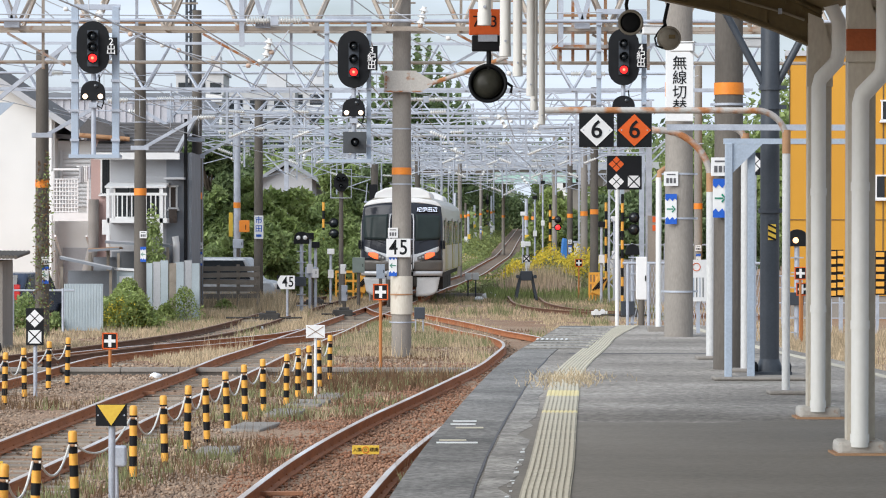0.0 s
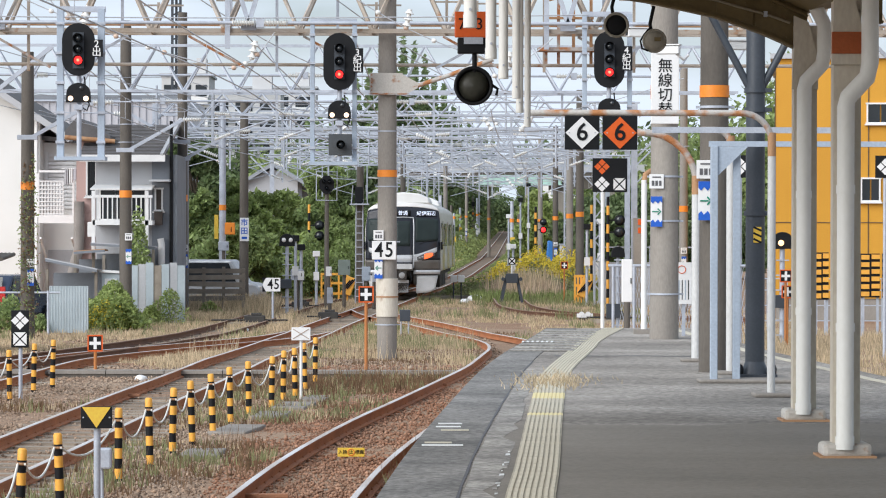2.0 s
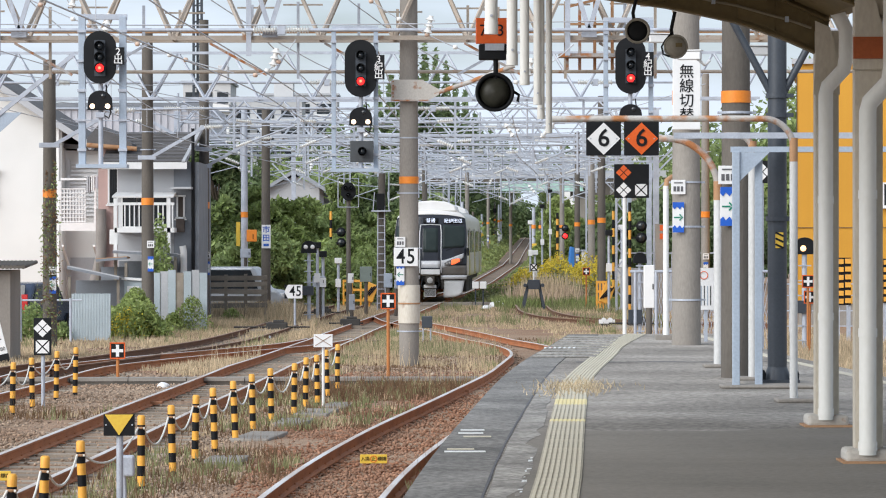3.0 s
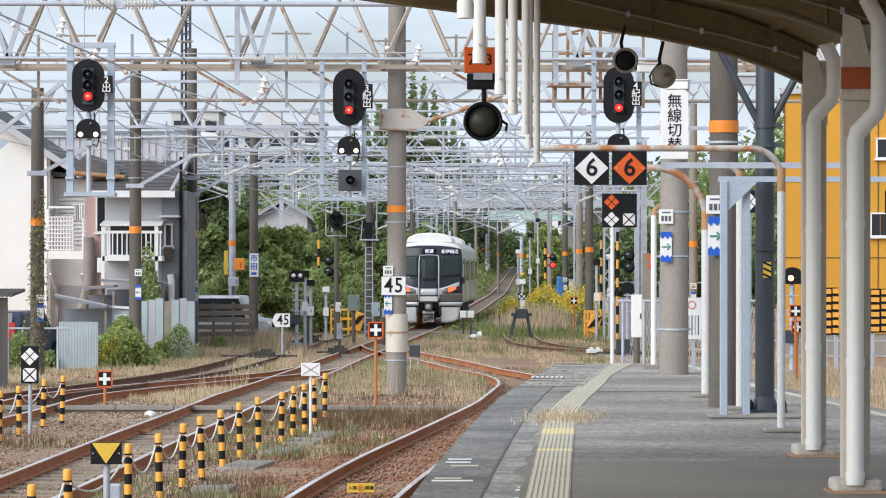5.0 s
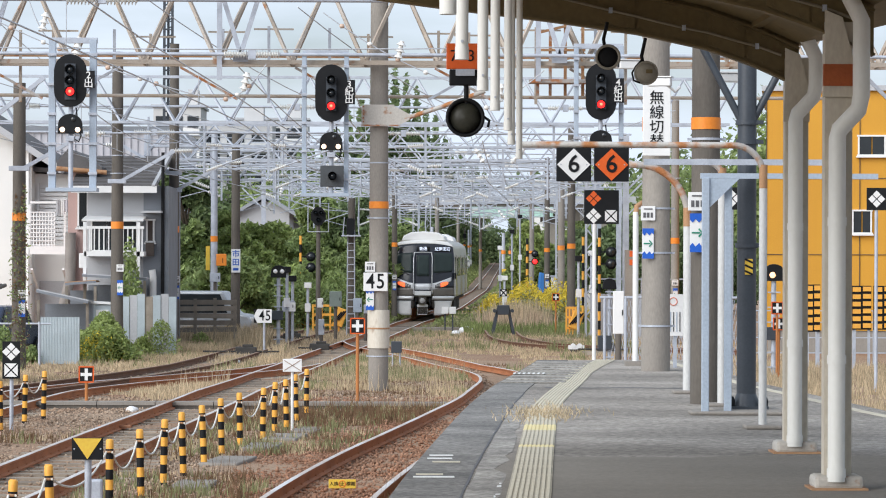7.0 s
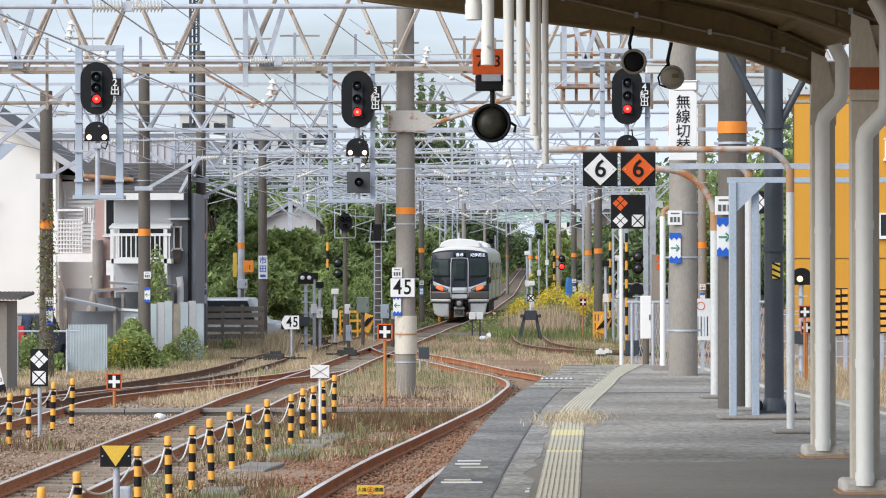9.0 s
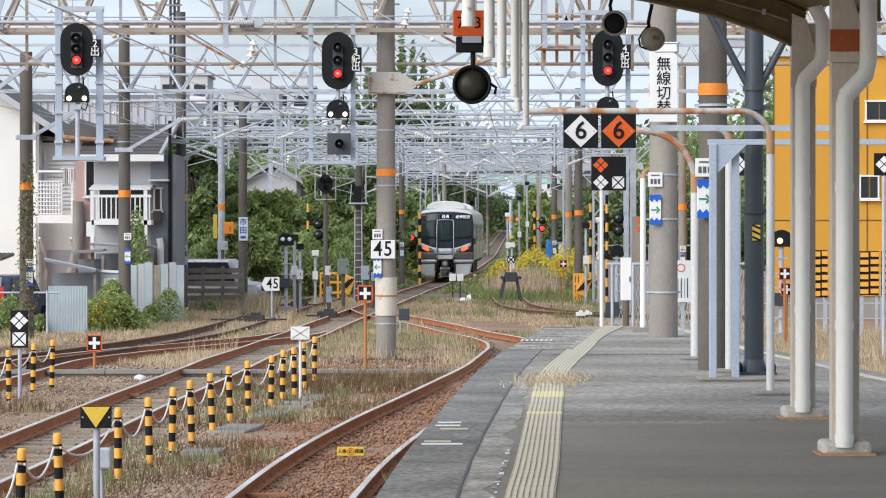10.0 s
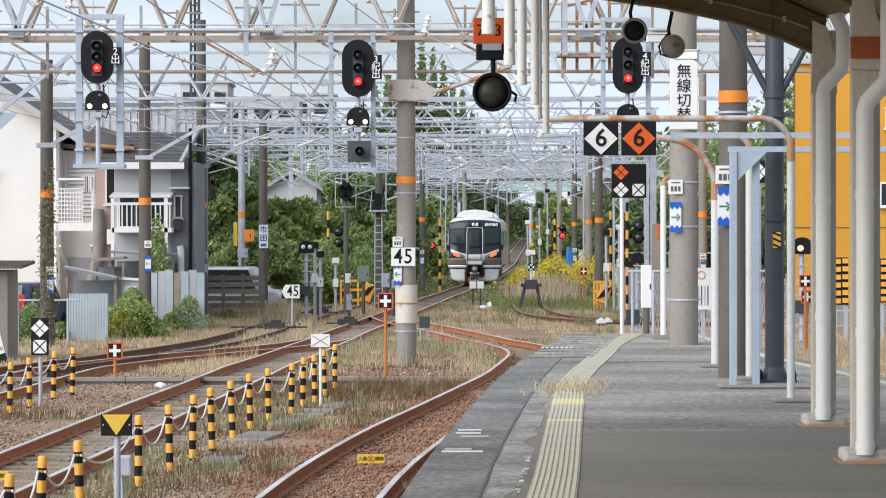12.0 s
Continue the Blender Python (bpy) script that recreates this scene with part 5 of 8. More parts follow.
for i in range(9):
    y0 = 37.6 + i * .85
    xl, sl_ = at_track(EDGE, min(y0, 45.5))
    part("mat_rib", Mesh().slab([(xl + .04, y0), (xl + .84, y0), (xl + .84 + sl_ * .5, y0 + .5), (xl + .04 + sl_ * .5, y0 + .5)], 0, .012), M_REPAIR, rm)
for i in range(7):
    solid("edge_mark", Mesh().slab([(1.66 + .065 * i, 40.1), (1.69 + .065 * i, 40.1), (1.72 + .065 * i, 40.55), (1.69 + .065 * i, 40.55)], 0, .004), M_WHITE, "short white painted stroke at the platform end", "painted mark", "painted marks", at=(0, 0, PZ + .019))
# ---- the train ----
def car_half(z):
    """Half width of the body shell at a height over the rails."""
    if z < 1.0:
        return 1.36 + 0.1 * max(0.0, (z - .3) / .7)
    if z < 2.6:
        return 1.475
    t = min(1.0, (z - 2.6) / 1.06)
    return 1.475 - 0.13 * t - 0.75 * max(0.0, t - .72) ** 1.5 * 3.2


def nose_y(x, z):
    """How far the front face lies behind its foremost point."""
    return 0.26 * (abs(x) / 1.45) ** 2.6 + (0.42 * ((z - 1.1) / 2.5) ** 1.7 if z > 1.1 else 0.0)


M_STEEL = paint("stainless_body", (0.62, 0.6, 0.55), (0.52, 0.5, 0.45), 1.5, 0.36, 0.12, fine=50, bump=0.02, stretch=(1, .2, 1))
M_FRONTGREY = paint("front_silver", (0.62, 0.63, 0.65), (0.54, 0.55, 0.57), 2, 0.35, 0.3, bump=0.01)
M_SKIRT = paint("skirt_grey", (0.7, 0.71, 0.72), (0.52, 0.53, 0.53), 2, 0.5, bump=0.03)
M_MASK = paint("front_black", (0.034, 0.038, 0.05), None, 2, 0.16, bump=0, spec=0.35, fine_amt=0.05)
M_DARKGREY = paint("front_dark_grey", (0.13, 0.13, 0.13), (0.1, 0.1, 0.1), 2, 0.4, 0.2, bump=0.02)
M_LOWERGREY = paint("front_mid_grey", (0.16, 0.145, 0.13), (0.11, 0.1, 0.09), 2, 0.35, 0.2, bump=0.02)
M_ROOFWHITE = paint("roof_white", (0.86, 0.86, 0.86), (0.8, 0.8, 0.79), 2, 0.55, bump=0.02)
M_ROOFGREY = paint("roof_grey", (0.4, 0.4, 0.4), (0.3, 0.3, 0.3), 2, 0.7, bump=0.03)
M_UNDER = paint("underframe_dark", (0.04, 0.038, 0.036), (0.07, 0.06, 0.05), 3, 0.8, bump=0.1)
M_WINDOW = paint("window_glass", (0.04, 0.055, 0.055), None, 2, 0.12, bump=0, spec=0.12, fine_amt=.03)
M_TAIL = glow("tail_lamp", (1.0, 0.13, 0.04), 1.5)
M_DEST = glow("led_white", (0.75, 0.82, 1.0), 0.9)
M_GOLD = paint("gold_stripe", (0.6, 0.52, 0.12), (0.5, 0.44, 0.1), 3, 0.5, bump=0)


def patch(x0, x1, z0, z1, off, nx=8, nz=6, shape=None):
    """A thin panel that follows the curved front; shape(u, w) may move its corners."""
    m = Mesh()
    for layer in (off, off + 0.03):
        for j in range(nz + 1):
            for i in range(nx + 1):
                x, z = x0 + (x1 - x0) * i / nx, z0 + (z1 - z0) * j / nz
                if shape:
                    x, z = shape(i / nx, j / nz)
                lim = car_half(z) - 0.01
                x = max(-lim, min(lim, x))
                m.v.append((x, nose_y(x, z) + layer, z))
    a, w, k = (nx + 1) * (nz + 1), nx + 1, []
    for j in range(nz):
        for i in range(nx):
            q = (j * w + i, j * w + i + 1, (j + 1) * w + i + 1, (j + 1) * w + i)
            k += [q, tuple(v + a for v in q)[::-1]]
    rim = [i for i in range(w)] + [j * w + nx for j in range(1, nz + 1)] + [nz * w + i for i in range(nx - 1, -1, -1)] + [j * w for j in range(nz - 1, 0, -1)]
    k += [(p, q, q + a, p + a) for p, q in zip(rim, rim[1:] + rim[:1])]
    m.f, m.s = k, [True] * len(k)
    return m


def loft(sections):
    m = Mesh()
    n = len(sections[0])
    m.v = [p for s in sections for p in s]
    m.f = [(i * n + k, i * n + (k + 1) % n, (i + 1) * n + (k + 1) % n, (i + 1) * n + k) for i in range(len(sections) - 1) for k in range(n)]
    m.s = [True] * len(m.f)
    m.f += [tuple(range(n))[::-1], tuple(range(len(m.v) - n, len(m.v)))]
    m.s += [False, False]
    return m


def body_ring(y, z0, z1, follow):
    zs = [z0 + (z1 - z0) * i / 22 for i in range(23)]
    ring = [(car_half(z), z) for z in zs] + [(-car_half(z), z) for z in zs[::-1]]
    return [(x, y + (nose_y(x, z) + 0.035 if follow else 0), z) for x, z in ring]


def train_car(front):
    """A stainless commuter car, 20 m long; its origin lies on the rails under its middle."""
    t = thing("train_car", (0, 140, 0), "stainless steel commuter train car with a black front, tail lamps lit", "train")
    L = 9.9
    body = part("body", loft([body_ring(-L, 1.02, 3.66, front), body_ring(-L + 1.0, 1.02, 3.66, False), body_ring(L, 1.02, 3.66, False)]), M_STEEL, t)
    roof = Mesh().prism([(-1.0, 3.6), (-.85, 3.7), (0, 3.74), (.85, 3.7), (1.0, 3.6)], -L + 1.2, L - .1)
    part("roof", roof, M_ROOFGREY, t)
    for y in (-7.6 if front else -6.5, 4.8):
        ac = Mesh().prism([(-1.02, 3.64), (-.95, 3.85), (-.6, 4.02), (0, 4.07), (.6, 4.02), (.95, 3.85), (1.02, 3.64)], y - 1.6, y + 1.6)
        part("air_conditioner", ac, M_ROOFWHITE, t, "white roof unit", bevel=.05)
    # sides: doors, windows and gold bands
    for sx in (-1, 1):
        for y in (-6.6, 0.0, 6.6):
            for k in (-.36, .36):
                d = part("door_leaf", Mesh().box((sx * 1.476, y + k, 2.02), (.03, .7, 1.9)), M_STEEL, t, "stainless sliding door", bevel=.01)
                part("door_window", Mesh().box((sx * 1.49, y + k, 2.4), (.02, .45, .85)), M_WINDOW, d)
            part("door_band", Mesh().box((sx * 1.488, y, 1.35), (.02, .1, .6)), M_GOLD, t)
            part("door_band", Mesh().box((sx * 1.488, y - .8, 1.55), (.02, .12, 1.0)), M_GOLD, t)
            part("door_band", Mesh().box((sx * 1.488, y + .8, 1.55), (.02, .12, 1.0)), M_GOLD, t)
        for y in (-3.3, 3.3, 8.6, -8.4):
            part("side_window", Mesh().box((sx * 1.474, y, 2.42), (.03, 3.2 if abs(y) < 5 else .9, .9)), M_WINDOW, t)
    # running gear
    for y in (-6.9, 6.9):
        b = part("bogie", Mesh().box((1.0, y, .55), (.14, 2.6, .26)).box((-1.0, y, .55), (.14, 2.6, .26)).box((0, y, .6), (2.0, .4, .3)), M_UNDER, t, bevel=.02)
        for yy in (-1.05, 1.05):
            part("wheelset", Mesh().cyl((-.6, y + yy, .43), (.6, y + yy, .43), .07).cyl((-.62, y + yy, .43), (-.5, y + yy, .43), .43, n=20).cyl((.5, y + yy, .43), (.62, y + yy, .43), .43, n=20), M_RAIL, b)
    part("underframe", Mesh().box((0, 0, .92), (2.6, 19.2, .22)), M_UNDER, t)
    for y in (-3.2, -1.2, 1.0, 3.0):
        part("equipment_box", Mesh().box((0, y, .58), (2.5, 1.5, .55)), M_UNDER, t, bevel=.03)
    part("coupler", Mesh().cyl((0, L + .05, .88), (0, L - .6, .88), .12), M_UNDER, t)
    if not front:
        part("gangway", Mesh().box((0, -L - .1, 2.0), (1.1, .5, 2.1)), M_UNDER, t)
        return t
    dy = -L

    def front_part(name, m, mat, label="", parent=t):
        m.v = [(x, y + dy, z) for x, y, z in m.v]
        return part(name, m, mat, parent, label)

    face = front_part("front_mask", patch(-1.44, 1.44, 1.42, 3.46, -.005, 20, 16, lambda u, w: ((-1.44 + 2.88 * u), 1.42 + w * (2.08 - .16 * abs(2 * u - 1) ** 2.5))), M_MASK, "glossy black front")
    front_part("front_rim", patch(-1.4, 1.4, 3.44, 3.66, -.012, 20, 4, lambda u, w: (-1.46 + 2.92 * u, (3.50 - .17 * abs(2 * u - 1) ** 2.5) + w * (.17 - .02 * abs(2 * u - 1)))), M_ROOFWHITE, "white roof rim")
    for s in (-1, 1):
        # the screens narrow at their outer corners
        front_part("windscreen", patch(0, 0, 0, 0, -.016, 10, 8, lambda u, w, s=s: (s * (.48 + .9 * u - .05 * u * (2 * w - 1) ** 4), 2.13 + .95 * w + .05 * u * (1 - 2 * w))), M_WINDOW, "tinted windscreen half")
        front_part("wiper", Mesh().tube([(.62 * s, -.02, 2.05), (.9 * s, .02, 2.16), (1.2 * s, .1, 2.2)], .012, 5), M_BLACK)
        hd = front_part("headlight_panel", patch(0, 0, 0, 0, -.02, 12, 4, lambda u, w, s=s: (s * (.42 + .9 * u), 1.36 + .42 * u ** 1.7 + w * (.3 - .14 * u ** 3))), M_FRONTGREY, "silver panel swept up to the side")
        front_part("headlight_bezel", patch(0, 0, 0, 0, -.026, 10, 4, lambda u, w, s=s: (s * (.56 + .68 * u), 1.5 + .17 * u + (w - .5) * .25 * math.sin(math.pi * (.14 + .72 * u)))), M_DARKGREY, "dark lamp surround")
        front_part("tail_lamp", patch(0, 0, 0, 0, -.032, 8, 4, lambda u, w, s=s: (s * (.83 + .34 * u), 1.57 + .1 * u + (w - .5) * .2 * math.sin(math.pi * (.34 + .5 * u)))), M_TAIL, "orange-red tail lamp, lit")
        for k in (0, 1):
            front_part("head_lamp", Mesh().lathe((s * (.66 + .11 * k), nose_y(.7, 1.55) - .036, 1.53 + .03 * k), [(.001, -.012), (.035, -.006), (.045, .01)], 12, 'y'), M_ROOFGREY, "unlit headlight")
        front_part("lower_panel", patch(.4 * s, 1.45 * s, 1.05, 1.45, -.012, 8, 4), M_LOWERGREY, "dark lower front")
        front_part("sill", patch(.42 * s, 1.46 * s, .9, 1.06, -.06, 8, 2), M_FRONTGREY, "silver sill")
        front_part("skirt", patch(0, 0, 0, 0, .02, 8, 6, lambda u, w, s=s: (s * (.52 + .84 * u - .1 * (1 - w) * u), .17 + .68 * w + .16 * (1 - w) * u ** 4)), M_SKIRT, "grey obstacle deflector")
        front_part("skirt_step", patch(.42 * s, .54 * s, .5, .86, .0, 2, 3), M_UNDER)
        front_part("handrail", Mesh().tube([(.43 * s, -.06, 1.15), (.43 * s, -.05, 2.1), (.43 * s, .12, 2.8), (.4 * s, .2, 3.08)], .022, 6), M_FRONTGREY, "silver handrail beside the door")
        front_part("mirror_box", Mesh().box((1.5 * s, .3, 2.0), (.08, .12, .3)), M_BLACK)
    door = front_part("gangway_door", patch(-.38, .38, 1.25, 3.1, -.022, 6, 8), M_MASK, "black emergency door in the front")
    front_part("door_window", patch(-.29, .29, 1.98, 2.95, -.034, 5, 6), M_WINDOW, "", door)
    front_part("door_head", Mesh().tube([(-.4, .2, 3.08), (0, .18, 3.1), (.4, .2, 3.08)], .02, 6), M_FRONTGREY, "", door)
    front_part("door_panel", patch(-.38, .38, 1.36, 1.64, -.034, 6, 2), M_FRONTGREY, "silver panel", door)
    front_part("foot_plate", Mesh().box((0, -.12, 1.2), (.76, .26, .2)), M_SKIRT, "pale foot plate")
    front_part("coupler", Mesh().cyl((0, -.35, .86), (0, .8, .86), .13).box((0, -.42, .86), (.34, .26, .34)).box((0, -.25, .4), (.44, .3, .34)), M_UNDER)
    front_part("coupler_face", Mesh().lathe((0, -.57, .86), [(.001, .0), (.1, .0), (.13, .03)], 14, 'y'), M_ROOFGREY, "worn coupler face")
    for s in (-1, 1):
        front_part("air_hose", Mesh().tube([(.3 * s, -.1, .95), (.36 * s, -.28, .7), (.26 * s, -.26, .48), (.2 * s, -.1, .5)], .03, 6), M_BLACK)
    front_part("jumper_box", Mesh().box((0, -.3, .36), (.46, .2, .3)).box((0, -.34, .62), (.5, .1, .12)), M_SKIRT, "grey box under the coupler")
    lab = front_part("destination_display", patch(.52, 1.28, 3.13, 3.34, -.03, 4, 2), M_BLACK)
    words("lettering", "紀伊田辺", .185, (.9, dy + .235, 3.235), M_DEST, t, rot=(76, 0, 0))
    front_part("type_display", patch(-.3, .3, 3.14, 3.36, -.036, 4, 2), M_BLACK)
    words("lettering", "普通", .19, (0, dy + .2, 3.25), M_DEST, t, rot=(76, 0, 0))
    return t


car_front = train_car(True)


def motions():
    """The train leaves along the main line at an even pace."""
    for car, ahead in ((car_front, 9.9),):
        rows = []
        for i in range(25):
            t = i * 0.5
            y = 106.0 + 4.7 * t + ahead
            xa, xb = at_track(TRACK_MAIN, y - 6.9)[0], at_track(TRACK_MAIN, y + 6.9)[0]
            za, zb = zg(y - 6.9), zg(y + 6.9)
            rows.append((t, pose((xa + xb) / 2, y, (za + zb) / 2, math.degrees(math.atan2(zb - za, 13.8)), 0, 0.85 * math.degrees(math.atan2(xa - xb, 13.8)))))
        walk(car, rows)


# ---- the yard: fences, signs and trackside things ----
POST_H = .78


def striped_post():
    t = thing("striped_post", (0, 0, -50), "black and yellow striped fence post", "post", "striped rope posts")
    r = .04
    part("cap", Mesh().lathe((0, 0, 0), [(r, POST_H - .1), (r, POST_H - .015), (r * .7, POST_H), (.001, POST_H)], 14), M_YELLOW, t, "yellow cap")
    n = 7
    for i in range(n):
        z = POST_H - .1 - (i + 1) * (POST_H - .05) / n
        part("stripe", Mesh().cyl((0, 0, z), (0, 0, z + (POST_H - .05) / n), r, None, 14), M_BLACK if i % 2 == 0 else M_YELLOW, t)
    part("rope_ring", Mesh().lathe((0, 0, POST_H - .13), [(r, -.012), (r + .012, 0), (r, .012)], 12), M_RUST, t)
    return t


master = striped_post()
near_row = ((-30, 23.0), (57, 23.4), (115, 25.0), (189, 27.0), (290.5, 30.6), (346.7, 32.4), (385.7, 34.3), (421.5, 35.8), (458, 37.6), (489, 39.5), (521.5, 41.2), (561, 42.7), (581.5, 44.3), (603, 45.6), (620.6, 47.2), (638, 49.3))
left_row = ((-25, 39.0), (17.6, 41.0), (63, 43.1), (99, 44.7), (140.5, 46.8), (174, 48.2))
rp_ = random.Random(5)
first = True
for row in (near_row, left_row):
    tops = []
    for u, d in row:
        x, y, z = (u - 784) / 5300 * d, d, zg(d) + BED - rp_.uniform(0, .02)
        m = pose(x, y, z, rp_.uniform(-2, 2), rp_.uniform(-2.5, 2.5), 0)
        if first:
            master.matrix_basis = m
            first = False
        else:
            copy_thing(master, m)
        tops.append(m @ Vector((0, 0, POST_H - .13)))
    for a, b in zip(tops, tops[1:]):
        solid("rope", Mesh().tube(sag(a + Vector((.03, -.045, 0)), b + Vector((-.03, -.045, 0)), rp_.uniform(.16, .24), 12), .011, 6), M_ROPE, "white rope sagging between striped posts", "rope", "fence ropes")


def post_sign(name, x, y, w, h, zc, label, post_mat, pr=.03, board_mat=None, cat="sign", group=""):
    t = thing(name, on_ground(x, y), label, cat, group)
    part("post", Mesh().cyl((0, .025 + pr, -.05), (0, .025 + pr, zc + h * .4), pr, None, 12), post_mat, t)
    b = part("board", Mesh().box((0, 0, zc), (w, .02, h)), board_mat or M_BLACK, t, bevel=.005)
    return t, b


# diamonds over a crossed square
t, b = post_sign("route_sign", -5.663, 45, .265, .56, 0.903 - BED, "black sign with white diamonds above a crossed square", M_GALV, group="route signs")
four_diamonds(b, M_PLATE, 0, 0.903 - BED + .125, .135)
crossed_square(b, M_PLATE, 0, 0.903 - BED - .15, .1)
# yellow triangle
t, b = post_sign("triangle_sign", -2.75, 27.4, .285, .2, 0.72 - BED, "black plate with a yellow triangle on a grey post", M_GALV, .032)
zc = 0.72 - BED
part("triangle", Mesh().prism([(-.13, zc + .095), (.0, zc - .095), (.13, zc + .095)][::-1], -.018, -.0105), M_YSIGN, b)
for x in (-.12, .12):
    part("bolt", Mesh().cyl((x, -.02, zc), (x, -.01, zc), .008, None, 6), M_GALV, b)
# white crossed board
t, b = post_sign("crossed_board", -1.452, 45, .285, .195, 0.835 - BED, "weathered white board with a faded cross on a white post", M_WHITE, .022, M_PLATE)
zc = 0.835 - BED
for s in (-1, 1):
    part("cross_stroke", Mesh().beam((-.12, -.013, zc - s * .075), (.12, -.013, zc + s * .075), .004, .012), paint("faded_brown", (.42, .33, .27), None, 5, .8), b)


def plus_sign(x, y, zc, k=1.0, label="black sign with a white cross, orange frame and post"):
    t = thing("cross_sign", on_ground(x, y), label, "sign", "cross signs")
    part("post", Mesh().cyl((0, .03, -.05), (0, .03, zc + .1), .03 * k, None, 10), paint("orange_post", (.5, .2, .06), (.4, .15, .05), 4, .7, rust=.2), t, "orange post")
    b = part("board", Mesh().box((0, 0, zc), (.24 * k, .02, .27 * k)), M_BLACK, t)
    w = .03 * k
    for dx, dz, sx, sz in ((0, .135, .27, .022), (0, -.135, .27, .022), (.125, 0, .022, .27), (-.125, 0, .022, .27)):
        part("frame_bar", Mesh().box((dx * k, -.004, zc + dz * k), (sx * k, .026, sz * k)), M_ORANGE_SIGN, t, "orange frame bar")
    part("cross", Mesh().box((0, -.014, zc), (.2 * k, .008, .055 * k)).box((0, -.0145, zc), (.055 * k, .008, .21 * k)), M_PLATE, b, "white cross")


plus_sign(-5.345, 53, 0.369 - BED)
plus_sign(-0.568, 53.8, 1.221 - BED)
plus_sign(6.289, 113, 0.922 - zg(113) - BED)
plus_sign(8.827, 68, 1.32 - zg(68) - BED)
plus_sign(8.905, 68.3, 0.953 - zg(68.3) - BED)
# speed sign on its post
t = thing("speed_sign", on_ground(-3.669, 88), "white speed sign with the number 45 on a grey post", "sign")
zc = 0.69 - zg(88) - BED
part("post", Mesh().cyl((0, .03, 0), (0, .03, zc), .035), M_GALV, t)
b = part("board", Mesh().prism([(-.3, zc), (-.22, zc - .2), (.22, zc - .2), (.22, zc + .2), (-.22, zc + .2)], -.01, .01), M_PLATE, t)
part("corner", Mesh().prism([(-.305, zc - .03), (-.305, zc - .205), (-.2, zc - .205)], -.014, .009).prism([(-.305, zc + .03), (-.2, zc + .205), (-.305, zc + .205)], -.014, .009), M_BLACK, b)
words("lettering", "45", .42, (.02, -.014, zc), M_BLACK, b, bold=.004, wide=.8, letter=1.1)
# gradient post
t = thing("gradient_post", on_ground(-8.287, 60), "leaning white gradient post with black figures", "marker")
g = part("board", Mesh().prism([(-.11, .25), (.1, .25), (.1, .9), (-.11, 1.05)], -.02, .02), M_PLATE, t)
part("foot", Mesh().box((0, 0, .1), (.22, .08, .3)), M_BLACK, t)
words("lettering", "1\n2", .22, (0, -.024, .7), M_BLACK, g, space=.85)
words("lettering", "180", .11, (0, -.024, .35), M_BLACK, g)
t.matrix_basis = t.matrix_basis @ pose(0, 0, 0, 0, -14, 0)


def ground_plate(x, y, label="small yellow plate with black characters standing between the rails"):
    t = thing("yellow_plate", on_ground(x, y), label, "sign", "yellow plates")
    b = part("plate", Mesh().box((0, 0, .12), (.3, .015, .1)), M_YSIGN, t, bevel=.004)
    part("ring", Mesh().tube([(.036 * math.cos(a), -.01, .12 + .036 * math.sin(a)) for a in [i * math.pi / 8 for i in range(17)]], .004, 5), M_ORANGE_SIGN, b)
    words("lettering", "止", .05, (0, -.01, .12), M_BLACK, b)
    words("lettering", "入換", .05, (-.093, -.01, .12), M_BLACK, b)
    words("lettering", "標識", .05, (.093, -.01, .12), M_BLACK, b)
    for x_ in (-.1, .1):
        part("stake", Mesh().box((x_, .02, .03), (.02, .02, .1)), M_RUST, t)


ground_plate(-0.514, 33.2)
ground_plate(-4.381, 31)
# small grey post with a cap beside the triangle sign
t = thing("cable_post", on_ground(-2.775, 28.5), "short weathered grey cable post", "post")
part("pipe", Mesh().cyl((-.03, 0, 0), (-.04, 0, .45), .018), M_GALV, t)
part("box", Mesh().box((0, -.01, .42), (.12, .1, .2)), M_GALV, t, bevel=.02)

# cable trough across the yard
tr = thing("cable_trough", (0, 0, 0), "low grey concrete cable trough across the yard", "cable trough", kind="structure")
for i in range(13):
    x = -11.5 + i * 1.0
    part("trough_lid", Mesh().box((x, 51.5, BED + .1), (.985, .34, .06)), M_CONC, tr)
    part("trough_side", Mesh().box((x, 51.5, BED + .03), (.99, .3, .12)), M_CONC_DARK, tr)
tr2 = thing("cable_trough", (0, 0, 0), "pale concrete cable trough across the far yard", "cable trough", kind="structure")
for i in range(16):
    part("trough_lid", Mesh().box((-3.4 + i * 1.0, 119, zg(119) + BED + .1), (.98, .5, .12)), M_CONC, tr2)

# siding with a buffer stop
sd = thing("track_stub", (0, 0, 0), "short rusty stub track curving to a buffer stop", "railway track", kind="structure")
stub = [(4.25, 118.0), (4.2, 112), (4.12, 107), (4.2, 102.5), (4.55, 98.5), (5.3, 95.3), (6.6, 92.8), (8.4, 91.0), (11, 89.4)]
fine = []
for i in range(len(stub) - 1):
    for k in range(6):
        p0, p1, p2, p3 = (Vector(stub[max(0, min(len(stub) - 1, i + o))]) for o in (-1, 0, 1, 2))
        s = k / 6
        fine.append(tuple(.5 * (2 * p1 + (p2 - p0) * s + (2 * p0 - 5 * p1 + 4 * p2 - p3) * s * s + (3 * p1 - p0 - 3 * p2 + p3) * s ** 3)))
for side in (-1, 1):
    sweep_rail("rail", fine, side, sd, True)
bf = thing("buffer_stop", on_ground(4.307, 113), "dark steel buffer stop at the end of a stub track", "buffer stop")
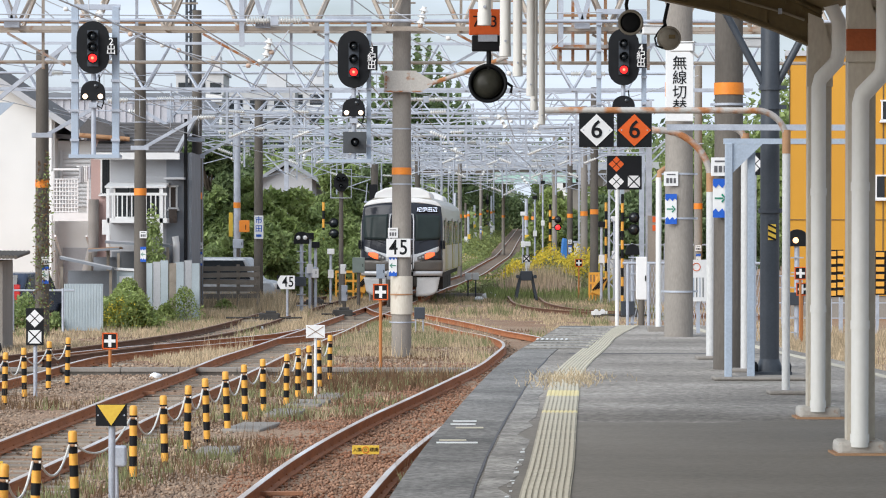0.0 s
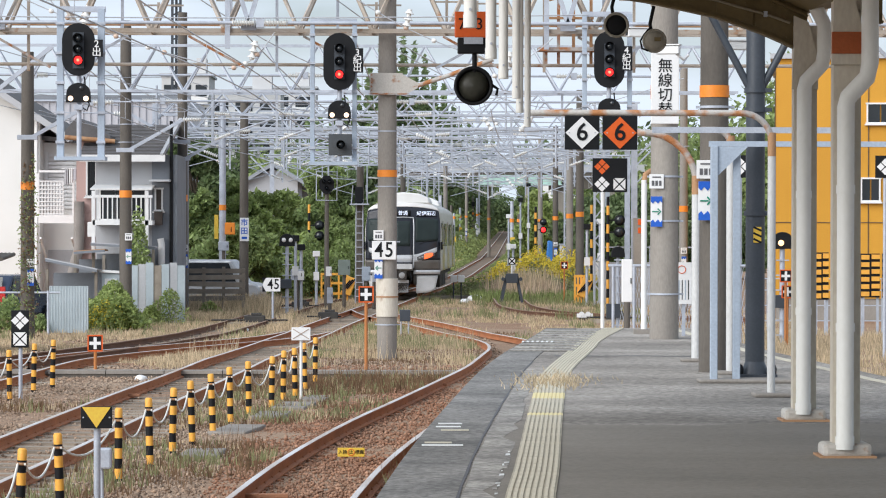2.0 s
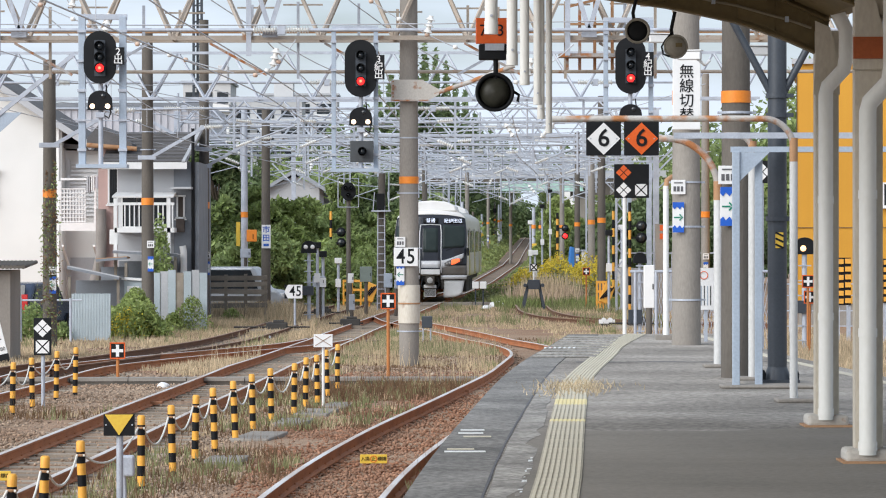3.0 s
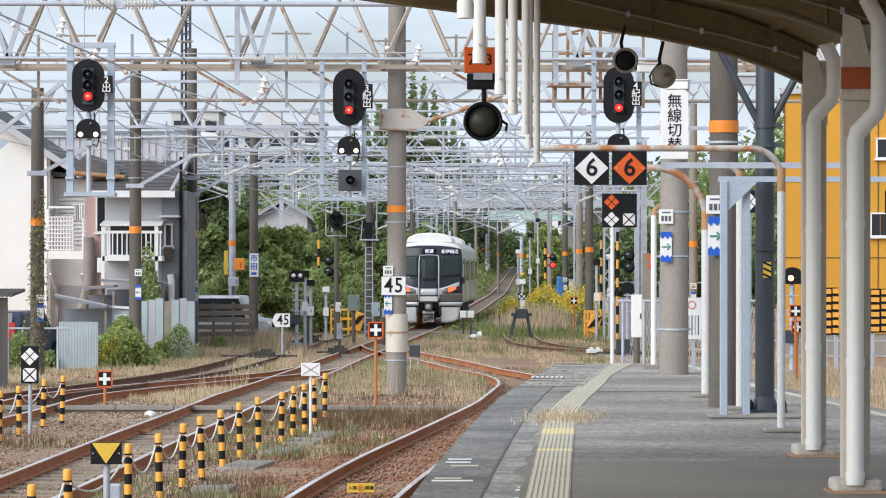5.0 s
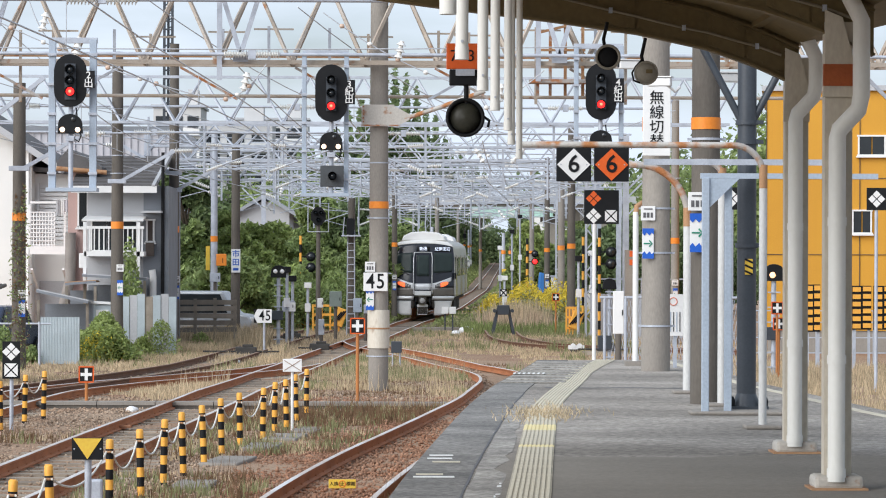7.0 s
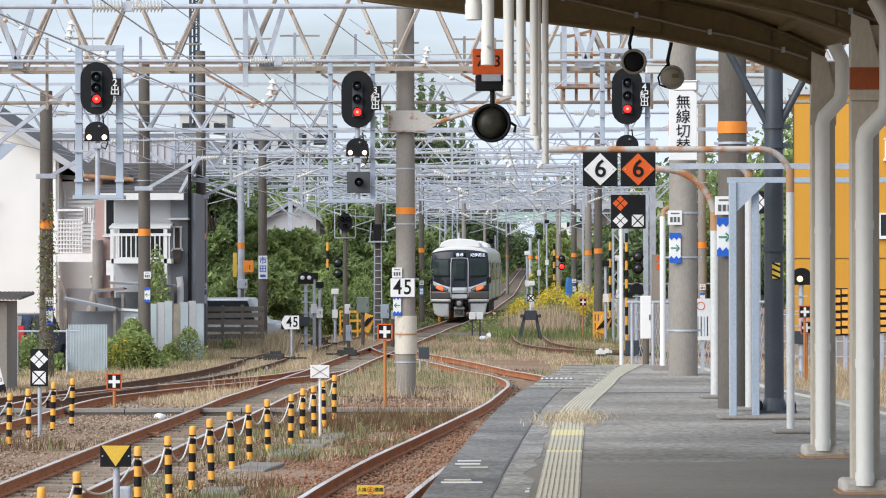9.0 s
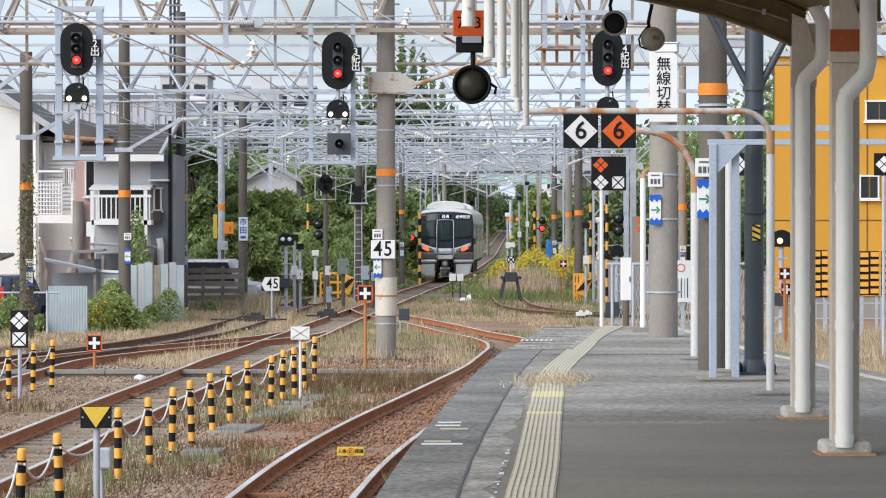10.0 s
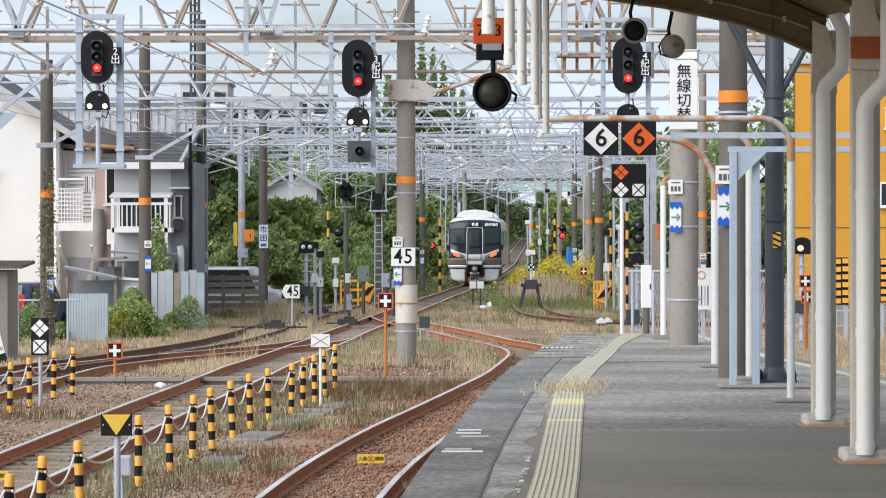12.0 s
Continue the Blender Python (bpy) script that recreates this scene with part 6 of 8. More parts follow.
for s in (-1, 1):
    part("leg", Mesh().beam((s * .4, 0, .0), (s * .2, .1, 1.0), .1, .1).beam((s * .4, 1.0, .0), (s * .2, .1, 1.0), .09, .09), M_NAVY, bf)
    part("striker", Mesh().cyl((s * .33, -.12, .92), (s * .33, .1, .92), .07), M_NAVY, bf)
part("buffer_beam", Mesh().box((0, 0, .95), (.46, .2, .36)), M_NAVY, bf, bevel=.02)
part("marker_post", Mesh().cyl((0, 0, 1.1), (0, 0, 1.6), .03), M_WHITE, bf)
mk = part("marker", Mesh().box((0, -.04, 1.6), (.27, .02, .27)), M_BLACK, bf)
crossed_square(mk, M_PLATE, 0, 1.6, .11, .3, -.06, -.051)

# point machines: low dark boxes with rods
for u, v, w in ((525, 560, 1.9), (607, 530, 1.3), (1165, 553, 1.3), (655, 552, .9)):
    y = 5300 * 2.95 / (v - 378)
    t = thing("point_machine", on_ground((u - 784) / 5300 * y, y), "dark oily point machine with rods on sleepers", "point machine", "point machines")
    part("case", Mesh().box((.1, 0, .2), (.6, .4, .2)), M_MACHINE, t, bevel=.03)
    part("lid", Mesh().box((.15, 0, .33), (.3, .3, .08)), M_MACHINE, t, bevel=.02)
    part("timber", Mesh().box((0, -.2, .05), (w, .2, .12)).box((0, .25, .05), (w, .2, .12)), M_SLEEPER, t)
    part("rod", Mesh().cyl((-w * .6, 0, .17), (w * .55, 0, .17), .025), M_MACHINE, t)
t = thing("relay_box", on_ground(0.191, 78), "dark grey box on a short stand beside the track", "relay box")
part("case", Mesh().box((0, 0, .52), (.28, .2, .3)), M_NAVY, t, bevel=.015)
part("stand", Mesh().cyl((-.1, 0, 0), (-.1, 0, .4), .02).cyl((.09, 0, 0), (.09, 0, .4), .02), M_GALV, t)
t = thing("relay_box", on_ground(2.36, 118), "small white relay boxes on a stand beside the track", "relay box")
for x in (-.16, .14):
    part("case", Mesh().box((x, 0, .85), (.26, .2, .28)), M_PLATE, t, bevel=.02)
    part("stand", Mesh().cyl((x, 0, 0), (x, 0, .75), .03), M_NAVY, t)
# white stones and rags
def lump(name, at, r, label, cat, mat, seed):
    m = Mesh().lathe((0, 0, 0), [(r * .9, 0), (r, r * .25), (r * .8, r * .6), (r * .4, r * .8), (.001, r * .85)], 12)
    m.v = [(x * (1 + .3 * noise.noise((x * 9 + seed, y * 9, z * 9))), y * (1 + .3 * noise.noise((x * 9, y * 9 + seed, z * 9))), z * (1 + .25 * noise.noise((x * 7, y * 7, seed)))) for x, y, z in m.v]
    return solid(name, m, mat, label, cat, at=at)


lump("white_stone", on_ground(-4.33, 50.6), .11, "rounded white painted stone in the dry grass", "stone", M_PLATE, 1)
lump("white_sheet", on_ground(2.977, 116), .3, "crumpled white sheet beside the track", "sheet", M_PLATE, 2)
lump("white_sheet", on_ground(2.516, 113), .2, "crumpled white sheet beside the track", "sheet", M_PLATE, 5)
lump("white_stone", on_ground(-4.106, 80), .16, "rounded white painted stone in the dry grass", "stone", M_PLATE, 3)
t = thing("point_indicator", on_ground(5.763, 92), "low white twin point indicator lamps", "lamp")
part("lamp", Mesh().cyl((-.1, 0, .2), (-.1, .2, .2), .07).cyl((.1, 0, .2), (.1, .2, .2), .07).box((0, .1, .15), (.5, .16, .12)), M_PLATE, t)
part("foot", Mesh().box((0, .1, .04), (.4, .2, .1)), M_MACHINE, t)

# concrete hut at the edge of the yard
hut = thing("concrete_hut", on_ground(-9.105, 63.6), "small grey concrete hut with a corrugated roof", "hut")
part("wall", Mesh().box((0, 0, .95), (1.06, 1.6, 1.95)), M_CONC, hut, "stained concrete wall", bevel=.01)
rf = Mesh()
for i in range(22):
    rf.cyl((-.95 + i * .085, -1.1, 2.0 + .0), (-.95 + i * .085, 1.0, 2.08), .045, None, 8)
part("roof", rf, M_CONC_DARK, hut, "grey corrugated roof")


# dwarf signals and posts about the crossing
def dwarf(x, y, h, label, lamps=(), k=1.0):
    t = thing("dwarf_signal", on_ground(x, y), label, "railway signal", "dwarf signals")
    part("mast", Mesh().cyl((0, .05, 0), (0, .05, h), .06 * k, None, 10), M_GALV, t)
    for i in range(int(h / .35)):
        part("rung", Mesh().box((0, -.02, .25 + i * .35), (.3 * k, .03, .03)), M_GALV, t)
    dome = [(.24 * k * math.cos(math.pi * i / 8), h + .2 * k * math.sin(math.pi * i / 8)) for i in range(9)] + [(-.26 * k, h - .2 * k), (.26 * k, h - .2 * k)]
    s = part("head", Mesh().prism(dome, -.06, .06), M_BLACK, t, "black domed head", bevel=.01)
    for x_, z_, m_ in lamps:
        part("lens", Mesh().lathe((x_, -.06, h + z_), [(.001, -.02), (.06, -.01), (.07, 0), (.07, .01)], 14, 'y'), m_, s)
    part("box", Mesh().box((-.1, 0, h * .42), (.5 * k, .16, .3)), M_NAVY, t, bevel=.01)


M_AMBER = glow("amber_lamp", (1.0, .55, .25), 2.5)
dwarf(4.709, 64, 1.896 - zg(64) - BED, "black domed signal seen from behind on a ladder mast", k=.58)
dwarf(9.007, 70, 2.117 - zg(70) - BED, "black domed signal with one amber lamp lit", ((-.04, -.06, M_AMBER),))
dwarf(-3.587, 97, 1.951 - zg(97) - BED, "small black signal on a grey ladder mast", ((-.1, 0, M_PLATE), (.12, .0, M_PLATE)))


def high_signal(x, y, zc, label):
    t = thing("colour_light_signal", on_ground(x, y), label, "railway signal", "colour light signals")
    part("mast", Mesh().cyl((0, .1, 0), (0, .1, zc), .09, .07, 12), M_CONC_DARK, t)
    hex_ = [(.28 * math.cos(a), zc + .34 * math.sin(a)) for a in [math.pi / 4 * i + .39 for i in range(8)]]
    part("backboard", Mesh().prism(hex_, -.05, .05), M_BLACK, t)
    part("guard", Mesh().tube([(-.36, 0, zc - .55), (-.36, 0, zc + .45), (.36, 0, zc + .45), (.36, 0, zc - .55), (-.36, 0, zc - .55)], .02, 6), M_GALV, t)
    for x_, z_ in ((-.1, .12), (.1, .12), (0, -.12)):
        hood(t, x_, zc + z_, .06, M_DARKLENS)
    return t


high_signal(-2.496, 105, 3.847 - zg(105) - BED, "dark signal head on a concrete mast")
# ladder tower with a cage
lt = thing("ladder_tower", on_ground(-1.424, 111), "grey ladder tower with a caged signal at its top", "tower")
zt = 3.4 - zg(111) - BED
part("mast", Mesh().cyl((.02, .22, 0), (.02, .22, zt + 1.2), .15, .13, 12), M_CONC_DARK, lt, "weathered concrete mast")
for s in (-.15, .15):
    part("stile", Mesh().cyl((s, 0, 0), (s * .8, 0, zt), .022, None, 8), M_GALV, lt)
for i in range(14):
    part("rung", Mesh().box((0, 0, .3 + i * zt / 15), (.28, .025, .03)), M_GALV, lt)
for x0 in (-.3, .3):
    part("cage_post", Mesh().cyl((x0, -.2, zt - .2), (x0 * .8, -.2, zt + .5), .02, None, 6), M_GALV, lt)
part("cage_floor", Mesh().box((0, -.1, zt - .2), (.72, .5, .05)), M_GALV, lt)
part("signal_head", Mesh().box((-.02, 0, zt + .15), (.3, .2, .6)), M_BLACK, lt, bevel=.03)


def crossing_pole(x, y, h, label, lit=True, side=1):
    """A striped crossing post with its lamps."""
    t = thing("crossing_signal", on_ground(x, y), label, "crossing signal", "crossing signals")
    n = int(h / .32)
    for i in range(n):
        part("stripe", Mesh().cyl((0, 0, i * h / n), (0, 0, (i + 1) * h / n), .075 if lit else .055, None, 10), M_BLACK if i % 2 else M_YELLOW, t)
    for z, m_ in ((h - .85, M_DARKLENS), (h - 1.28, M_REDLAMP)):
        lm = part("lamp", Mesh().lathe((side * .42, -.12, z), [(.2, .1), (.2, .06), (.15, .05), (.15, 0), (.001, .01)], 14, 'y'), M_BLACK, t, "black lamp hood")
        part("lens", Mesh().lathe((side * .42, -.12, z), [(.001, -.03), (.11, -.02), (.13, 0), (.13, .04)], 14, 'y'), m_ if lit else M_DARKLENS, lm)
        part("lamp_arm", Mesh().beam((0, 0, z), (side * .42, 0, z), .05, .05), M_BLACK, t)
    return t


crossing_pole(7.596, 165, 3.434 - zg(165) - BED, "yellow and black crossing signal with a red lamp lit")
crossing_pole(7.58, 108, 3.478 - zg(108) - BED, "orange and black crossing signal post", False)
crossing_pole(7.766, 120, 3.247 - zg(120) - BED, "yellow and black striped crossing post", False)
crossing_pole(-3.614, 122, 3.259 - zg(122) - BED, "yellow and black striped crossing post", False)
crossing_pole(1.15, 150, 3.009 - zg(150) - BED, "yellow and black crossing signal with a red lamp lit", True, -1)


def yellow_gate(x, y, w, label):
    t = thing("crossing_barrier", on_ground(x, y), label, "barrier", "crossing barriers")
    for i in range(4):
        part("upright", Mesh().box((-w / 2 + i * w / 3, 0, .55), (.07, .07, 1.1)), M_YELLOW, t)
    for z in (.3, .7, 1.05):
        part("bar", Mesh().box((0, 0, z), (w, .06, .09)), M_YELLOW, t)
    part("drive_case", Mesh().box((w * .55, 0, .6), (.4, .4, .7), (0, 20, 0)), M_YELLOW, t, bevel=.03)
    for i in range(3):
        part("stripe", Mesh().box((w * .55 - .1 + .1 * i, -.22, .62 + .03 * i), (.05, .02, .5), (0, 40, 0)), M_BLACK, t)


yellow_gate(-3.54, 118, 1.4, "yellow steel crossing barrier beside the road")
yellow_gate(-2.451, 116, 1.0, "yellow steel crossing barrier beside the road")
yellow_gate(6.804, 112, .35, "yellow barrier machine with black stripes")

for u, v0, v1, d, w, lab, mt in ((689, 443, 470, 103, .42, "grey-green control cabinet on a post", M_CAB), (728, 455, 480, 105, .3, "pale relay cabinet on a post", M_BLUEGREY), (606, 460, 479, 99, .42, "pale grey relay cabinet on a post", M_GALV), (662, 455, 472, 104, .2, "pale meter box on a post", M_PLATE), (742, 466, 482, 104, .12, "small grey lamp unit on a post", M_GALV), (476, 411, 427, 105, .36, "grey meter cabinet on a line post", M_GALV), (664, 492, 520, 101, .2, "grey cable box near the crossing", M_GALV), (1190, 441, 517, 56, .2, "tall white equipment cabinet", M_PLATE)):
    x = (u - 784) / 5300 * d
    zz0, zz1 = 2.5 - (v1 - 378) / 5300 * d, 2.5 - (v0 - 378) / 5300 * d
    t = thing("control_cabinet", on_ground(x, d), lab, "cabinet", "control cabinets")
    g = zg(d) + BED
    part("case", Mesh().box((0, 0, (zz0 + zz1) / 2 - g), (w, w * .6, zz1 - zz0)), mt, t, bevel=.015)
    part("door_handle", Mesh().box((w * .35, -w * .3 - .01, (zz0 + zz1) / 2 - g), (.02, .02, .1)), M_BLACK, t)
    if zz0 - g > .2:
        part("post", Mesh().cyl((0, 0, 0), (0, 0, zz0 - g), .06, None, 10), M_CONC_DARK, t)
for u, d, h in ((603, 98, 2.6), (613, 99, 2.3), (640, 108, 2.0), (1001, 160, 4.5), (1015, 175, 5.5), (980, 150, 3.6), (988, 128, 2.2), (1119, 108, 3.0), (1142, 112, 3.2)):
    t = thing("thin_post", on_ground((u - 784) / 5300 * d, d), "thin grey trackside post with a small box", "post", "thin posts")
    part("pipe", Mesh().cyl((0, 0, 0), (0, 0, h), .05, None, 8), M_GALV, t)
    part("box", Mesh().box((.0, -.08, h * .55), (.2, .12, .3)), M_PLATE, t)
    part("head", Mesh().box((.0, -.05, h - .1), (.26, .16, .2)), M_BLACK if u % 2 else M_PLATE, t, bevel=.02)

# sunken concrete slabs along the striped posts, and old boards on the ballast
for i, (x, y, w, l, a) in enumerate(((-1.497, 43.1, .5, 1.3, 6), (-1.734, 41, .45, 1.2, 4), (-2.043, 38.1, .5, 1.4, 8), (-2.222, 34.2, .45, 1.0, 3), (-1.221, 44.9, .4, 1.0, 5))):
    solid("concrete_slab", Mesh().box((0, 0, 0), (w, l, .07)), M_CONC, "sunken grey concrete slab in the ballast", "slab", "sunken slabs", at=(x, y, zg(y) + BED + .02), bevel=.02, rz=-a)
M_BOARD = paint("red_brown_board", (.42, .2, .11), (.3, .15, .09), 3, .85, fine=40, bump=.3)
for x, y, w, a in ((-1.251, 28.55, .42, 4), (-4.13, 45.2, .5, -3), (0.62, 48.3, .35, 6)):
    solid("old_board", Mesh().box((0, 0, 0), (w, .07, .04)), M_BOARD, "weathered red-brown board lying by the rails", "board", "old boards", at=(x, y, zg(y) + BED + .06), bevel=.006, rz=a)
# ---- houses and far buildings ----
M_STUCCO = paint("white_stucco", (0.78, 0.78, 0.76), (0.7, 0.7, 0.68), 0.6, 0.85, fine=60, bump=0.08, fine_amt=.1)
M_PINK = paint("pink_mortar", (0.5, 0.34, 0.31), (0.42, 0.3, 0.28), 1.2, 0.9, fine=40, bump=0.12)
M_GREYWALL = paint("grey_siding", (0.46, 0.47, 0.49), (0.4, 0.41, 0.43), 0.8, 0.8, fine=40, bump=0.05)
M_SLATE = paint("dark_tile", (0.075, 0.072, 0.075), (0.12, 0.115, 0.115), 2, 0.7, fine=18, bump=0.3, vary=.2)
M_CHAR = paint("charcoal_siding", (0.23, 0.25, 0.28), (0.17, 0.185, 0.21), 1.5, 0.7, fine=40, bump=0.05)
M_LILAC = paint("pale_metal_cladding", (0.5, 0.5, 0.54), (0.45, 0.45, 0.49), 0.6, 0.6, fine=30, bump=0.05)
M_OCHRE = paint("ochre_cladding", (0.6, 0.3, 0.03), (0.54, 0.26, 0.026), 0.5, 0.65, fine=30, bump=0.04, fine_amt=.08)
M_BROWNLOUVRE = paint("brown_louvre", (0.09, 0.07, 0.06), None, 3, 0.7)
M_CORR = paint("corrugated_blue_grey", (0.45, 0.52, 0.56), (0.36, 0.42, 0.45), 1.5, 0.6, bump=0.05, rust=.15)
M_OLDWOOD = paint("grey_old_wood", (0.33, 0.29, 0.24), (0.2, 0.17, 0.14), 3, 0.9, bump=0.2, vary=.2)
M_TERRA = paint("brick_red_roof", (0.26, 0.13, 0.1), (0.2, 0.11, 0.09), 2, 0.8, bump=0.2)
M_FARTILE = paint("blue_grey_tile", (0.3, 0.32, 0.35), (0.24, 0.26, 0.29), 1.5, 0.6, fine=10, bump=0.2)
M_MINT = paint("mint_green_girder", (0.42, 0.62, 0.55), (0.36, 0.54, 0.48), 1, 0.6)
M_APART = paint("far_apartment_wall", (0.58, 0.58, 0.58), (0.5, 0.5, 0.5), .3, .8, bump=0)


def window(parent, x, z, w, h, y, panes=2, frame=None, glassm=None):
    """A window: frame, sill and panes set in it."""
    f = part("window", Mesh().box((x, y, z + h / 2), (w + .1, .08, .05)).box((x, y, z - h / 2), (w + .1, .08, .05)).box((x - w / 2, y, z), (.05, .08, h)).box((x + w / 2, y, z), (.05, .08, h)), frame or M_PLATE, parent, "pale window frame")
    for i in range(panes):
        part("pane", Mesh().box((x - w / 2 + w * (i + .5) / panes, y + .01, z), (w / panes - .04, .02, h - .04)), glassm or M_DARKLENS, f)
    part("sill", Mesh().box((x, y - .05, z - h / 2 - .05), (w + .16, .12, .04)), frame or M_PLATE, f)
    return f


def white_house():
    d = 97.0
    x1, x0 = -11.567, -20.388
    xr = -16.179
    t = thing("house", (0, d, zg(d) + BED), "white stuccoed house with a grey gabled roof", "house", "houses by the line")
    zr, ze = 8.772 - zg(d) - BED, 5.756 - zg(d) - BED
    part("wall", Mesh().prism([(x0, 0), (x1, 0), (x1, ze), (xr, zr), (x0, ze)], 0, 8), M_STUCCO, t, "white stucco wall")
    k = (zr - ze) / (x1 - xr)
    for s, xe in ((1, x1 + .95), (-1, x0 - .6)):
        rf = Mesh().prism([(xr, zr + .05), (xe, zr + .05 - k * abs(xe - xr)), (xe, zr + .22 - k * abs(xe - xr)), (xr, zr + .24)], -.5, 8.4)
        r = part("roof", rf, M_SLATE, t, "grey roof slope")
        part("verge_board", Mesh().beam((xr, -.53, zr + .1), (xe, -.53, zr + .1 - k * abs(xe - xr)), .04, .2), M_GREYWALL, r)
        part("gutter", Mesh().cyl((xe, -.5, zr + .02 - k * abs(xe - xr)), (xe, 8.4, zr + .02 - k * abs(xe - xr)), .06), M_GREYWALL, r)
    w = window(t, -14.092, 3.927 - zg(d) - BED, .75, .95, -.06, 1, M_BROWNLOUVRE, M_BROWNLOUVRE)
    for i in range(9):
        part("slat", Mesh().box((-14.092, -.12, 3.927 - zg(d) - BED - .42 + .105 * i), (.7, .03, .06)), M_BROWNLOUVRE, w)
    part("window_hood", Mesh().box((-14.092, -.14, 4.439 - zg(d) - BED), (.95, .25, .05)), M_GALV, t)
    part("downpipe", Mesh().cyl((x1 - .1, -.08, .1), (x1 - .1, -.08, ze), .04), M_PLATE, t)
    # recessed wing behind the balcony, with shutters above and a door below
    zw = 5.1 - zg(d) - BED
    wing = part("wing", Mesh().box((-10.85, 3.2, zw / 2), (1.5, 4.6, zw)), M_STUCCO, t, "white stucco wing")
    part("wing_roof", Mesh().box((-10.8, 3.0, zw + .08), (1.8, 5.2, .14), (0, 5, 0)), M_SLATE, wing)
    for i in range(14):
        part("shutter_slat", Mesh().box((-10.95, .86, 3.0 - zg(d) - BED + .13 * i), (.9, .05, .09)), M_PLATE, wing)
    part("shutter_frame", Mesh().box((-11.45, .86, 3.85 - zg(d) - BED), (.08, .08, 1.9)).box((-10.45, .86, 3.85 - zg(d) - BED), (.08, .08, 1.9)), M_PLATE, wing)
    part("back_door", Mesh().box((-11.0, .86, 1.1), (.8, .06, 2.0)), M_GREYWALL, wing, "grey back door")
    part("air_conditioner", Mesh().box((-10.6, .5, .75), (.75, .3, .6)), M_PLATE, t, "white outdoor unit", bevel=.02)
    part("balcony_brace", Mesh().beam((-11.4, .8, 1.7), (-11.4, -1.3, 2.5), .06, .06).beam((-10.4, .8, 1.7), (-10.4, -1.3, 2.5), .06, .06), M_PLATE, t)
    b = part("balcony", Mesh().box((-10.886, -.75, 2.609 - zg(d) - BED), (1.12, 1.4, .26)).box((-10.886, -1.4, 4.13 - zg(d) - BED), (1.12, .07, .07)).box((-11.465, -1.4, 3.369 - zg(d) - BED), (.07, .07, 1.4)).box((-10.342, -1.4, 3.369 - zg(d) - BED), (.07, .07, 1.4)), M_PLATE, t, "white balcony")
    zb = 2.717 - zg(d) - BED
    for i in range(9):
        part("lattice_bar", Mesh().box((-11.429 + i * .095, -1.4, zb + .55), (.035, .03, 1.1)), M_PLATE, b)
        part("lattice_bar", Mesh().box((-11.429 + .38, -1.42, zb + .06 + i * .13), (.8, .02, .035)), M_PLATE, b)


white_house()


def laundry():
    t = thing("laundry", (0, 95.0, zg(95) + BED), "white and dark laundry hanging on a line", "laundry")
    z = 4.202 - zg(95) - BED
    part("line", Mesh().cyl((-10.647, 0, z), (-9.751, 0, z), .012), M_PLATE, t)
    for i, (u, w, h, m_) in enumerate(((199, .14, .5, M_GREYWALL), (206, .16, .45, M_PLATE), (216, .2, .38, M_LILAC), (226, .18, .36, M_PLATE), (234, .16, .4, M_PLATE))):
        g = Mesh()
        x = (u - 784) / 5300 * 95
        for k in range(5):
            g.box((x - w / 2 + w * (k + .5) / 5, .02 * (-1) ** k, z - h / 2 + .02 * (k % 2)), (w / 4.6, .03, h))
        part("garment", g, m_, t)


laundry()


def pink_house():
    d = 90.0
    t = thing("house", (0, d, zg(d) + BED), "narrow pink mortar house with a rusty gutter", "house", "houses by the line")
    zt = 5.046 - zg(d) - BED
    x0, x1 = -9.645, -8.949
    part("wall", Mesh().box(((x0 + x1) / 2, 3, zt / 2), (x1 - x0, 6, zt)), M_PINK, t, "pink mortar wall")
    part("roof", Mesh().prism([(x0 - .3, zt), (x1 + .35, zt - .1), (x1 + .35, zt + .05), ((x0 + x1) / 2 - .3, zt + .6), (x0 - .3, zt + .2)], -.4, 6.4), M_SLATE, t)
    part("gutter", Mesh().cyl((x0 - .3, -.42, zt), (x1 + .5, -.42, zt - .12), .07), M_RUST, t, "rusty gutter")
    part("corner_pipe", Mesh().cyl((x1 - .02, -.06, 0), (x1 - .02, -.06, zt), .05), M_TERRA, t)
    w = window(t, -9.187, 3.824 - zg(d) - BED, .28, 1.05, -.06, 1)
    for i in range(3):
        part("bar", Mesh().box((-9.255 + i * .07, -.11, 3.824 - zg(d) - BED), (.02, .02, 1.05)), M_BLACK, w)
    part("air_conditioner", Mesh().box((-9.119, -.25, 2.296 - zg(d) - BED), (.3, .35, .45)), M_PLATE, t, "white outdoor unit", bevel=.02)
    part("air_conditioner", Mesh().box((-8.728, -.25, 2.228 - zg(d) - BED), (.36, .35, .5)), M_PLATE, t, "white outdoor unit", bevel=.02)
    part("vent_pipe", Mesh().tube([(-9.832, -.2, 0), (-9.798, -.2, 1.2), (-9.543, -.2, 2.2), (-9.543, -.2, 3.6)], .16, 10), paint("brown_grey_tank", (.3, .27, .25), None, 2, .8), t, "brownish grey upright tank")


pink_house()


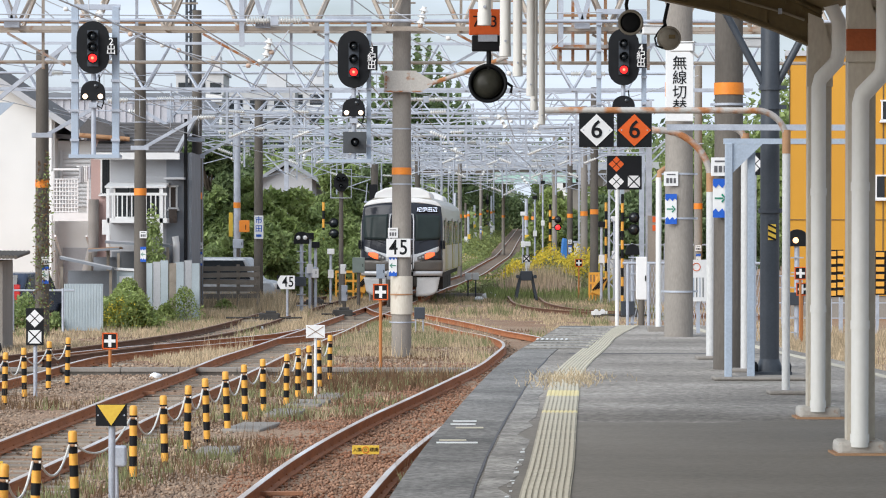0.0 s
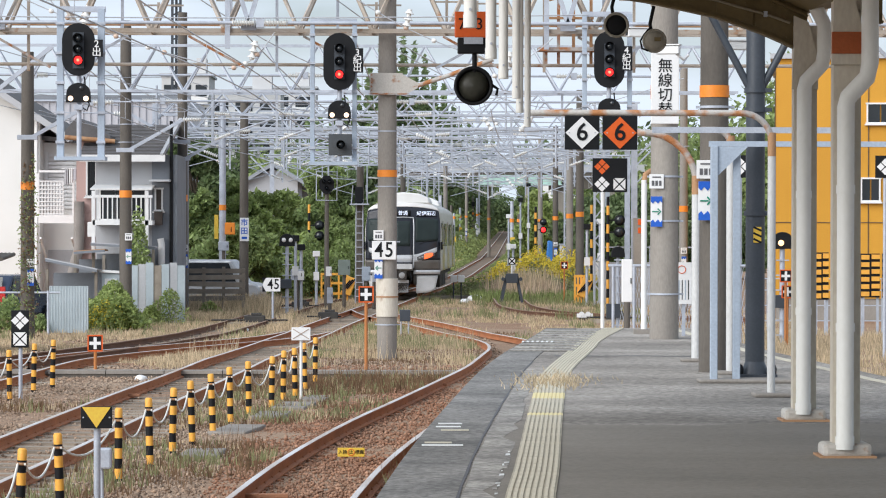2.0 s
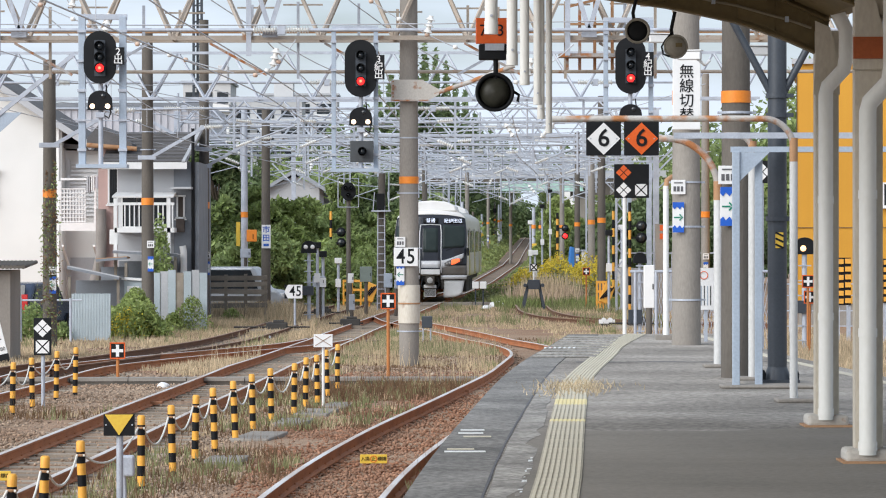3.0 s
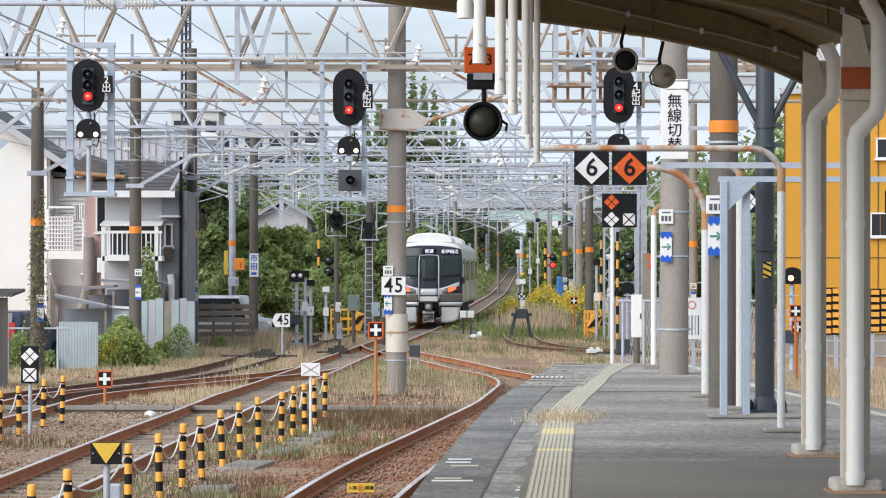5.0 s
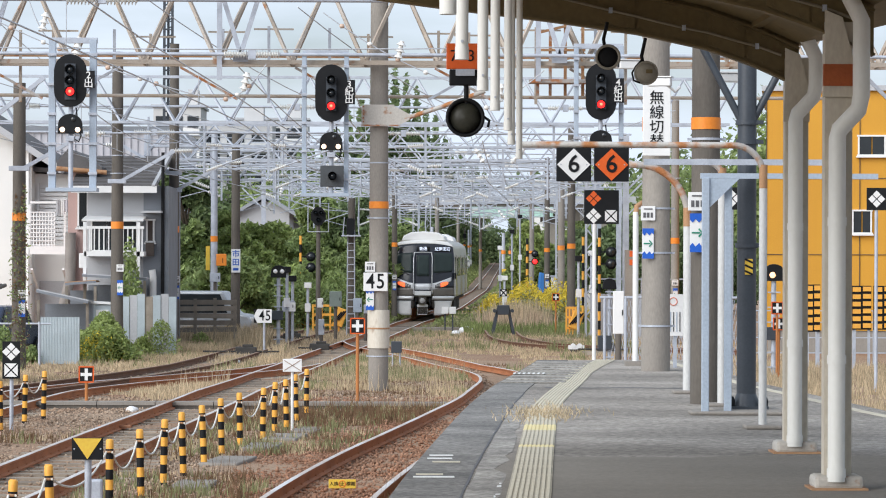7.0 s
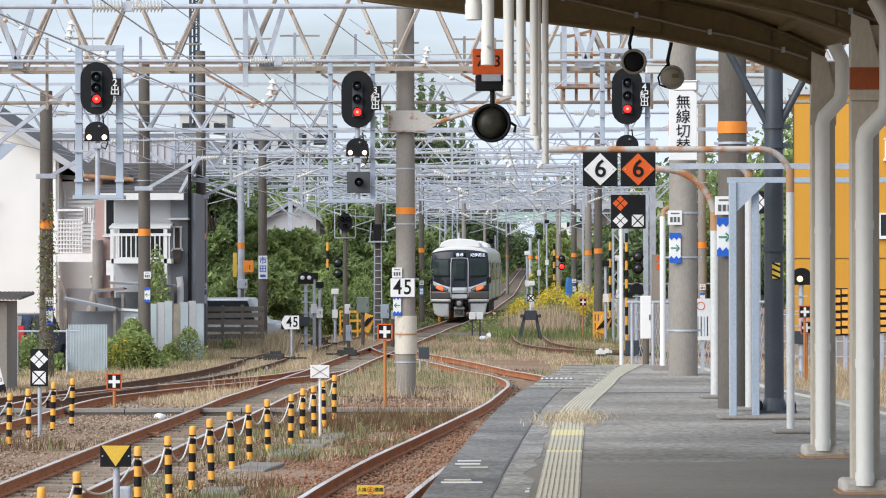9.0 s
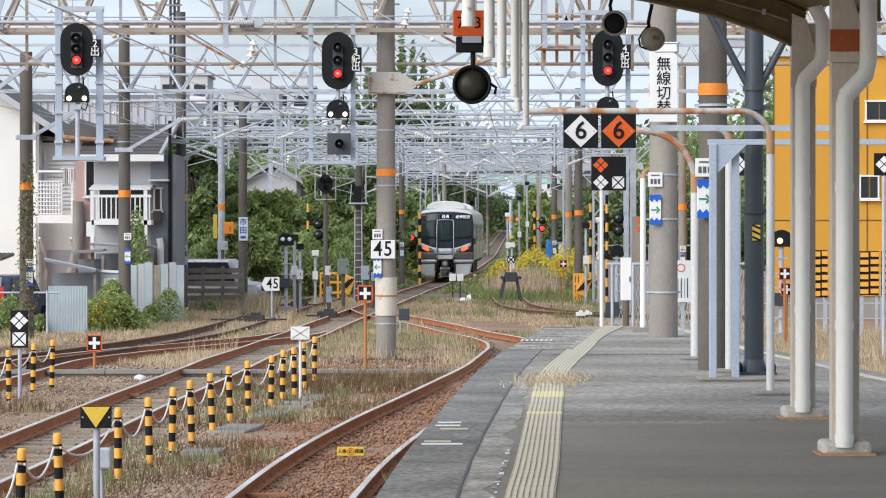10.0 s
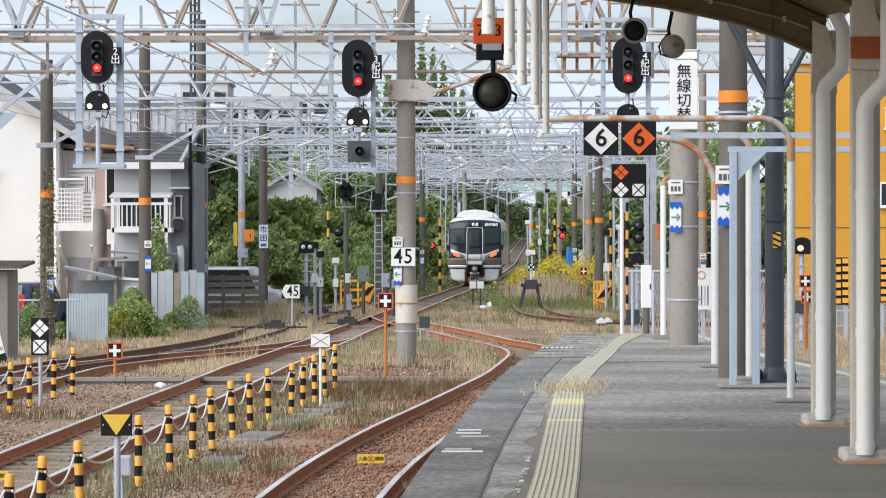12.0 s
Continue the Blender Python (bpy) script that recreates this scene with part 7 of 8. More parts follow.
def grey_house():
    d = 89.2
    g = zg(d) + BED
    t = thing("house", (0, d, g), "grey house with a dark tiled roof and a white balcony", "house", "houses by the line")
    x0, x1 = -8.987, -7.27
    ze = 4.384 - g
    part("wall", Mesh().box(((x0 + x1) / 2, 4, ze / 2), (x1 - x0, 8, ze)), M_GREYWALL, t, "pale grey wall")
    roof = part("roof", Mesh().add([(x0 - .4, -.7, ze), (x1 + .35, -.7, ze), (x1 + .5, 3.6, ze + 1.0), (x0 - .5, 3.6, ze + 1.0), (x0 - .4, -.7, ze + .12), (x1 + .35, -.7, ze + .12), (x1 + .5, 3.6, ze + 1.15), (x0 - .5, 3.6, ze + 1.15)], [(0, 1, 2, 3), (4, 5, 6, 7), (0, 1, 5, 4), (1, 2, 6, 5), (2, 3, 7, 6), (3, 0, 4, 7)]), M_SLATE, t, "dark tiled roof slope")
    for j in range(9):
        part("tile_course", Mesh().beam((x0 - .42, -.7 + 4.3 * j / 9, ze + .14 + 1.03 * j / 9), (x1 + .37 + .015 * j, -.7 + 4.3 * j / 9, ze + .14 + 1.03 * j / 9), .05, .05), M_SLATE, roof)
    part("hip_board", Mesh().beam((x1 + .3, -.75, ze + .1), (x1 + .55, 3.5, ze + 1.3), .1, .12), M_GREYWALL, roof)
    part("fascia", Mesh().box(((x0 + x1) / 2, -.72, ze + .02), (x1 - x0 + .8, .06, .2)), M_PLATE, t)
    zb = 2.937 - g
    window(t, -8.179, zb + .1, 1.35, .9, -.05, 3)
    b = part("balcony", Mesh().box(((x0 + x1) / 2 + .05, -.6, 2.5 - g), (1.75, 1.2, .14)).box(((x0 + x1) / 2 + .05, -1.18, 3.274 - g), (1.75, .07, .08)), M_PLATE, t, "white balcony with bars")
    for i in range(13):
        part("baluster", Mesh().box((x0 + .05 + i * .14, -1.18, zb - .05), (.035, .035, .85)), M_PLATE, b)
    for i, x in enumerate((x0 + .05, x1 - .1)):
        part("balcony_post", Mesh().box((x, -1.15, (zb + .5) / 2), (.1, .1, zb + .5)), M_PLATE, t)
    part("awning", Mesh().box(((x0 + x1) / 2, -.6, 3.543 - g), (1.8, 1.2, .05), (6, 0, 0)), M_PLATE, t)
    # dark neighbour bay
    zb2 = 4.519 - g
    part("bay", Mesh().box((-6.934, 2.4, zb2 / 2), (.75, 5, zb2)), M_CHAR, t, "charcoal siding bay")
    s = window(t, -7.102, 3.19 - g, .2, .65, -.13, 1, M_PLATE, M_BROWNLOUVRE)
    part("planter_box", Mesh().box((-7.102, -.25, 2.635 - g), (.24, .2, .4)), M_BROWNLOUVRE, t)
    part("downpipe", Mesh().cyl((-6.732, -.15, 0), (-6.732, -.15, zb2 + 1), .05), M_BLACK, t)
    part("canopy_slab", Mesh().box((-7.035, -.4, 3.745 - g), (.6, .9, .06)), M_GREYWALL, t)
    part("flue", Mesh().tube([(-7.001, -.3, 1.5), (-7.001, -.3, 2.3), (-7.035, -.3, 2.5)], .1, 8), M_PLATE, t, "white flue pipe")


grey_house()


def lean_to(x, d, w, z, label, mat, depth=1.6, slope=-12):
    g = zg(d) + BED
    t = thing("lean_to", (x, d, g), label, "lean-to", "lean-tos")
    part("roof", Mesh().box((0, 0, z - g), (w, depth, .04), (-2, slope, 0)), mat, t)
    part("fascia", Mesh().box((0, -depth / 2, z - g - .02), (w, .05, .07), (0, slope, 0)), M_CHAR, t)
    for s in (-1, 1):
        part("post", Mesh().box((s * w * .46, -depth * .4, (z - g) / 2 - .06), (.08, .08, z - g - .12)), M_OLDWOOD, t)
    part("back_wall", Mesh().box((0, depth * .5, (z - g) / 2 - .1), (w * .9, .06, z - g - .3)), M_CHAR, t)
    return t


lean_to(-9.227, 85.5, 1.5, 1.306, "lean-to shed with a sloping grey roof", M_GREYWALL, slope=12)
lean_to(-8.949, 87.5, .9, 1.675, "rusty sheet lean-to roof behind the fence", M_RUST, 1.0, -4)
lean_to(-8.036, 88.2, 1.9, 1.834, "white plastic sheet lean-to roof", M_LILAC, 1.0, 3)
t = thing("shed", on_ground(-8.144, 86.5), "pale blue-white garden shed", "shed")
part("wall", Mesh().box((0, 0, .75), (.7, .6, 1.5)), M_CORR, t)
part("door", Mesh().box((-.1, -.31, .7), (.35, .03, 1.3)), M_PLATE, t)
part("roof", Mesh().box((0, 0, 1.54), (.85, .75, .06), (0, 3, 0)), M_PLATE, t)

wh = thing("warehouse", (0, 125, zg(125) + BED), "large pale metal-clad warehouse behind the houses", "warehouse")
gz = 7.685 - zg(125) - BED
part("wall", Mesh().box((-12.122, 5, gz / 2), (6.84, 10, gz)), M_LILAC, wh, "pale ribbed cladding")
part("parapet", Mesh().box((-12.122, -.05, gz), (6.981, .2, .25)), M_CHAR, wh)
for i in range(24):
    part("rib", Mesh().box((-15.424 + i * 0.288, -.03, gz / 2), (.04, .05, gz)), M_LILAC, wh)


def far_house(x, d, w, z_e, z_r, wall, roof, label, depth=8, y_turn=0):
    g = zg(d) + BED
    t = thing("house", (x, d, g), label, "house", "far houses", rz=y_turn)
    part("wall", Mesh().prism([(-w / 2, 0), (w / 2, 0), (w / 2, z_e - g), (0, z_r - g - .2), (-w / 2, z_e - g)], 0, depth), wall, t)
    k = (z_r - z_e) / (w / 2)
    for s in (-1, 1):
        part("roof", Mesh().prism([(0, z_r - g - .05), (s * (w / 2 + .5), z_e - g - k * .5 - .05), (s * (w / 2 + .5), z_e - g - k * .5 + .15), (0, z_r - g + .18)], -.5, depth + .5), roof, t)
    for sx in (-.22, .22):
        window(t, sx * w, (z_e - g) * .62, 1.1, .9, -.06)
    return t


far_house(-7.089, 170, 2.8, 4.937, 5.77, M_GREYWALL, M_FARTILE, "far white house with a blue-grey tiled roof")
far_house(-6.012, 178, 2.6, 4.112, 4.716, M_GREYWALL, M_FARTILE, "far grey house with a tiled roof", 7)
far_house(-4.075, 150, 4.2, 2.302, 2.953, M_PINK, M_TERRA, "low house with a brick-red roof among trees", 6)
far_house(20.298, 330, 9, 10.466, 11.835, M_STUCCO, M_FARTILE, "far white house with a tiled roof")


def apartment(x, d, w, ztop, floors, label):
    g = zg(d) + BED
    t = thing("apartment_building", (x, d, g), label, "apartment building", "far buildings")
    h = ztop - g
    part("wall", Mesh().box((0, 6, h / 2), (w, 12, h)), M_APART, t)
    part("roof_edge", Mesh().box((0, 5.9, h + .15), (w + .6, 12.4, .3)), M_GREYWALL, t)
    part("stair_tower", Mesh().box((w * .3, 5, h + 1.2), (w * .2, 4, 2.4)), M_APART, t)
    n = max(3, int(w / 3.2))
    for f in range(floors):
        z = h - 2.0 - f * 2.9
        if z < 1:
            break
        part("balcony_band", Mesh().box((0, -.4, z - 1.1), (w * .96, .8, .9)), M_PLATE, t)
        for i in range(n):
            part("window", Mesh().box((-w / 2 + w * (i + .5) / n, -.03, z + .1), (w / n * .7, .08, 1.5)), M_DARKLENS, t)


apartment(-16.562, 420, 10, 21.348, 5, "far pale grey apartment building with balconies")
apartment(-22.188, 400, 13, 19.998, 5, "far pale grey apartment building with balconies")
apartment(-26.958, 380, 6, 21.128, 6, "far pale grey apartment building with balconies")
apartment(-1.374, 520, 16, 20.445, 4, "far pale apartment building above the trees")

# girder bridge over the line, far off
BY = 255.0
br = thing("road_bridge", (0, BY, zg(BY) + BED), "mint-green girder road bridge on concrete piers over the line", "bridge")
zb0, zb1 = 5.82 - zg(BY) - BED, 6.62 - zg(BY) - BED
part("girder", Mesh().box((10.4, 0, (zb0 + zb1) / 2), (7.0, .4, zb1 - zb0)), M_MINT, br, "mint-green steel girder")
for i in range(8):
    part("stiffener", Mesh().box((7.1 + .95 * i, -.23, (zb0 + zb1) / 2), (.06, .06, zb1 - zb0 - .06)), M_MINT, br)
part("flange", Mesh().box((10.4, -.1, zb0), (7.1, .7, .07)), M_MINT, br)
part("deck", Mesh().box((14.2, 4, zb1 + .12), (30, 8, .35)), M_CONC_DARK, br)
part("parapet", Mesh().box((14.2, -.1, zb1 + .62), (30, .2, .6)), M_GREYWALL, br, "pale grey parapet")
for u in (1072, 1160):
    part("pier", Mesh().box(((u - 784) / 5300 * BY, 2, zb0 / 2), (.9, 3, zb0)), M_CONC, br)
    part("pier_cap", Mesh().box(((u - 784) / 5300 * BY, 2, zb0 - .2), (1.7, 3.2, .7)), M_CONC_DARK, br)
part("side_span", Mesh().box((19.3, 1, (zb0 + zb1) / 2 - .2), (10.5, 1, 1.1)), M_CONC_DARK, br)


def ochre_building():
    d = 92.0
    g = zg(d) + BED
    x0, x1 = 0.0, 7.811
    ox = 11.595
    t = thing("building", (ox, d, g), "ochre-yellow clad building with white windows", "building", rz=-7.6)
    h = 7.582 - g
    part("wall", Mesh().box(((x0 + x1) / 2, 6, h / 2 + .35), (x1 - x0, 12, h - .7)), M_OCHRE, t, "ochre cladding")
    part("plinth", Mesh().box(((x0 + x1) / 2, 6.05, .15), (x1 - x0 - .1, 12, 1.1)), M_CONC, t)
    part("roof_edge", Mesh().box(((x0 + x1) / 2, 6, h + .08), (x1 - x0 + .3, 12.3, .16)), M_GREYWALL, t)
    for i in range(9):
        part("panel_joint", Mesh().box((x0 + .95 * i, -.01, h / 2 + .3), (.025, .03, h - .9)), M_BROWNLOUVRE, t)
    for z in (2.552 - g, 4.894 - g):
        part("panel_joint", Mesh().box(((x0 + x1) / 2, -.012, z), (x1 - x0, .03, .02)), M_BROWNLOUVRE, t)
    window(t, 14.511 - ox, 3.559 - g, .56, .7, -.04)
    window(t, 14.806 - ox, 5.9 - g, .8, .6, -.04)
    window(t, 16.681 - ox, 3.559 - g, .56, .7, -.04)
    return t


ochre_building()


def guard_panel(x, y, z0, z1, w, label="black guard panel set with yellow reflector blocks"):
    g = zg(y) + BED
    t = thing("guard_panel", (x, y, g), label, "guard panel", "guard panels")
    part("panel", Mesh().box((0, 0, (z0 + z1) / 2 - g), (w, .05, z1 - z0)), M_BLACK, t)
    for s in (-.4, .4):
        part("leg", Mesh().box((s * w, .06, (z0 - g) / 2 + .1), (.06, .06, z0 - g + .2)), M_GALV, t)
    for i in range(6):
        for s in (-.27, .27):
            part("reflector", Mesh().box((s * w, -.04, z0 - g + (z1 - z0) * (i + .5) / 6 + .012 * (s > 0)), (w * .42, .04, (z1 - z0) / 6 * .62)), M_YELLOW, t)


guard_panel(10.641, 75, 0.603, 1.792, .34)
guard_panel(11.858, 75, 0.66, 1.764, .48)
guard_panel(12.396, 75, 0.66, 1.764, .48)
lf = thing("platform_fence", on_ground(0, 78), "grey wire fence behind the far track", "fence", kind="structure")
for i in range(12):
    part("fence_post", Mesh().box((9.654 + i * .5, 0, .75), (.05, .05, 1.5)), M_GALV, lf)
for z in (.4, .8, 1.2, 1.5):
    part("fence_wire", Mesh().box((9.654 + 2.9, 0, z), (6, .02, .03)), M_GALV, lf)

# fence, poster and cabinets behind the platform end
wf = thing("mesh_fence", on_ground(5.219, 60), "grey wire mesh fence beyond the platform end", "fence")
for i in range(7):
    part("fence_post", Mesh().cyl((-.9 + i * .42, 0, 0), (-.9 + i * .42, 0, 1.9), .03), M_GALV, wf)
m = Mesh()
for i in range(40):
    m.beam((-.9 + i * .063, 0, .1), (-.9 + i * .063 + .35, 0, 1.85), .008, .008).beam((-.9 + i * .063 + .35, .01, .1), (-.9 + i * .063, .01, 1.85), .008, .008)
part("wire_mesh", m, M_GALV, wf)
part("fence_rail", Mesh().cyl((-1, 0, 1.88), (2.1, 0, 1.88), .03), M_GALV, wf)
ps = thing("notice_board", (4.113, 43, zg(43) + BED), "white notice board with a red prohibition ring", "sign")
pb = part("board", Mesh().box((0, 0, 1.648 - BED), (.22, .02, .6)), M_PLATE, ps)
part("ring", Mesh().tube([(-.03 + .055 * math.cos(a), -.014, 1.843 - BED + .055 * math.sin(a)) for a in [i * math.pi / 10 for i in range(21)]], .006, 5), M_ORANGE_SIGN, pb)
for i in range(4):
    part("writing", Mesh().box((-.07 + .045 * i, -.013, 1.551 - BED), (.012, .004, .28)), M_BLACK if i % 2 else M_BLUEGREY, pb)
part("post", Mesh().box((0, .03, .7), (.05, .03, 2.0)), M_GALV, ps)
wp = thing("white_post", (3.6, 43.746, PZ), "white painted post with a rusty bent top", "post")
part("shaft", Mesh().cyl((0, 0, 0), (0, 0, 2.25), .042, None, 14), M_WHITE, wp)
part("bend", Mesh().tube([(0, 0, 2.2), (.02, .02, 2.33), (.1, .1, 2.38), (.3, .3, 2.38)], .042, 10), M_RUST, wp, "rusty bend")
part("foot", Mesh().box((0, 0, .03), (.3, .26, .08)), M_CONC, wp)

# low wall and grey fence far behind the platform end
rw = thing("concrete_fence", on_ground(9.879, 110), "grey concrete and wire fence behind the yard", "fence")
part("panel", Mesh().box((0, 0, .8), (5.0, .1, 1.6)), M_GREYWALL, rw)
for i in range(9):
    part("fence_post", Mesh().box((-2.4 + i * .6, -.08, 1.1), (.08, .08, 2.2)), M_GALV, rw)
part("top_rail", Mesh().box((0, -.08, 2.15), (5.0, .05, .05)), M_GALV, rw)
t = thing("white_tower", on_ground(8.479, 105), "pale concrete utility cabinet tower with red marks", "cabinet")
part("case", Mesh().box((0, 0, (2.698 - zg(105) - BED) / 2), (.42, .4, 2.698 - zg(105) - BED)), M_CONC, t)
for z in (.2, .5):
    part("writing", Mesh().box((.0, -.21, 2.064 - zg(105) - BED + z), (.14, .01, .2)), M_ORANGE_SIGN, t)

# fences before the houses
cf = thing("corrugated_fence", on_ground(-8.66, 79), "pale blue corrugated sheet fence", "fence", "garden fences")
for i in range(25):
    part("corrugation", Mesh().cyl((-.49 + i * .041, 0, .02), (-.49 + i * .041, 0, 0.83 - zg(79) - BED), .024, None, 8), M_CORR, cf)
gf = thing("sheet_fence", on_ground(-6.782, 86), "weathered grey sheet panel fence", "fence", "garden fences")
for i in range(7):
    w = .225
    part("sheet_panel", Mesh().box((-.78 + i * w, .03 * (i % 2), .85 + .04 * (i % 3)), (w - .01, .04, 1.76)), (M_CORR, M_GREYWALL, M_CORR, M_OLDWOOD)[i % 4], gf)
of = thing("timber_fence", on_ground(-6.101, 94), "weathered timber fence of level boards", "fence", "garden fences")
for i in range(4):
    part("post", Mesh().box((-.6 + i * .62, 0, .78), (.1, .1, 1.56 + .05 * (i % 3))), M_OLDWOOD, of)
for i, z in enumerate((.62, .84, 1.06, 1.28, 1.48)):
    part("rail", Mesh().box((.3, -.075, z), (2.05, .04, .15), (0, (i % 3 - 1) * .8, 0)), M_OLDWOOD, of)
pf = thing("pipe_fence", on_ground(-10.287, 78), "grey pipe fence with a leaning brace", "fence", "garden fences")
for x in (-.1, .55, 1.2):
    part("post", Mesh().cyl((x, 0, 0), (x, 0, 1.15), .035), M_GALV, pf)
part("rail", Mesh().cyl((-.6, 0, 1.1), (1.5, 0, 1.1), .025), M_GALV, pf)
part("brace", Mesh().cyl((-.45, 0, .1), (-.1, 0, 1.1), .025), M_GALV, pf)


def parked_car(x, y, rz, paintm, label, van=False):
    """A parked car seen over the fences: body, cabin, glass, lamps and wheels."""
    t = thing("parked_car", on_ground(x, y), label, "car", "parked cars", rz=rz)
    h = 1.75 if van else 1.5
    side = [(-2.0, .35), (2.0, .35), (2.05, .75), (1.9, .95), (1.0 if not van else 1.5, 1.0), (.4 if not van else 1.05, h), (-1.5 if not van else -1.9, h), (-1.98, 1.0), (-2.05, .6)]
    part("body", Mesh().prism(side, -.82, .82), paintm, t, bevel=.08)
    for s in (-1, 1):
        part("side_glass", Mesh().prism([(-1.7, 1.02), (.75 if not van else 1.2, 1.02), (.3 if not van else .95, h - .1), (-1.45, h - .1)], s * .83 - .01, s * .83 + .01), M_DARKLENS, t)
        part("tail_lamp", Mesh().box((-2.02, s * .7, .95), (.08, .16, .5)), paint("tail_red", (.5, .02, .02), None, 3, .25), t, "red tail lamp")
        for xx in (-1.25, 1.3):
            w = part("wheel", Mesh().cyl((xx, s * .72, .31), (xx, s * .88, .31), .31, None, 18), M_BLACK, t)
            part("rim", Mesh().cyl((xx, s * .885, .31), (xx, s * .9, .31), .2, None, 14), M_GALV, w)
    for s in (-1, 1):
        part("headlamp", Mesh().box((1.98, s * .62, .8), (.14, .3, .15)), M_PLATE, t, "clear headlamp", bevel=.03)
    part("rear_glass", Mesh().box((-1.87, 0, 1.25), (.04, 1.3, .42), (0, 14, 0)), M_DARKLENS, t)
    return t


parked_car(-11.0, 83.6, 78, paint("dark_blue_car", (.06, .08, .13), None, 3, .25, .3, bump=0), "dark blue hatchback parked behind the fence")
parked_car(-6.582, 102, -5, paint("silver_van", (.5, .53, .57), None, 3, .35, .3, bump=0), "silver van parked behind the timber fence", True)
# ---- plants ----
def leaf_material(name, c, c2, rough=.6):
    m = paint(name, c, c2, .8, rough, bump=0, vary=.4, island=True, fine_amt=.1)
    b = m.node_tree.nodes["Principled BSDF"]
    nt, ln = m.node_tree.nodes, m.node_tree.links
    tr, mx = nt.new("ShaderNodeBsdfTranslucent"), nt.new("ShaderNodeMixShader")
    mx.inputs["Fac"].default_value = 0.38
    ln.new(b.inputs["Base Color"].links[0].from_socket, tr.inputs["Color"])
    ln.new(b.outputs["BSDF"], mx.inputs[1])
    ln.new(tr.outputs["BSDF"], mx.inputs[2])
    ln.new(mx.outputs["Shader"], nt["Material Output"].inputs["Surface"])
    return m


M_LEAF = leaf_material("leaf_green", (0.31, 0.39, 0.15), (0.2, 0.265, 0.095))
M_LEAF_DARK = leaf_material("leaf_dark", (0.2, 0.265, 0.12), (0.13, 0.185, 0.08))
M_LEAF_LIGHT = leaf_material("leaf_light", (0.34, 0.41, 0.14), (0.24, 0.31, 0.1))
M_GOLDENROD = leaf_material("goldenrod_yellow", (0.78, 0.6, 0.06), (0.6, 0.48, 0.07))
M_STRAW = leaf_material("dry_straw", (0.64, 0.52, 0.35), (0.47, 0.37, 0.24), .8)
M_PALESTRAW = leaf_material("pale_pink_plumes", (0.62, 0.48, 0.36), (0.5, 0.38, 0.27), .8)
M_WEED = leaf_material("weed_green", (0.29, 0.3, 0.15), (0.22, 0.235, 0.11), .7)
M_WEED_LIGHT = leaf_material("fresh_weed_green", (0.27, 0.32, 0.12), (0.19, 0.24, 0.08), .7)
M_BROWNWEED = leaf_material("brown_weed", (0.22, 0.14, 0.08), (0.15, 0.09, 0.05), .8)
M_BARK = paint("bark", (0.12, 0.09, 0.065), (0.07, 0.055, 0.04), 5, .9, bump=.5, stretch=(1, 1, .3))
gen = np.random.default_rng(7)


def bulk(name, verts, faces, mat):
    me = bpy.data.meshes.new(name)
    nv, nf, k = len(verts), len(faces), faces.shape[1]
    me.vertices.add(nv)
    me.vertices.foreach_set("co", verts.astype(np.float32).ravel())
    me.loops.add(nf * k)
    me.loops.foreach_set("vertex_index", faces.astype(np.int32).ravel())
    me.polygons.add(nf)
    me.polygons.foreach_set("loop_start", np.arange(0, nf * k, k, dtype=np.int32))
    me.update(calc_edges=True)
    me.materials.append(mat)
    return me


def unit(n):
    v = gen.normal(size=(n, 3))
    return v / np.linalg.norm(v, axis=1, keepdims=True)


def leaves(centres, size, name, mat):
    """Leaf blades, each a bent quad of its own, at the given places."""
    n = len(centres)
    a = unit(n)
    b = np.cross(a, unit(n))
    b /= np.linalg.norm(b, axis=1, keepdims=True)
    s = (size * gen.uniform(.6, 1.4, n))[:, None]
    tip, wide = a * s, b * s * .45
    v = np.stack([centres - tip, centres + wide, centres + tip, centres - wide], 1).reshape(-1, 3)
    return bulk(name, v, np.arange(4 * n).reshape(n, 4), mat)


def crown_points(blobs, n):
    """Places in the outer shells of many overlapping clumps."""
    w = np.array([b[3] * b[4] for b in blobs])
    pick = gen.choice(len(blobs), n, p=w / w.sum())
    bl = np.array(blobs)[pick]
    r = gen.uniform(.45, 1.0, n) ** .6
    return bl[:, :3] + unit(n) * r[:, None] * np.stack([bl[:, 3], bl[:, 3], bl[:, 4]], 1)


def tree(x, d, h, rx, label, n=5000, leaf=.16, mat=None, low=.15, group="trees behind the line"):
    """A tapered trunk, limbs, and a crown of leaf clumps with gaps."""
    t = thing("tree", on_ground(x, d), label, "tree", group)
    k = h * .45
    trunk = Mesh().tube([(0, 0, -.1), (.05, .05, k * .5), (-.05, .0, k), (.1, .1, h * .75)], [h * .025, h * .02, h * .016, h * .006], 8)
    blobs = []
    for i in range(22):
        a, z = gen.uniform(0, 6.28), gen.uniform(low, .95)
        rr = rx * gen.uniform(.25, .85) * (1 - max(0, z - .5) * 1.1)
        p = (rr * math.cos(a), rr * math.sin(a) * .8, h * z)
        blobs.append((*p, rx * gen.uniform(.2, .42), rx * gen.uniform(.16, .34)))
        if i < 9:
            trunk.tube([(0, 0, h * max(.1, z - .3)), (p[0] * .5, p[1] * .5, h * (z - .1)), p], [h * .011, h * .007, h * .003], 5)
    part("trunk", trunk, M_BARK, t, "brown trunk with limbs")
    o = new("crown", leaves(crown_points(blobs, n), leaf, "crown", mat or M_LEAF))
    o.parent = t
    return t


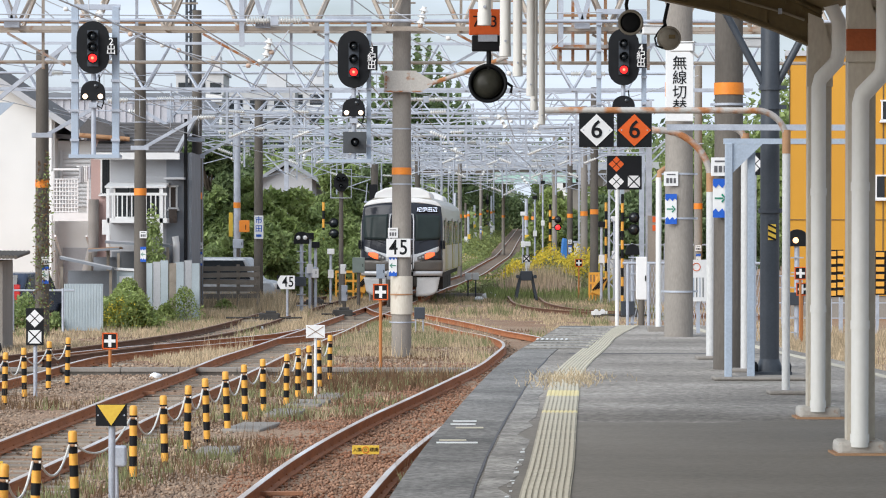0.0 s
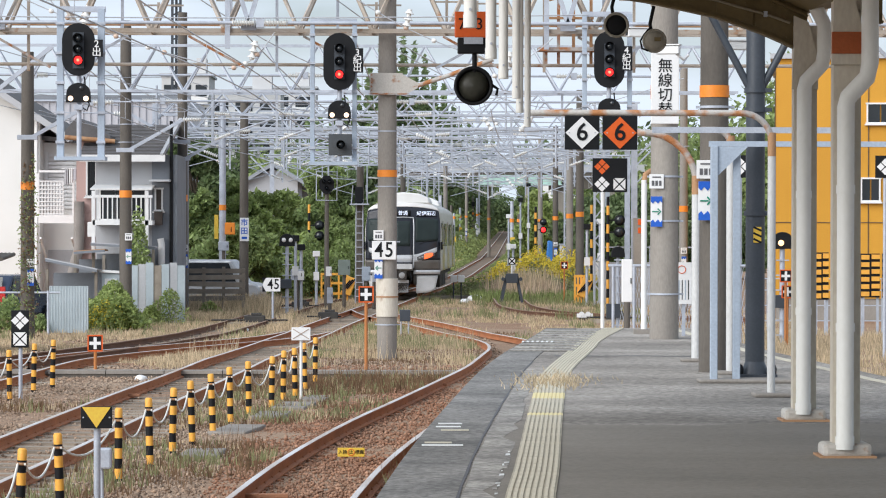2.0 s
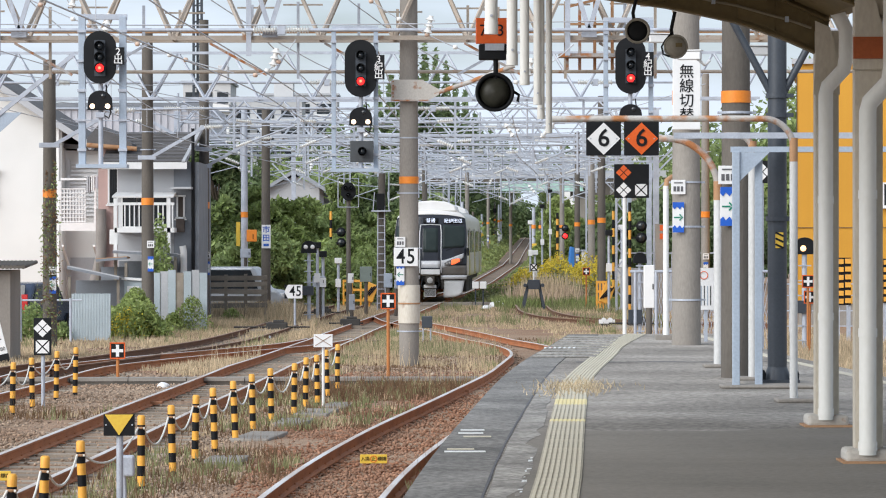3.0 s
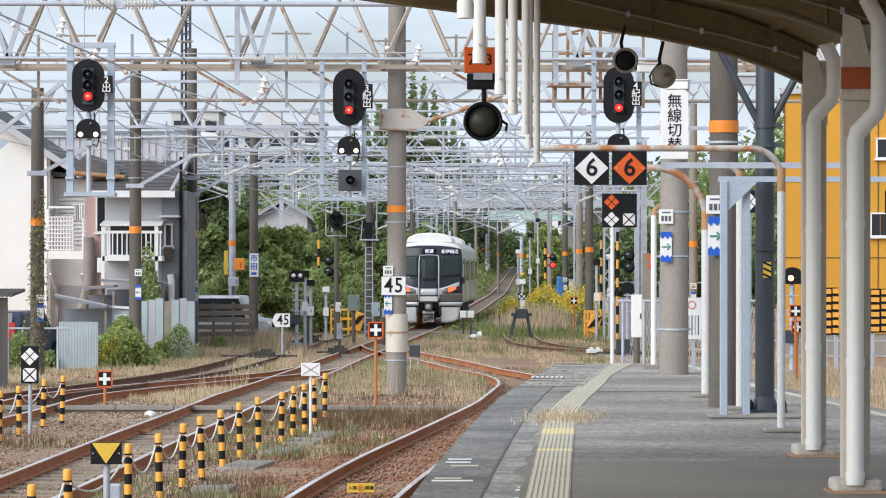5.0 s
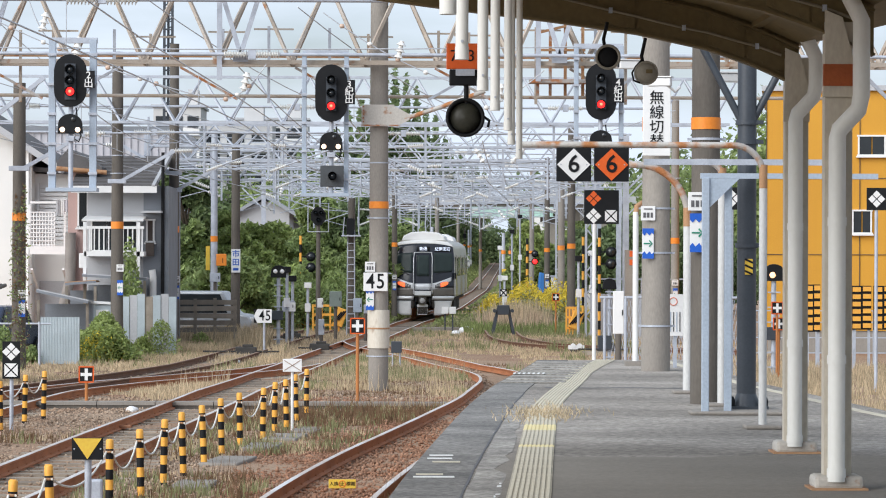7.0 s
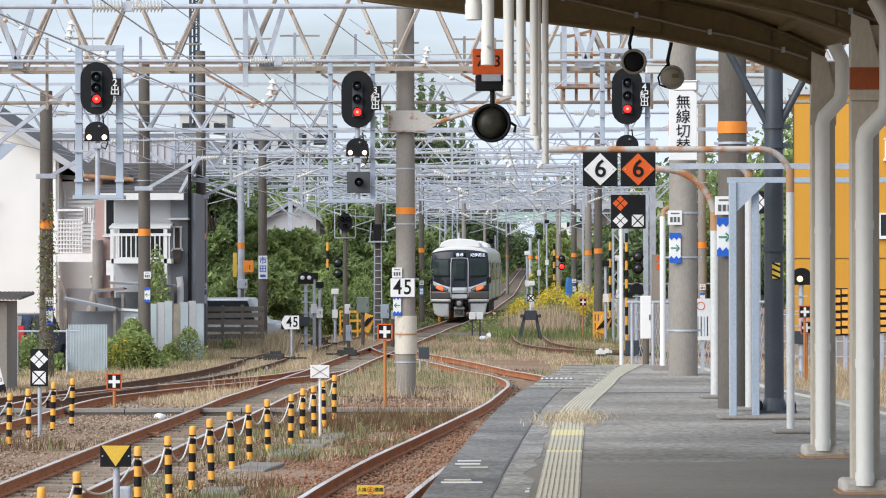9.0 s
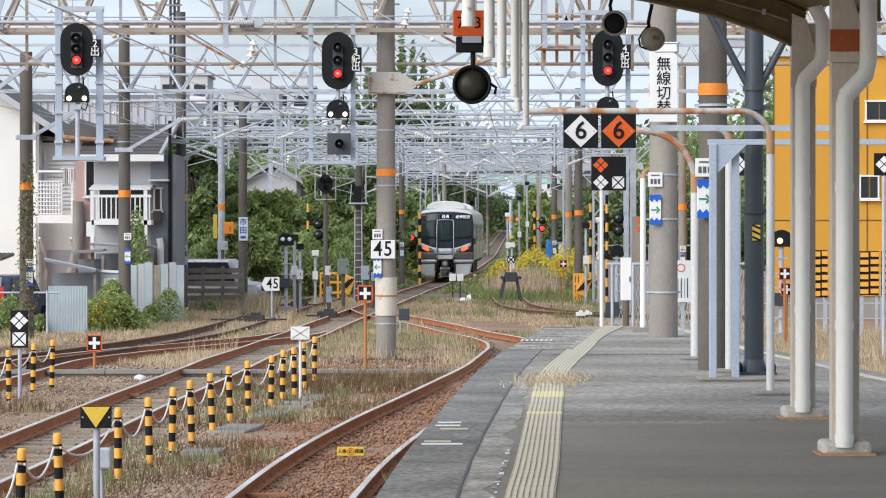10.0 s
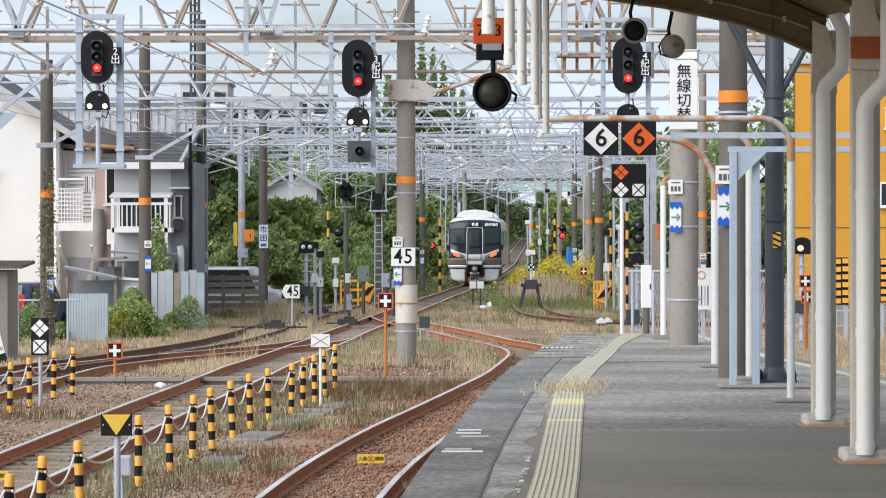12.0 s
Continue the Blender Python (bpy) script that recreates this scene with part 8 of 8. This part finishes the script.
for u, d, v_top, rx, n, mat in ((425, 125, 225, 1.8, 9000, M_LEAF_DARK), (475, 135, 288, 1.5, 9000, M_LEAF_LIGHT), (420, 118, 330, 1.5, 5000, M_LEAF), (520, 128, 322, 2.0, 9000, M_LEAF_LIGHT), (560, 135, 330, 2.2, 8000, M_LEAF_LIGHT),
                               (600, 140, 338, 1.8, 7000, M_LEAF), (655, 145, 262, 2.0, 10000, M_LEAF), (690, 150, 275, 2.6, 10000, M_LEAF_DARK), (735, 155, 262, 2.4, 9000, M_LEAF), (505, 112, 385, 1.6, 6000, M_LEAF), (560, 118, 400, 1.8, 7000, M_LEAF),
                               (620, 125, 405, 1.6, 6000, M_LEAF_LIGHT), (680, 125, 395, 1.6, 6000, M_LEAF), (750, 140, 340, 1.8, 6000, M_LEAF), (780, 165, 330, 2.2, 6000, M_LEAF), (1045, 190, 330, 2.3, 7000, M_LEAF_LIGHT), (1180, 150, 320, 3.0, 9000, M_LEAF_DARK),
                               (1230, 155, 330, 3.0, 9000, M_LEAF_DARK), (1290, 160, 340, 3.0, 8000, M_LEAF_DARK), (1120, 160, 345, 2.4, 7000, M_LEAF_DARK), (1040, 300, 340, 3.5, 5000, M_LEAF), (890, 420, 345, 5, 5000, M_LEAF_DARK), (1360, 170, 345, 3.0, 5000, M_LEAF_DARK), (960, 480, 340, 6, 5000, M_LEAF_DARK)):
    x = (u - 784) / 5300 * d
    tree(x, d, 2.5 - (v_top - 378) / 5300 * d - zg(d) - BED, rx, "leafy green tree behind the railway" if mat is not M_LEAF_DARK else "dark green leafy tree behind the railway", int(n * 1.5), .1 + d * .0004, mat)


MAIN_X, MAIN_Y = (np.array([p[i] for p in smooth_path(TRACK_MAIN, 2.0)]) for i in (0, 1))


def thicket(name, boxes, n, leaf, mat, label, cat="shrubs"):
    """Uncountable growth: clumps over a stretch of ground. boxes: x, y, half width, half depth, height."""
    pts = []
    for x, y, hx, hy, h in boxes:
        k = int(n / len(boxes))
        px, py = gen.normal(x, hx * .55, k), gen.normal(y, hy * .55, k)
        top = h * (1 - .55 * np.clip(((px - x) / hx) ** 2, 0, 1)) * (.7 + .45 * np.abs(np.sin(px * 2.3) * np.cos(py * 1.7)))
        pz = top * gen.uniform(0, 1, k) ** .6
        keep = np.abs(px - np.interp(py, MAIN_Y, MAIN_X)) > 1.9
        px, py, pz = px[keep], py[keep], pz[keep]
        pts.append(np.stack([px, py, pz + np.array([zg(v) for v in py]) + BED], 1))
    me = leaves(np.concatenate(pts), leaf, name, mat)
    return tagged(new(name, me), label, cat, kind="stuff")


def gb(u, v, d, hw, hy, h):
    """One clump: middle at a bearing and distance."""
    return ((u - 784) / 5300 * d, d, hw, hy, h)


thicket("shrubs", [gb(268, 0, 81, .75, .8, 1.3), gb(298, 0, 80.5, .45, .6, 1.0), gb(245, 0, 81.5, .4, .5, .9)], 11000, .06, M_LEAF_LIGHT, "green shrubs with small yellow flowers by the fence")
thicket("shrub_flowers", [gb(262, 0, 80.2, .65, .5, 1.0)], 420, .035, M_GOLDENROD, "small yellow flowers on shrubs", "flowers")
thicket("shrubs", [gb(95, 0, 79, .6, .6, .9), gb(150, 0, 79, .2, .3, .6)], 2500, .06, M_LEAF, "green shrubs along the pipe fence")
thicket("creepers", [gb(375, 0, 85.5, .5, .2, 1.2), gb(350, 0, 85.5, .3, .2, .7), gb(455, 0, 93, .4, .4, .6)], 4000, .04, M_LEAF_LIGHT, "creepers over the sheet fence")
thicket("hedge", [gb(u, 0, d, 1.4, 1.2, h) for u, d, h in ((425, 112, 2.0), (470, 117, 2.4), (520, 117, 2.2), (570, 118, 2.0), (620, 118, 2.4), (660, 120, 2.2), (700, 122, 2.2), (745, 126, 1.8))], 22000, .1, M_LEAF, "green undergrowth behind the crossing")
thicket("embankment_grass", [gb(u, 0, d, 1.6, 3.0, h) for u, d, h in ((800, 138, .7), (770, 130, .8), (830, 145, .6), (915, 132, .4), (950, 140, .5), (1000, 165, .8), (930, 124, .4), (1010, 150, .9))], 20000, .09, M_WEED, "green weeds beside the main line", "weeds")
thicket("lineside_bushes", [gb(u, 0, d, 2.0, 8.0, h) for u, d, h in ((800, 230, 1.6), (830, 280, 2.0), (1015, 240, 1.2), (1030, 280, 1.6))], 9000, .18, M_LEAF, "green bushes along the far line")
thicket("goldenrod", [gb(u, 0, d, 1.1, 2.2, h) for u, d, h in ((1010, 138, 1.7), (1040, 135, 2.0), (1065, 132, 2.0), (1085, 128, 1.8), (970, 140, 1.2), (1100, 126, 1.6))], 14000, .065, M_GOLDENROD, "yellow goldenrod in flower beside the track", "flowers")
thicket("goldenrod_stems", [gb(u, 0, d, 1.2, 2.4, h) for u, d, h in ((1010, 137, 1.2), (1040, 134, 1.4), (1070, 131, 1.4), (1095, 126, 1.2), (1060, 122, .8), (1030, 124, .7))], 12000, .09, M_WEED, "green goldenrod stems and leaves", "weeds")
thicket("far_woods", [gb(u, 0, d, 10, 8, h) for u, d, h in ((700, 420, 11), (560, 400, 12), (450, 380, 12), (820, 480, 11), (1050, 430, 13), (1120, 400, 13), (1200, 380, 14), (1300, 360, 14), (900, 560, 11), (640, 360, 12), (1010, 520, 13), (1420, 360, 13), (340, 420, 13))], 42000, .5, M_LEAF_DARK, "dark far woods closing the view", "woods")
thicket("far_woods", [gb(u, 0, d, 8, 6, h) for u, d, h in ((660, 300, 9), (730, 310, 8.5), (1215, 300, 9), (1250, 280, 9), (1320, 280, 9), (600, 290, 8))], 22000, .4, M_LEAF, "green far woods behind the wires", "woods")
thicket("far_woods", [((u - 784) / 5300 * d, d, hw, 5, h) for u, d, hw, h in ((1100, 300, 2.4, 12), (1150, 305, 2.8, 13), (1125, 345, 3.0, 10), (1165, 255, 2.0, 5), (1215, 250, 3.0, 7), (1290, 250, 3.5, 11), (1340, 245, 3, 13), (1265, 240, 2.8, 12), (1400, 240, 3, 13), (1430, 235, 2.6, 15), (1470, 235, 2.6, 15), (1185, 370, 2.6, 12), (985, 400, 4, 10), (718, 335, 3.0, 13), (655, 330, 4, 11), (1045, 300, 3, 4.5), (560, 320, 4, 11), (790, 420, 5, 13))], 34000, .33, M_LEAF, "green woods rising behind the gantries", "woods")
thicket("far_woods", [((u - 784) / 5300 * d, d, hw, 5, h) for u, d, hw, h in ((690, 345, 4.6, 15), (735, 350, 4.6, 18), (775, 360, 4.6, 23), (812, 380, 4.6, 22), (850, 400, 4.8, 19), (640, 340, 4.6, 13), (605, 345, 4.6, 12), (895, 430, 5, 15), (940, 450, 5, 13))], 90000, .45, M_LEAF_DARK, "dark green woods on the rise behind the gantries", "woods")
thicket("ivy", [(-9.19, 73.8, .16, .12, 4.3), (-8.995, 73.75, .14, .1, 4.2)], 500, .04, M_BROWNWEED, "dry ivy climbing a line pole", "ivy")
thicket("ivy", [(-9.218, 73.8, .2, .12, 4.0), (-8.981, 73.75, .2, .1, 4.2)], 500, .04, M_LEAF, "green ivy climbing a line pole", "ivy")
thicket("potted_shrub", [(-7.569, 87.4, .45, .3, 3.2)], 1500, .07, M_LEAF, "leafy shrub before the balcony", "shrub")


def verge(name, n, y0, y1, near, width, height, leaf, mat, label):
    """Low growth along both sides of the main line."""
    py = y0 + (y1 - y0) * gen.uniform(0, 1, n) ** 1.3
    off = near + gen.exponential(width, n)
    px = np.interp(py, MAIN_Y, MAIN_X) + np.where(gen.uniform(size=n) < .5, -1, 1) * off
    pz = height * gen.uniform(0, 1, n) * (.35 + .65 * np.clip((off - near) / 1.5, 0, 1)) * (.6 + .5 * np.sin(px * 1.3 + py * .35) ** 2)
    pts = np.stack([px, py, pz + np.interp(py, [g[0] for g in GROUND], [g[1] for g in GROUND]) + BED], 1)
    keep = (py > 128) | (np.abs(px - 1.5) > 3)
    return tagged(new(name, leaves(pts[keep], leaf, name, mat)), label, "weeds", kind="stuff")


verge("verge_weeds", 30000, 122, 260, 1.05, 2.2, .75, .075, M_WEED_LIGHT, "fresh green weeds along the main line")
verge("verge_weeds", 9000, 130, 230, 1.5, 2.0, .95, .07, M_STRAW, "dry stalks along the main line")
verge("verge_weeds", 26000, 240, 480, 1.4, 3.0, 1.2, .16, M_WEED_LIGHT, "fresh green weeds along the far main line")
verge("verge_flowers", 2500, 150, 300, 1.8, 2.0, 1.25, .06, M_GOLDENROD, "yellow goldenrod along the main line")
bed = Mesh()
ys_ = [126 + 6 * i for i in range(80)]
for y in ys_:
    x = float(np.interp(y, MAIN_Y, MAIN_X))
    for o_ in (-1.25, 1.25):
        bed.v.append((x + o_, y, zg(y) + BED + .035))
for i in range(len(ys_) - 1):
    bed.f.append((2 * i, 2 * i + 1, 2 * i + 3, 2 * i + 2))
    bed.s.append(True)
solid("track_bed", bed, paint("dark_ballast_bed", (.21, .155, .11), (.13, .095, .07), .8, .95, fine=8, bump=.6, fine_amt=.5), "dark brown ballast bed of the main line", "ballast", kind="structure")
M_TARP = paint("blue_tarpaulin", (.06, .25, .65), (.04, .18, .5), 2, .5, bump=.2)
tp_ = thing("covered_pile", on_ground(8.2, 160), "pile under a bright blue tarpaulin behind goldenrod", "tarpaulin")
part("sheet", Mesh().prism([(-.3, 0), (.32, 0), (.28, 1.3), (.16, 2.15), (-.18, 2.25), (-.26, 1.4)], -.3, .4), M_TARP, tp_, bevel=.08)
for x, w, h in ((8.9, .7, 2.0), (9.7, .5, 2.4), (10.3, .6, 1.9)):
    cb = thing("equipment_cabinet", on_ground(x, 158), "white lineside equipment cabinet behind goldenrod", "cabinet", "equipment cabinets")
    part("case", Mesh().box((0, 0, h / 2), (w, .5, h)), M_PLATE, cb, bevel=.03)
    part("roof", Mesh().box((0, 0, h + .04), (w + .1, .6, .08)), M_GALV, cb)
rq = random.Random(31)
for i in range(22):
    d = 205 + 11 * i + rq.uniform(-4, 4)
    side = -1 if i % 3 else 1
    x = float(np.interp(d, MAIN_Y, MAIN_X)) + side * rq.uniform(2.4, 4.2)
    h = rq.uniform(3.4, 6.5)
    fp = thing("lineside_post", on_ground(x, d), "far lineside post with white plates and an orange ring", "post", "lineside posts")
    part("shaft", Mesh().cyl((0, 0, 0), (0, 0, h), .13, .11, 8), M_CONC_DARK if i % 2 else M_GALV, fp)
    part("painted_ring", Mesh().cyl((0, 0, 3.2), (0, 0, 3.45), .15, None, 8), M_ORANGE, fp, "orange ring")
    for k in range(rq.choice((1, 2, 2))):
        part("plate", Mesh().box((rq.uniform(-.08, .08), -.17, 1.2 + .8 * k), (.3, .03, rq.uniform(.35, .7))), M_PLATE if rq.random() < .75 else M_YSIGN, fp, "small plate")
    if i % 4 == 1:
        part("head", Mesh().box((0, -.1, h * .8), (.42, .25, .55)), M_BLACK, fp, "dark signal head")


def blades(name, n, place, length, mat, label, cat="grass", width=.006, lean=.5):
    """Grass: narrow blades rooted where place() puts them."""
    xy = place(n)
    n = len(xy)
    root = np.stack([xy[:, 0], xy[:, 1], np.interp(xy[:, 1], [g[0] for g in GROUND], [g[1] for g in GROUND]) + BED - .01], 1)
    ln = length * gen.uniform(.35, 1.3, n)
    ang = gen.uniform(0, 6.28, n)
    off = gen.uniform(.1, lean, n) * ln
    tip = root + np.stack([np.cos(ang) * off, np.sin(ang) * off, ln], 1)
    w = np.stack([np.full(n, 1.0), np.zeros(n), np.zeros(n)], 1) * (width * (1 + root[:, 1:2] / 60))
    v = np.stack([root - w, root + w, tip], 1).reshape(-1, 3)
    return tagged(new(name, bulk(name, v, np.arange(3 * n).reshape(n, 3), mat)), label, cat, kind="stuff")


EX = [e[1] for e in edge], [e[0] for e in edge]


def tuft_field(x0, x1, y0, y1, per=14, spread=.12, keep=None, patch_scale=.35, cut=.0):
    """Roots gathered in tufts within a stretch of ground, in patches, off the platform."""
    def place(n):
        k = max(1, n // per)
        c = np.stack([gen.uniform(x0, x1, k * 3), gen.uniform(y0, y1, k * 3)], 1)
        f = np.array([noise.noise((p[0] * patch_scale, p[1] * patch_scale * .6, 3.3)) for p in c])
        c = c[f > cut][:k]
        p = np.repeat(c, per, 0) + gen.normal(0, spread, (len(c) * per, 2))
        lim = np.interp(p[:, 1], *EX)
        p = p[(p[:, 0] < lim - .12) | (p[:, 1] > 47.5)]
        return p[keep(p)] if keep else p
    return place


def off_rails(keys, gap=.62):
    a = smooth_path(keys, 1.0)
    ys, xs = [q[1] for q in a], [q[0] for q in a]
    return lambda p: np.abs(p[:, 0] - np.interp(p[:, 1], ys, xs)) > gap


clear_main, clear_plat = off_rails(TRACK_MAIN, .75), off_rails(TRACK_PLATFORM, .7)
clear_a, clear_b = off_rails(TRACK_LEFT, .8), off_rails(TRACK_SIDING, .75)
clear_left = lambda p: clear_main(p) & clear_a(p) & clear_b(p)
clear = lambda p: clear_left(p) & clear_plat(p)
blades("dry_grass", 26000, tuft_field(-7, 3.2, 54, 84, keep=clear, cut=-.05), .13, M_STRAW, "dry straw grass between the tracks")
blades("dry_grass", 26000, tuft_field(-14, -2.5, 58, 100, keep=clear_left, cut=-.25), .14, M_STRAW, "dry straw grass along the fences")
blades("dry_grass", 9000, tuft_field(-7, -2.6, 87, 103, keep=clear_left, cut=-.8, spread=.25), .34, M_STRAW, "tall dry straw grass before the timber fence")
blades("dry_grass", 26000, tuft_field(-1, 12, 72, 118, keep=clear, cut=-.3), .11, M_STRAW, "dry straw grass by the stub track")
blades("green_grass", 6500, tuft_field(-2, 3, 54, 90, keep=clear, cut=.02), .2, M_WEED, "short green grass between the tracks")
blades("green_grass", 7000, tuft_field(-12, 8, 70, 130, keep=clear, cut=.12), .3, M_WEED, "short green grass over the yard")
blades("dry_grass", 20000, tuft_field(-9, .5, 80, 124, keep=clear_main, cut=-.7, spread=.2), .17, M_STRAW, "dry straw grass about the crossing")
blades("dry_grass", 9000, tuft_field(-6, 3, 56, 80, keep=clear, cut=-.7, spread=.25), .07, M_BROWNWEED, "short brown grass between the tracks")
blades("green_weeds", 6000, tuft_field(-7, 1, 24, 52, keep=clear, cut=.12, spread=.09), .16, M_WEED, "green weeds in the ballast", "weeds")
blades("dry_weeds", 6500, tuft_field(-8, 1.5, 24, 54, keep=clear, cut=.08, spread=.1), .15, M_BROWNWEED, "brown dry weeds in the ballast", "weeds")
blades("seed_stalks", 900, tuft_field(-6.5, 1.2, 26, 51, per=9, keep=clear, cut=.0, spread=.13), .42, M_BROWNWEED, "thin reddish-brown seed stalks in the ballast", "weeds", .0028, .35)
blades("seed_stalks", 1500, tuft_field(-4, 2.2, 50, 70, per=9, keep=clear, cut=-.1, spread=.2), .5, M_STRAW, "thin pale seed stalks between the tracks", "weeds", .003, .35)
blades("dry_weeds", 1500, tuft_field(-4, 1.5, 46.5, 51.2, keep=clear, cut=-.1, spread=.2), .22, M_BROWNWEED, "brown dry weeds along the cable trough", "weeds")
blades("dry_grass", 4000, tuft_field(-8, 1.5, 24, 54, keep=clear, cut=.1, spread=.1), .12, M_STRAW, "dry straw grass in the ballast")
blades("dry_grass", 18000, tuft_field(4.8, 16, 48, 78, cut=-.3), .25, M_STRAW, "dry straw grass beyond the platform")
blades("edge_grass", 2500, lambda n: np.stack([np.interp(yy := gen.uniform(20, 37, n), *EX) - .1 - gen.exponential(.08, n), yy], 1), .2, M_STRAW, "dry grass along the platform foot")


def plume_place(n):
    k = gen.integers(0, 5, n)
    cx = np.array([5.2, 5.7, 4.9, 4.6, 5.5])[k]
    return np.stack([gen.normal(cx, .42), gen.normal(120.5, 1.6, n)], 1)


blades("dry_weeds", 5500, lambda n: np.stack([gen.uniform(-6.9, -3.9, n), gen.normal(96.5, 1.6, n)], 1), .62, M_STRAW, "tall dry weeds before the parked van", "weeds", .007, .5)
blades("plume_grass", 5000, plume_place, .72, M_PALESTRAW, "pale pinkish plume grass behind the buffer stop", "grass", .011, .35)
blades("plume_grass", 700, plume_place, 1.1, M_STRAW, "tall pale plumes behind the buffer stop", "grass", .012, .3)
blades("green_weeds", 5000, lambda n: np.stack([gen.uniform(2.9, 9, n), gen.normal(117.5, 1.8, n)], 1), .4, M_WEED_LIGHT, "green weeds about the buffer stop", "weeds", .01, .6)


def platform_tufts():
    y = gen.normal(30.4, .75, 1500)
    s = gen.normal(0, .17, 1500)
    line = smooth_path(STRIP, .3)
    x = np.interp(y, [p[1] for p in line], [p[0] for p in line]) + s + gen.normal(0, .07, 1500)
    return np.stack([x, y], 1)


o = blades("pavement_weeds", 900, lambda n: platform_tufts()[:750], .06, M_STRAW, "dry weeds in the joints of the tactile strip", "weeds", .004, 1.2)
o.location.z = PZ - BED + .005


def stones(n, x0, x1, y0, y1, size, mat, label):
    """Loose ballast: small rough lumps of eight faces."""
    p = np.stack([gen.uniform(x0, x1, n), y0 + (y1 - y0) * gen.uniform(0, 1, n) ** 1.25], 1)
    p = p[p[:, 0] < np.interp(p[:, 1], *EX) - .03]
    p = p[off_rails(TRACK_MAIN, .95)(p) | (gen.uniform(size=len(p)) < .22)]
    n = len(p)
    z = np.interp(p[:, 1], [g[0] for g in GROUND], [g[1] for g in GROUND]) + BED + gen.uniform(-.01, .02, n)
    c = np.stack([p[:, 0], p[:, 1], z], 1)
    base = np.array([(1, 0, 0), (-1, 0, 0), (0, 1, 0), (0, -1, 0), (0, 0, 1), (0, 0, -1)], float)
    s = size * gen.uniform(.5, 1.5, (n, 1, 1)) * gen.uniform(.6, 1.25, (n, 1, 3))
    v = base[None] * s + gen.normal(0, size * .22, (n, 6, 3))
    a = gen.uniform(0, 6.28, n)
    ca, sa = np.cos(a)[:, None], np.sin(a)[:, None]
    v = np.stack([v[..., 0] * ca - v[..., 1] * sa, v[..., 0] * sa + v[..., 1] * ca, v[..., 2] * .8], -1) + c[:, None]
    f = np.array([(0, 2, 4), (2, 1, 4), (1, 3, 4), (3, 0, 4), (2, 0, 5), (1, 2, 5), (3, 1, 5), (0, 3, 5)])
    f = (f[None] + 6 * np.arange(n)[:, None, None]).reshape(-1, 3)
    return tagged(new("ballast", bulk("ballast", v.reshape(-1, 3), f, mat)), label, "ballast", kind="stuff")


stones(46000, -1.9, 2.3, 22, 56, .02, M_STONE_RED, "rusty red-brown ballast stones")
stones(56000, -9, -1.9, 22, 52, .02, M_STONE, "rusty brown and grey ballast stones")
stones(14000, -8, 3.2, 50, 80, .03, M_STONE, "rusty brown and grey ballast stones")
motions()
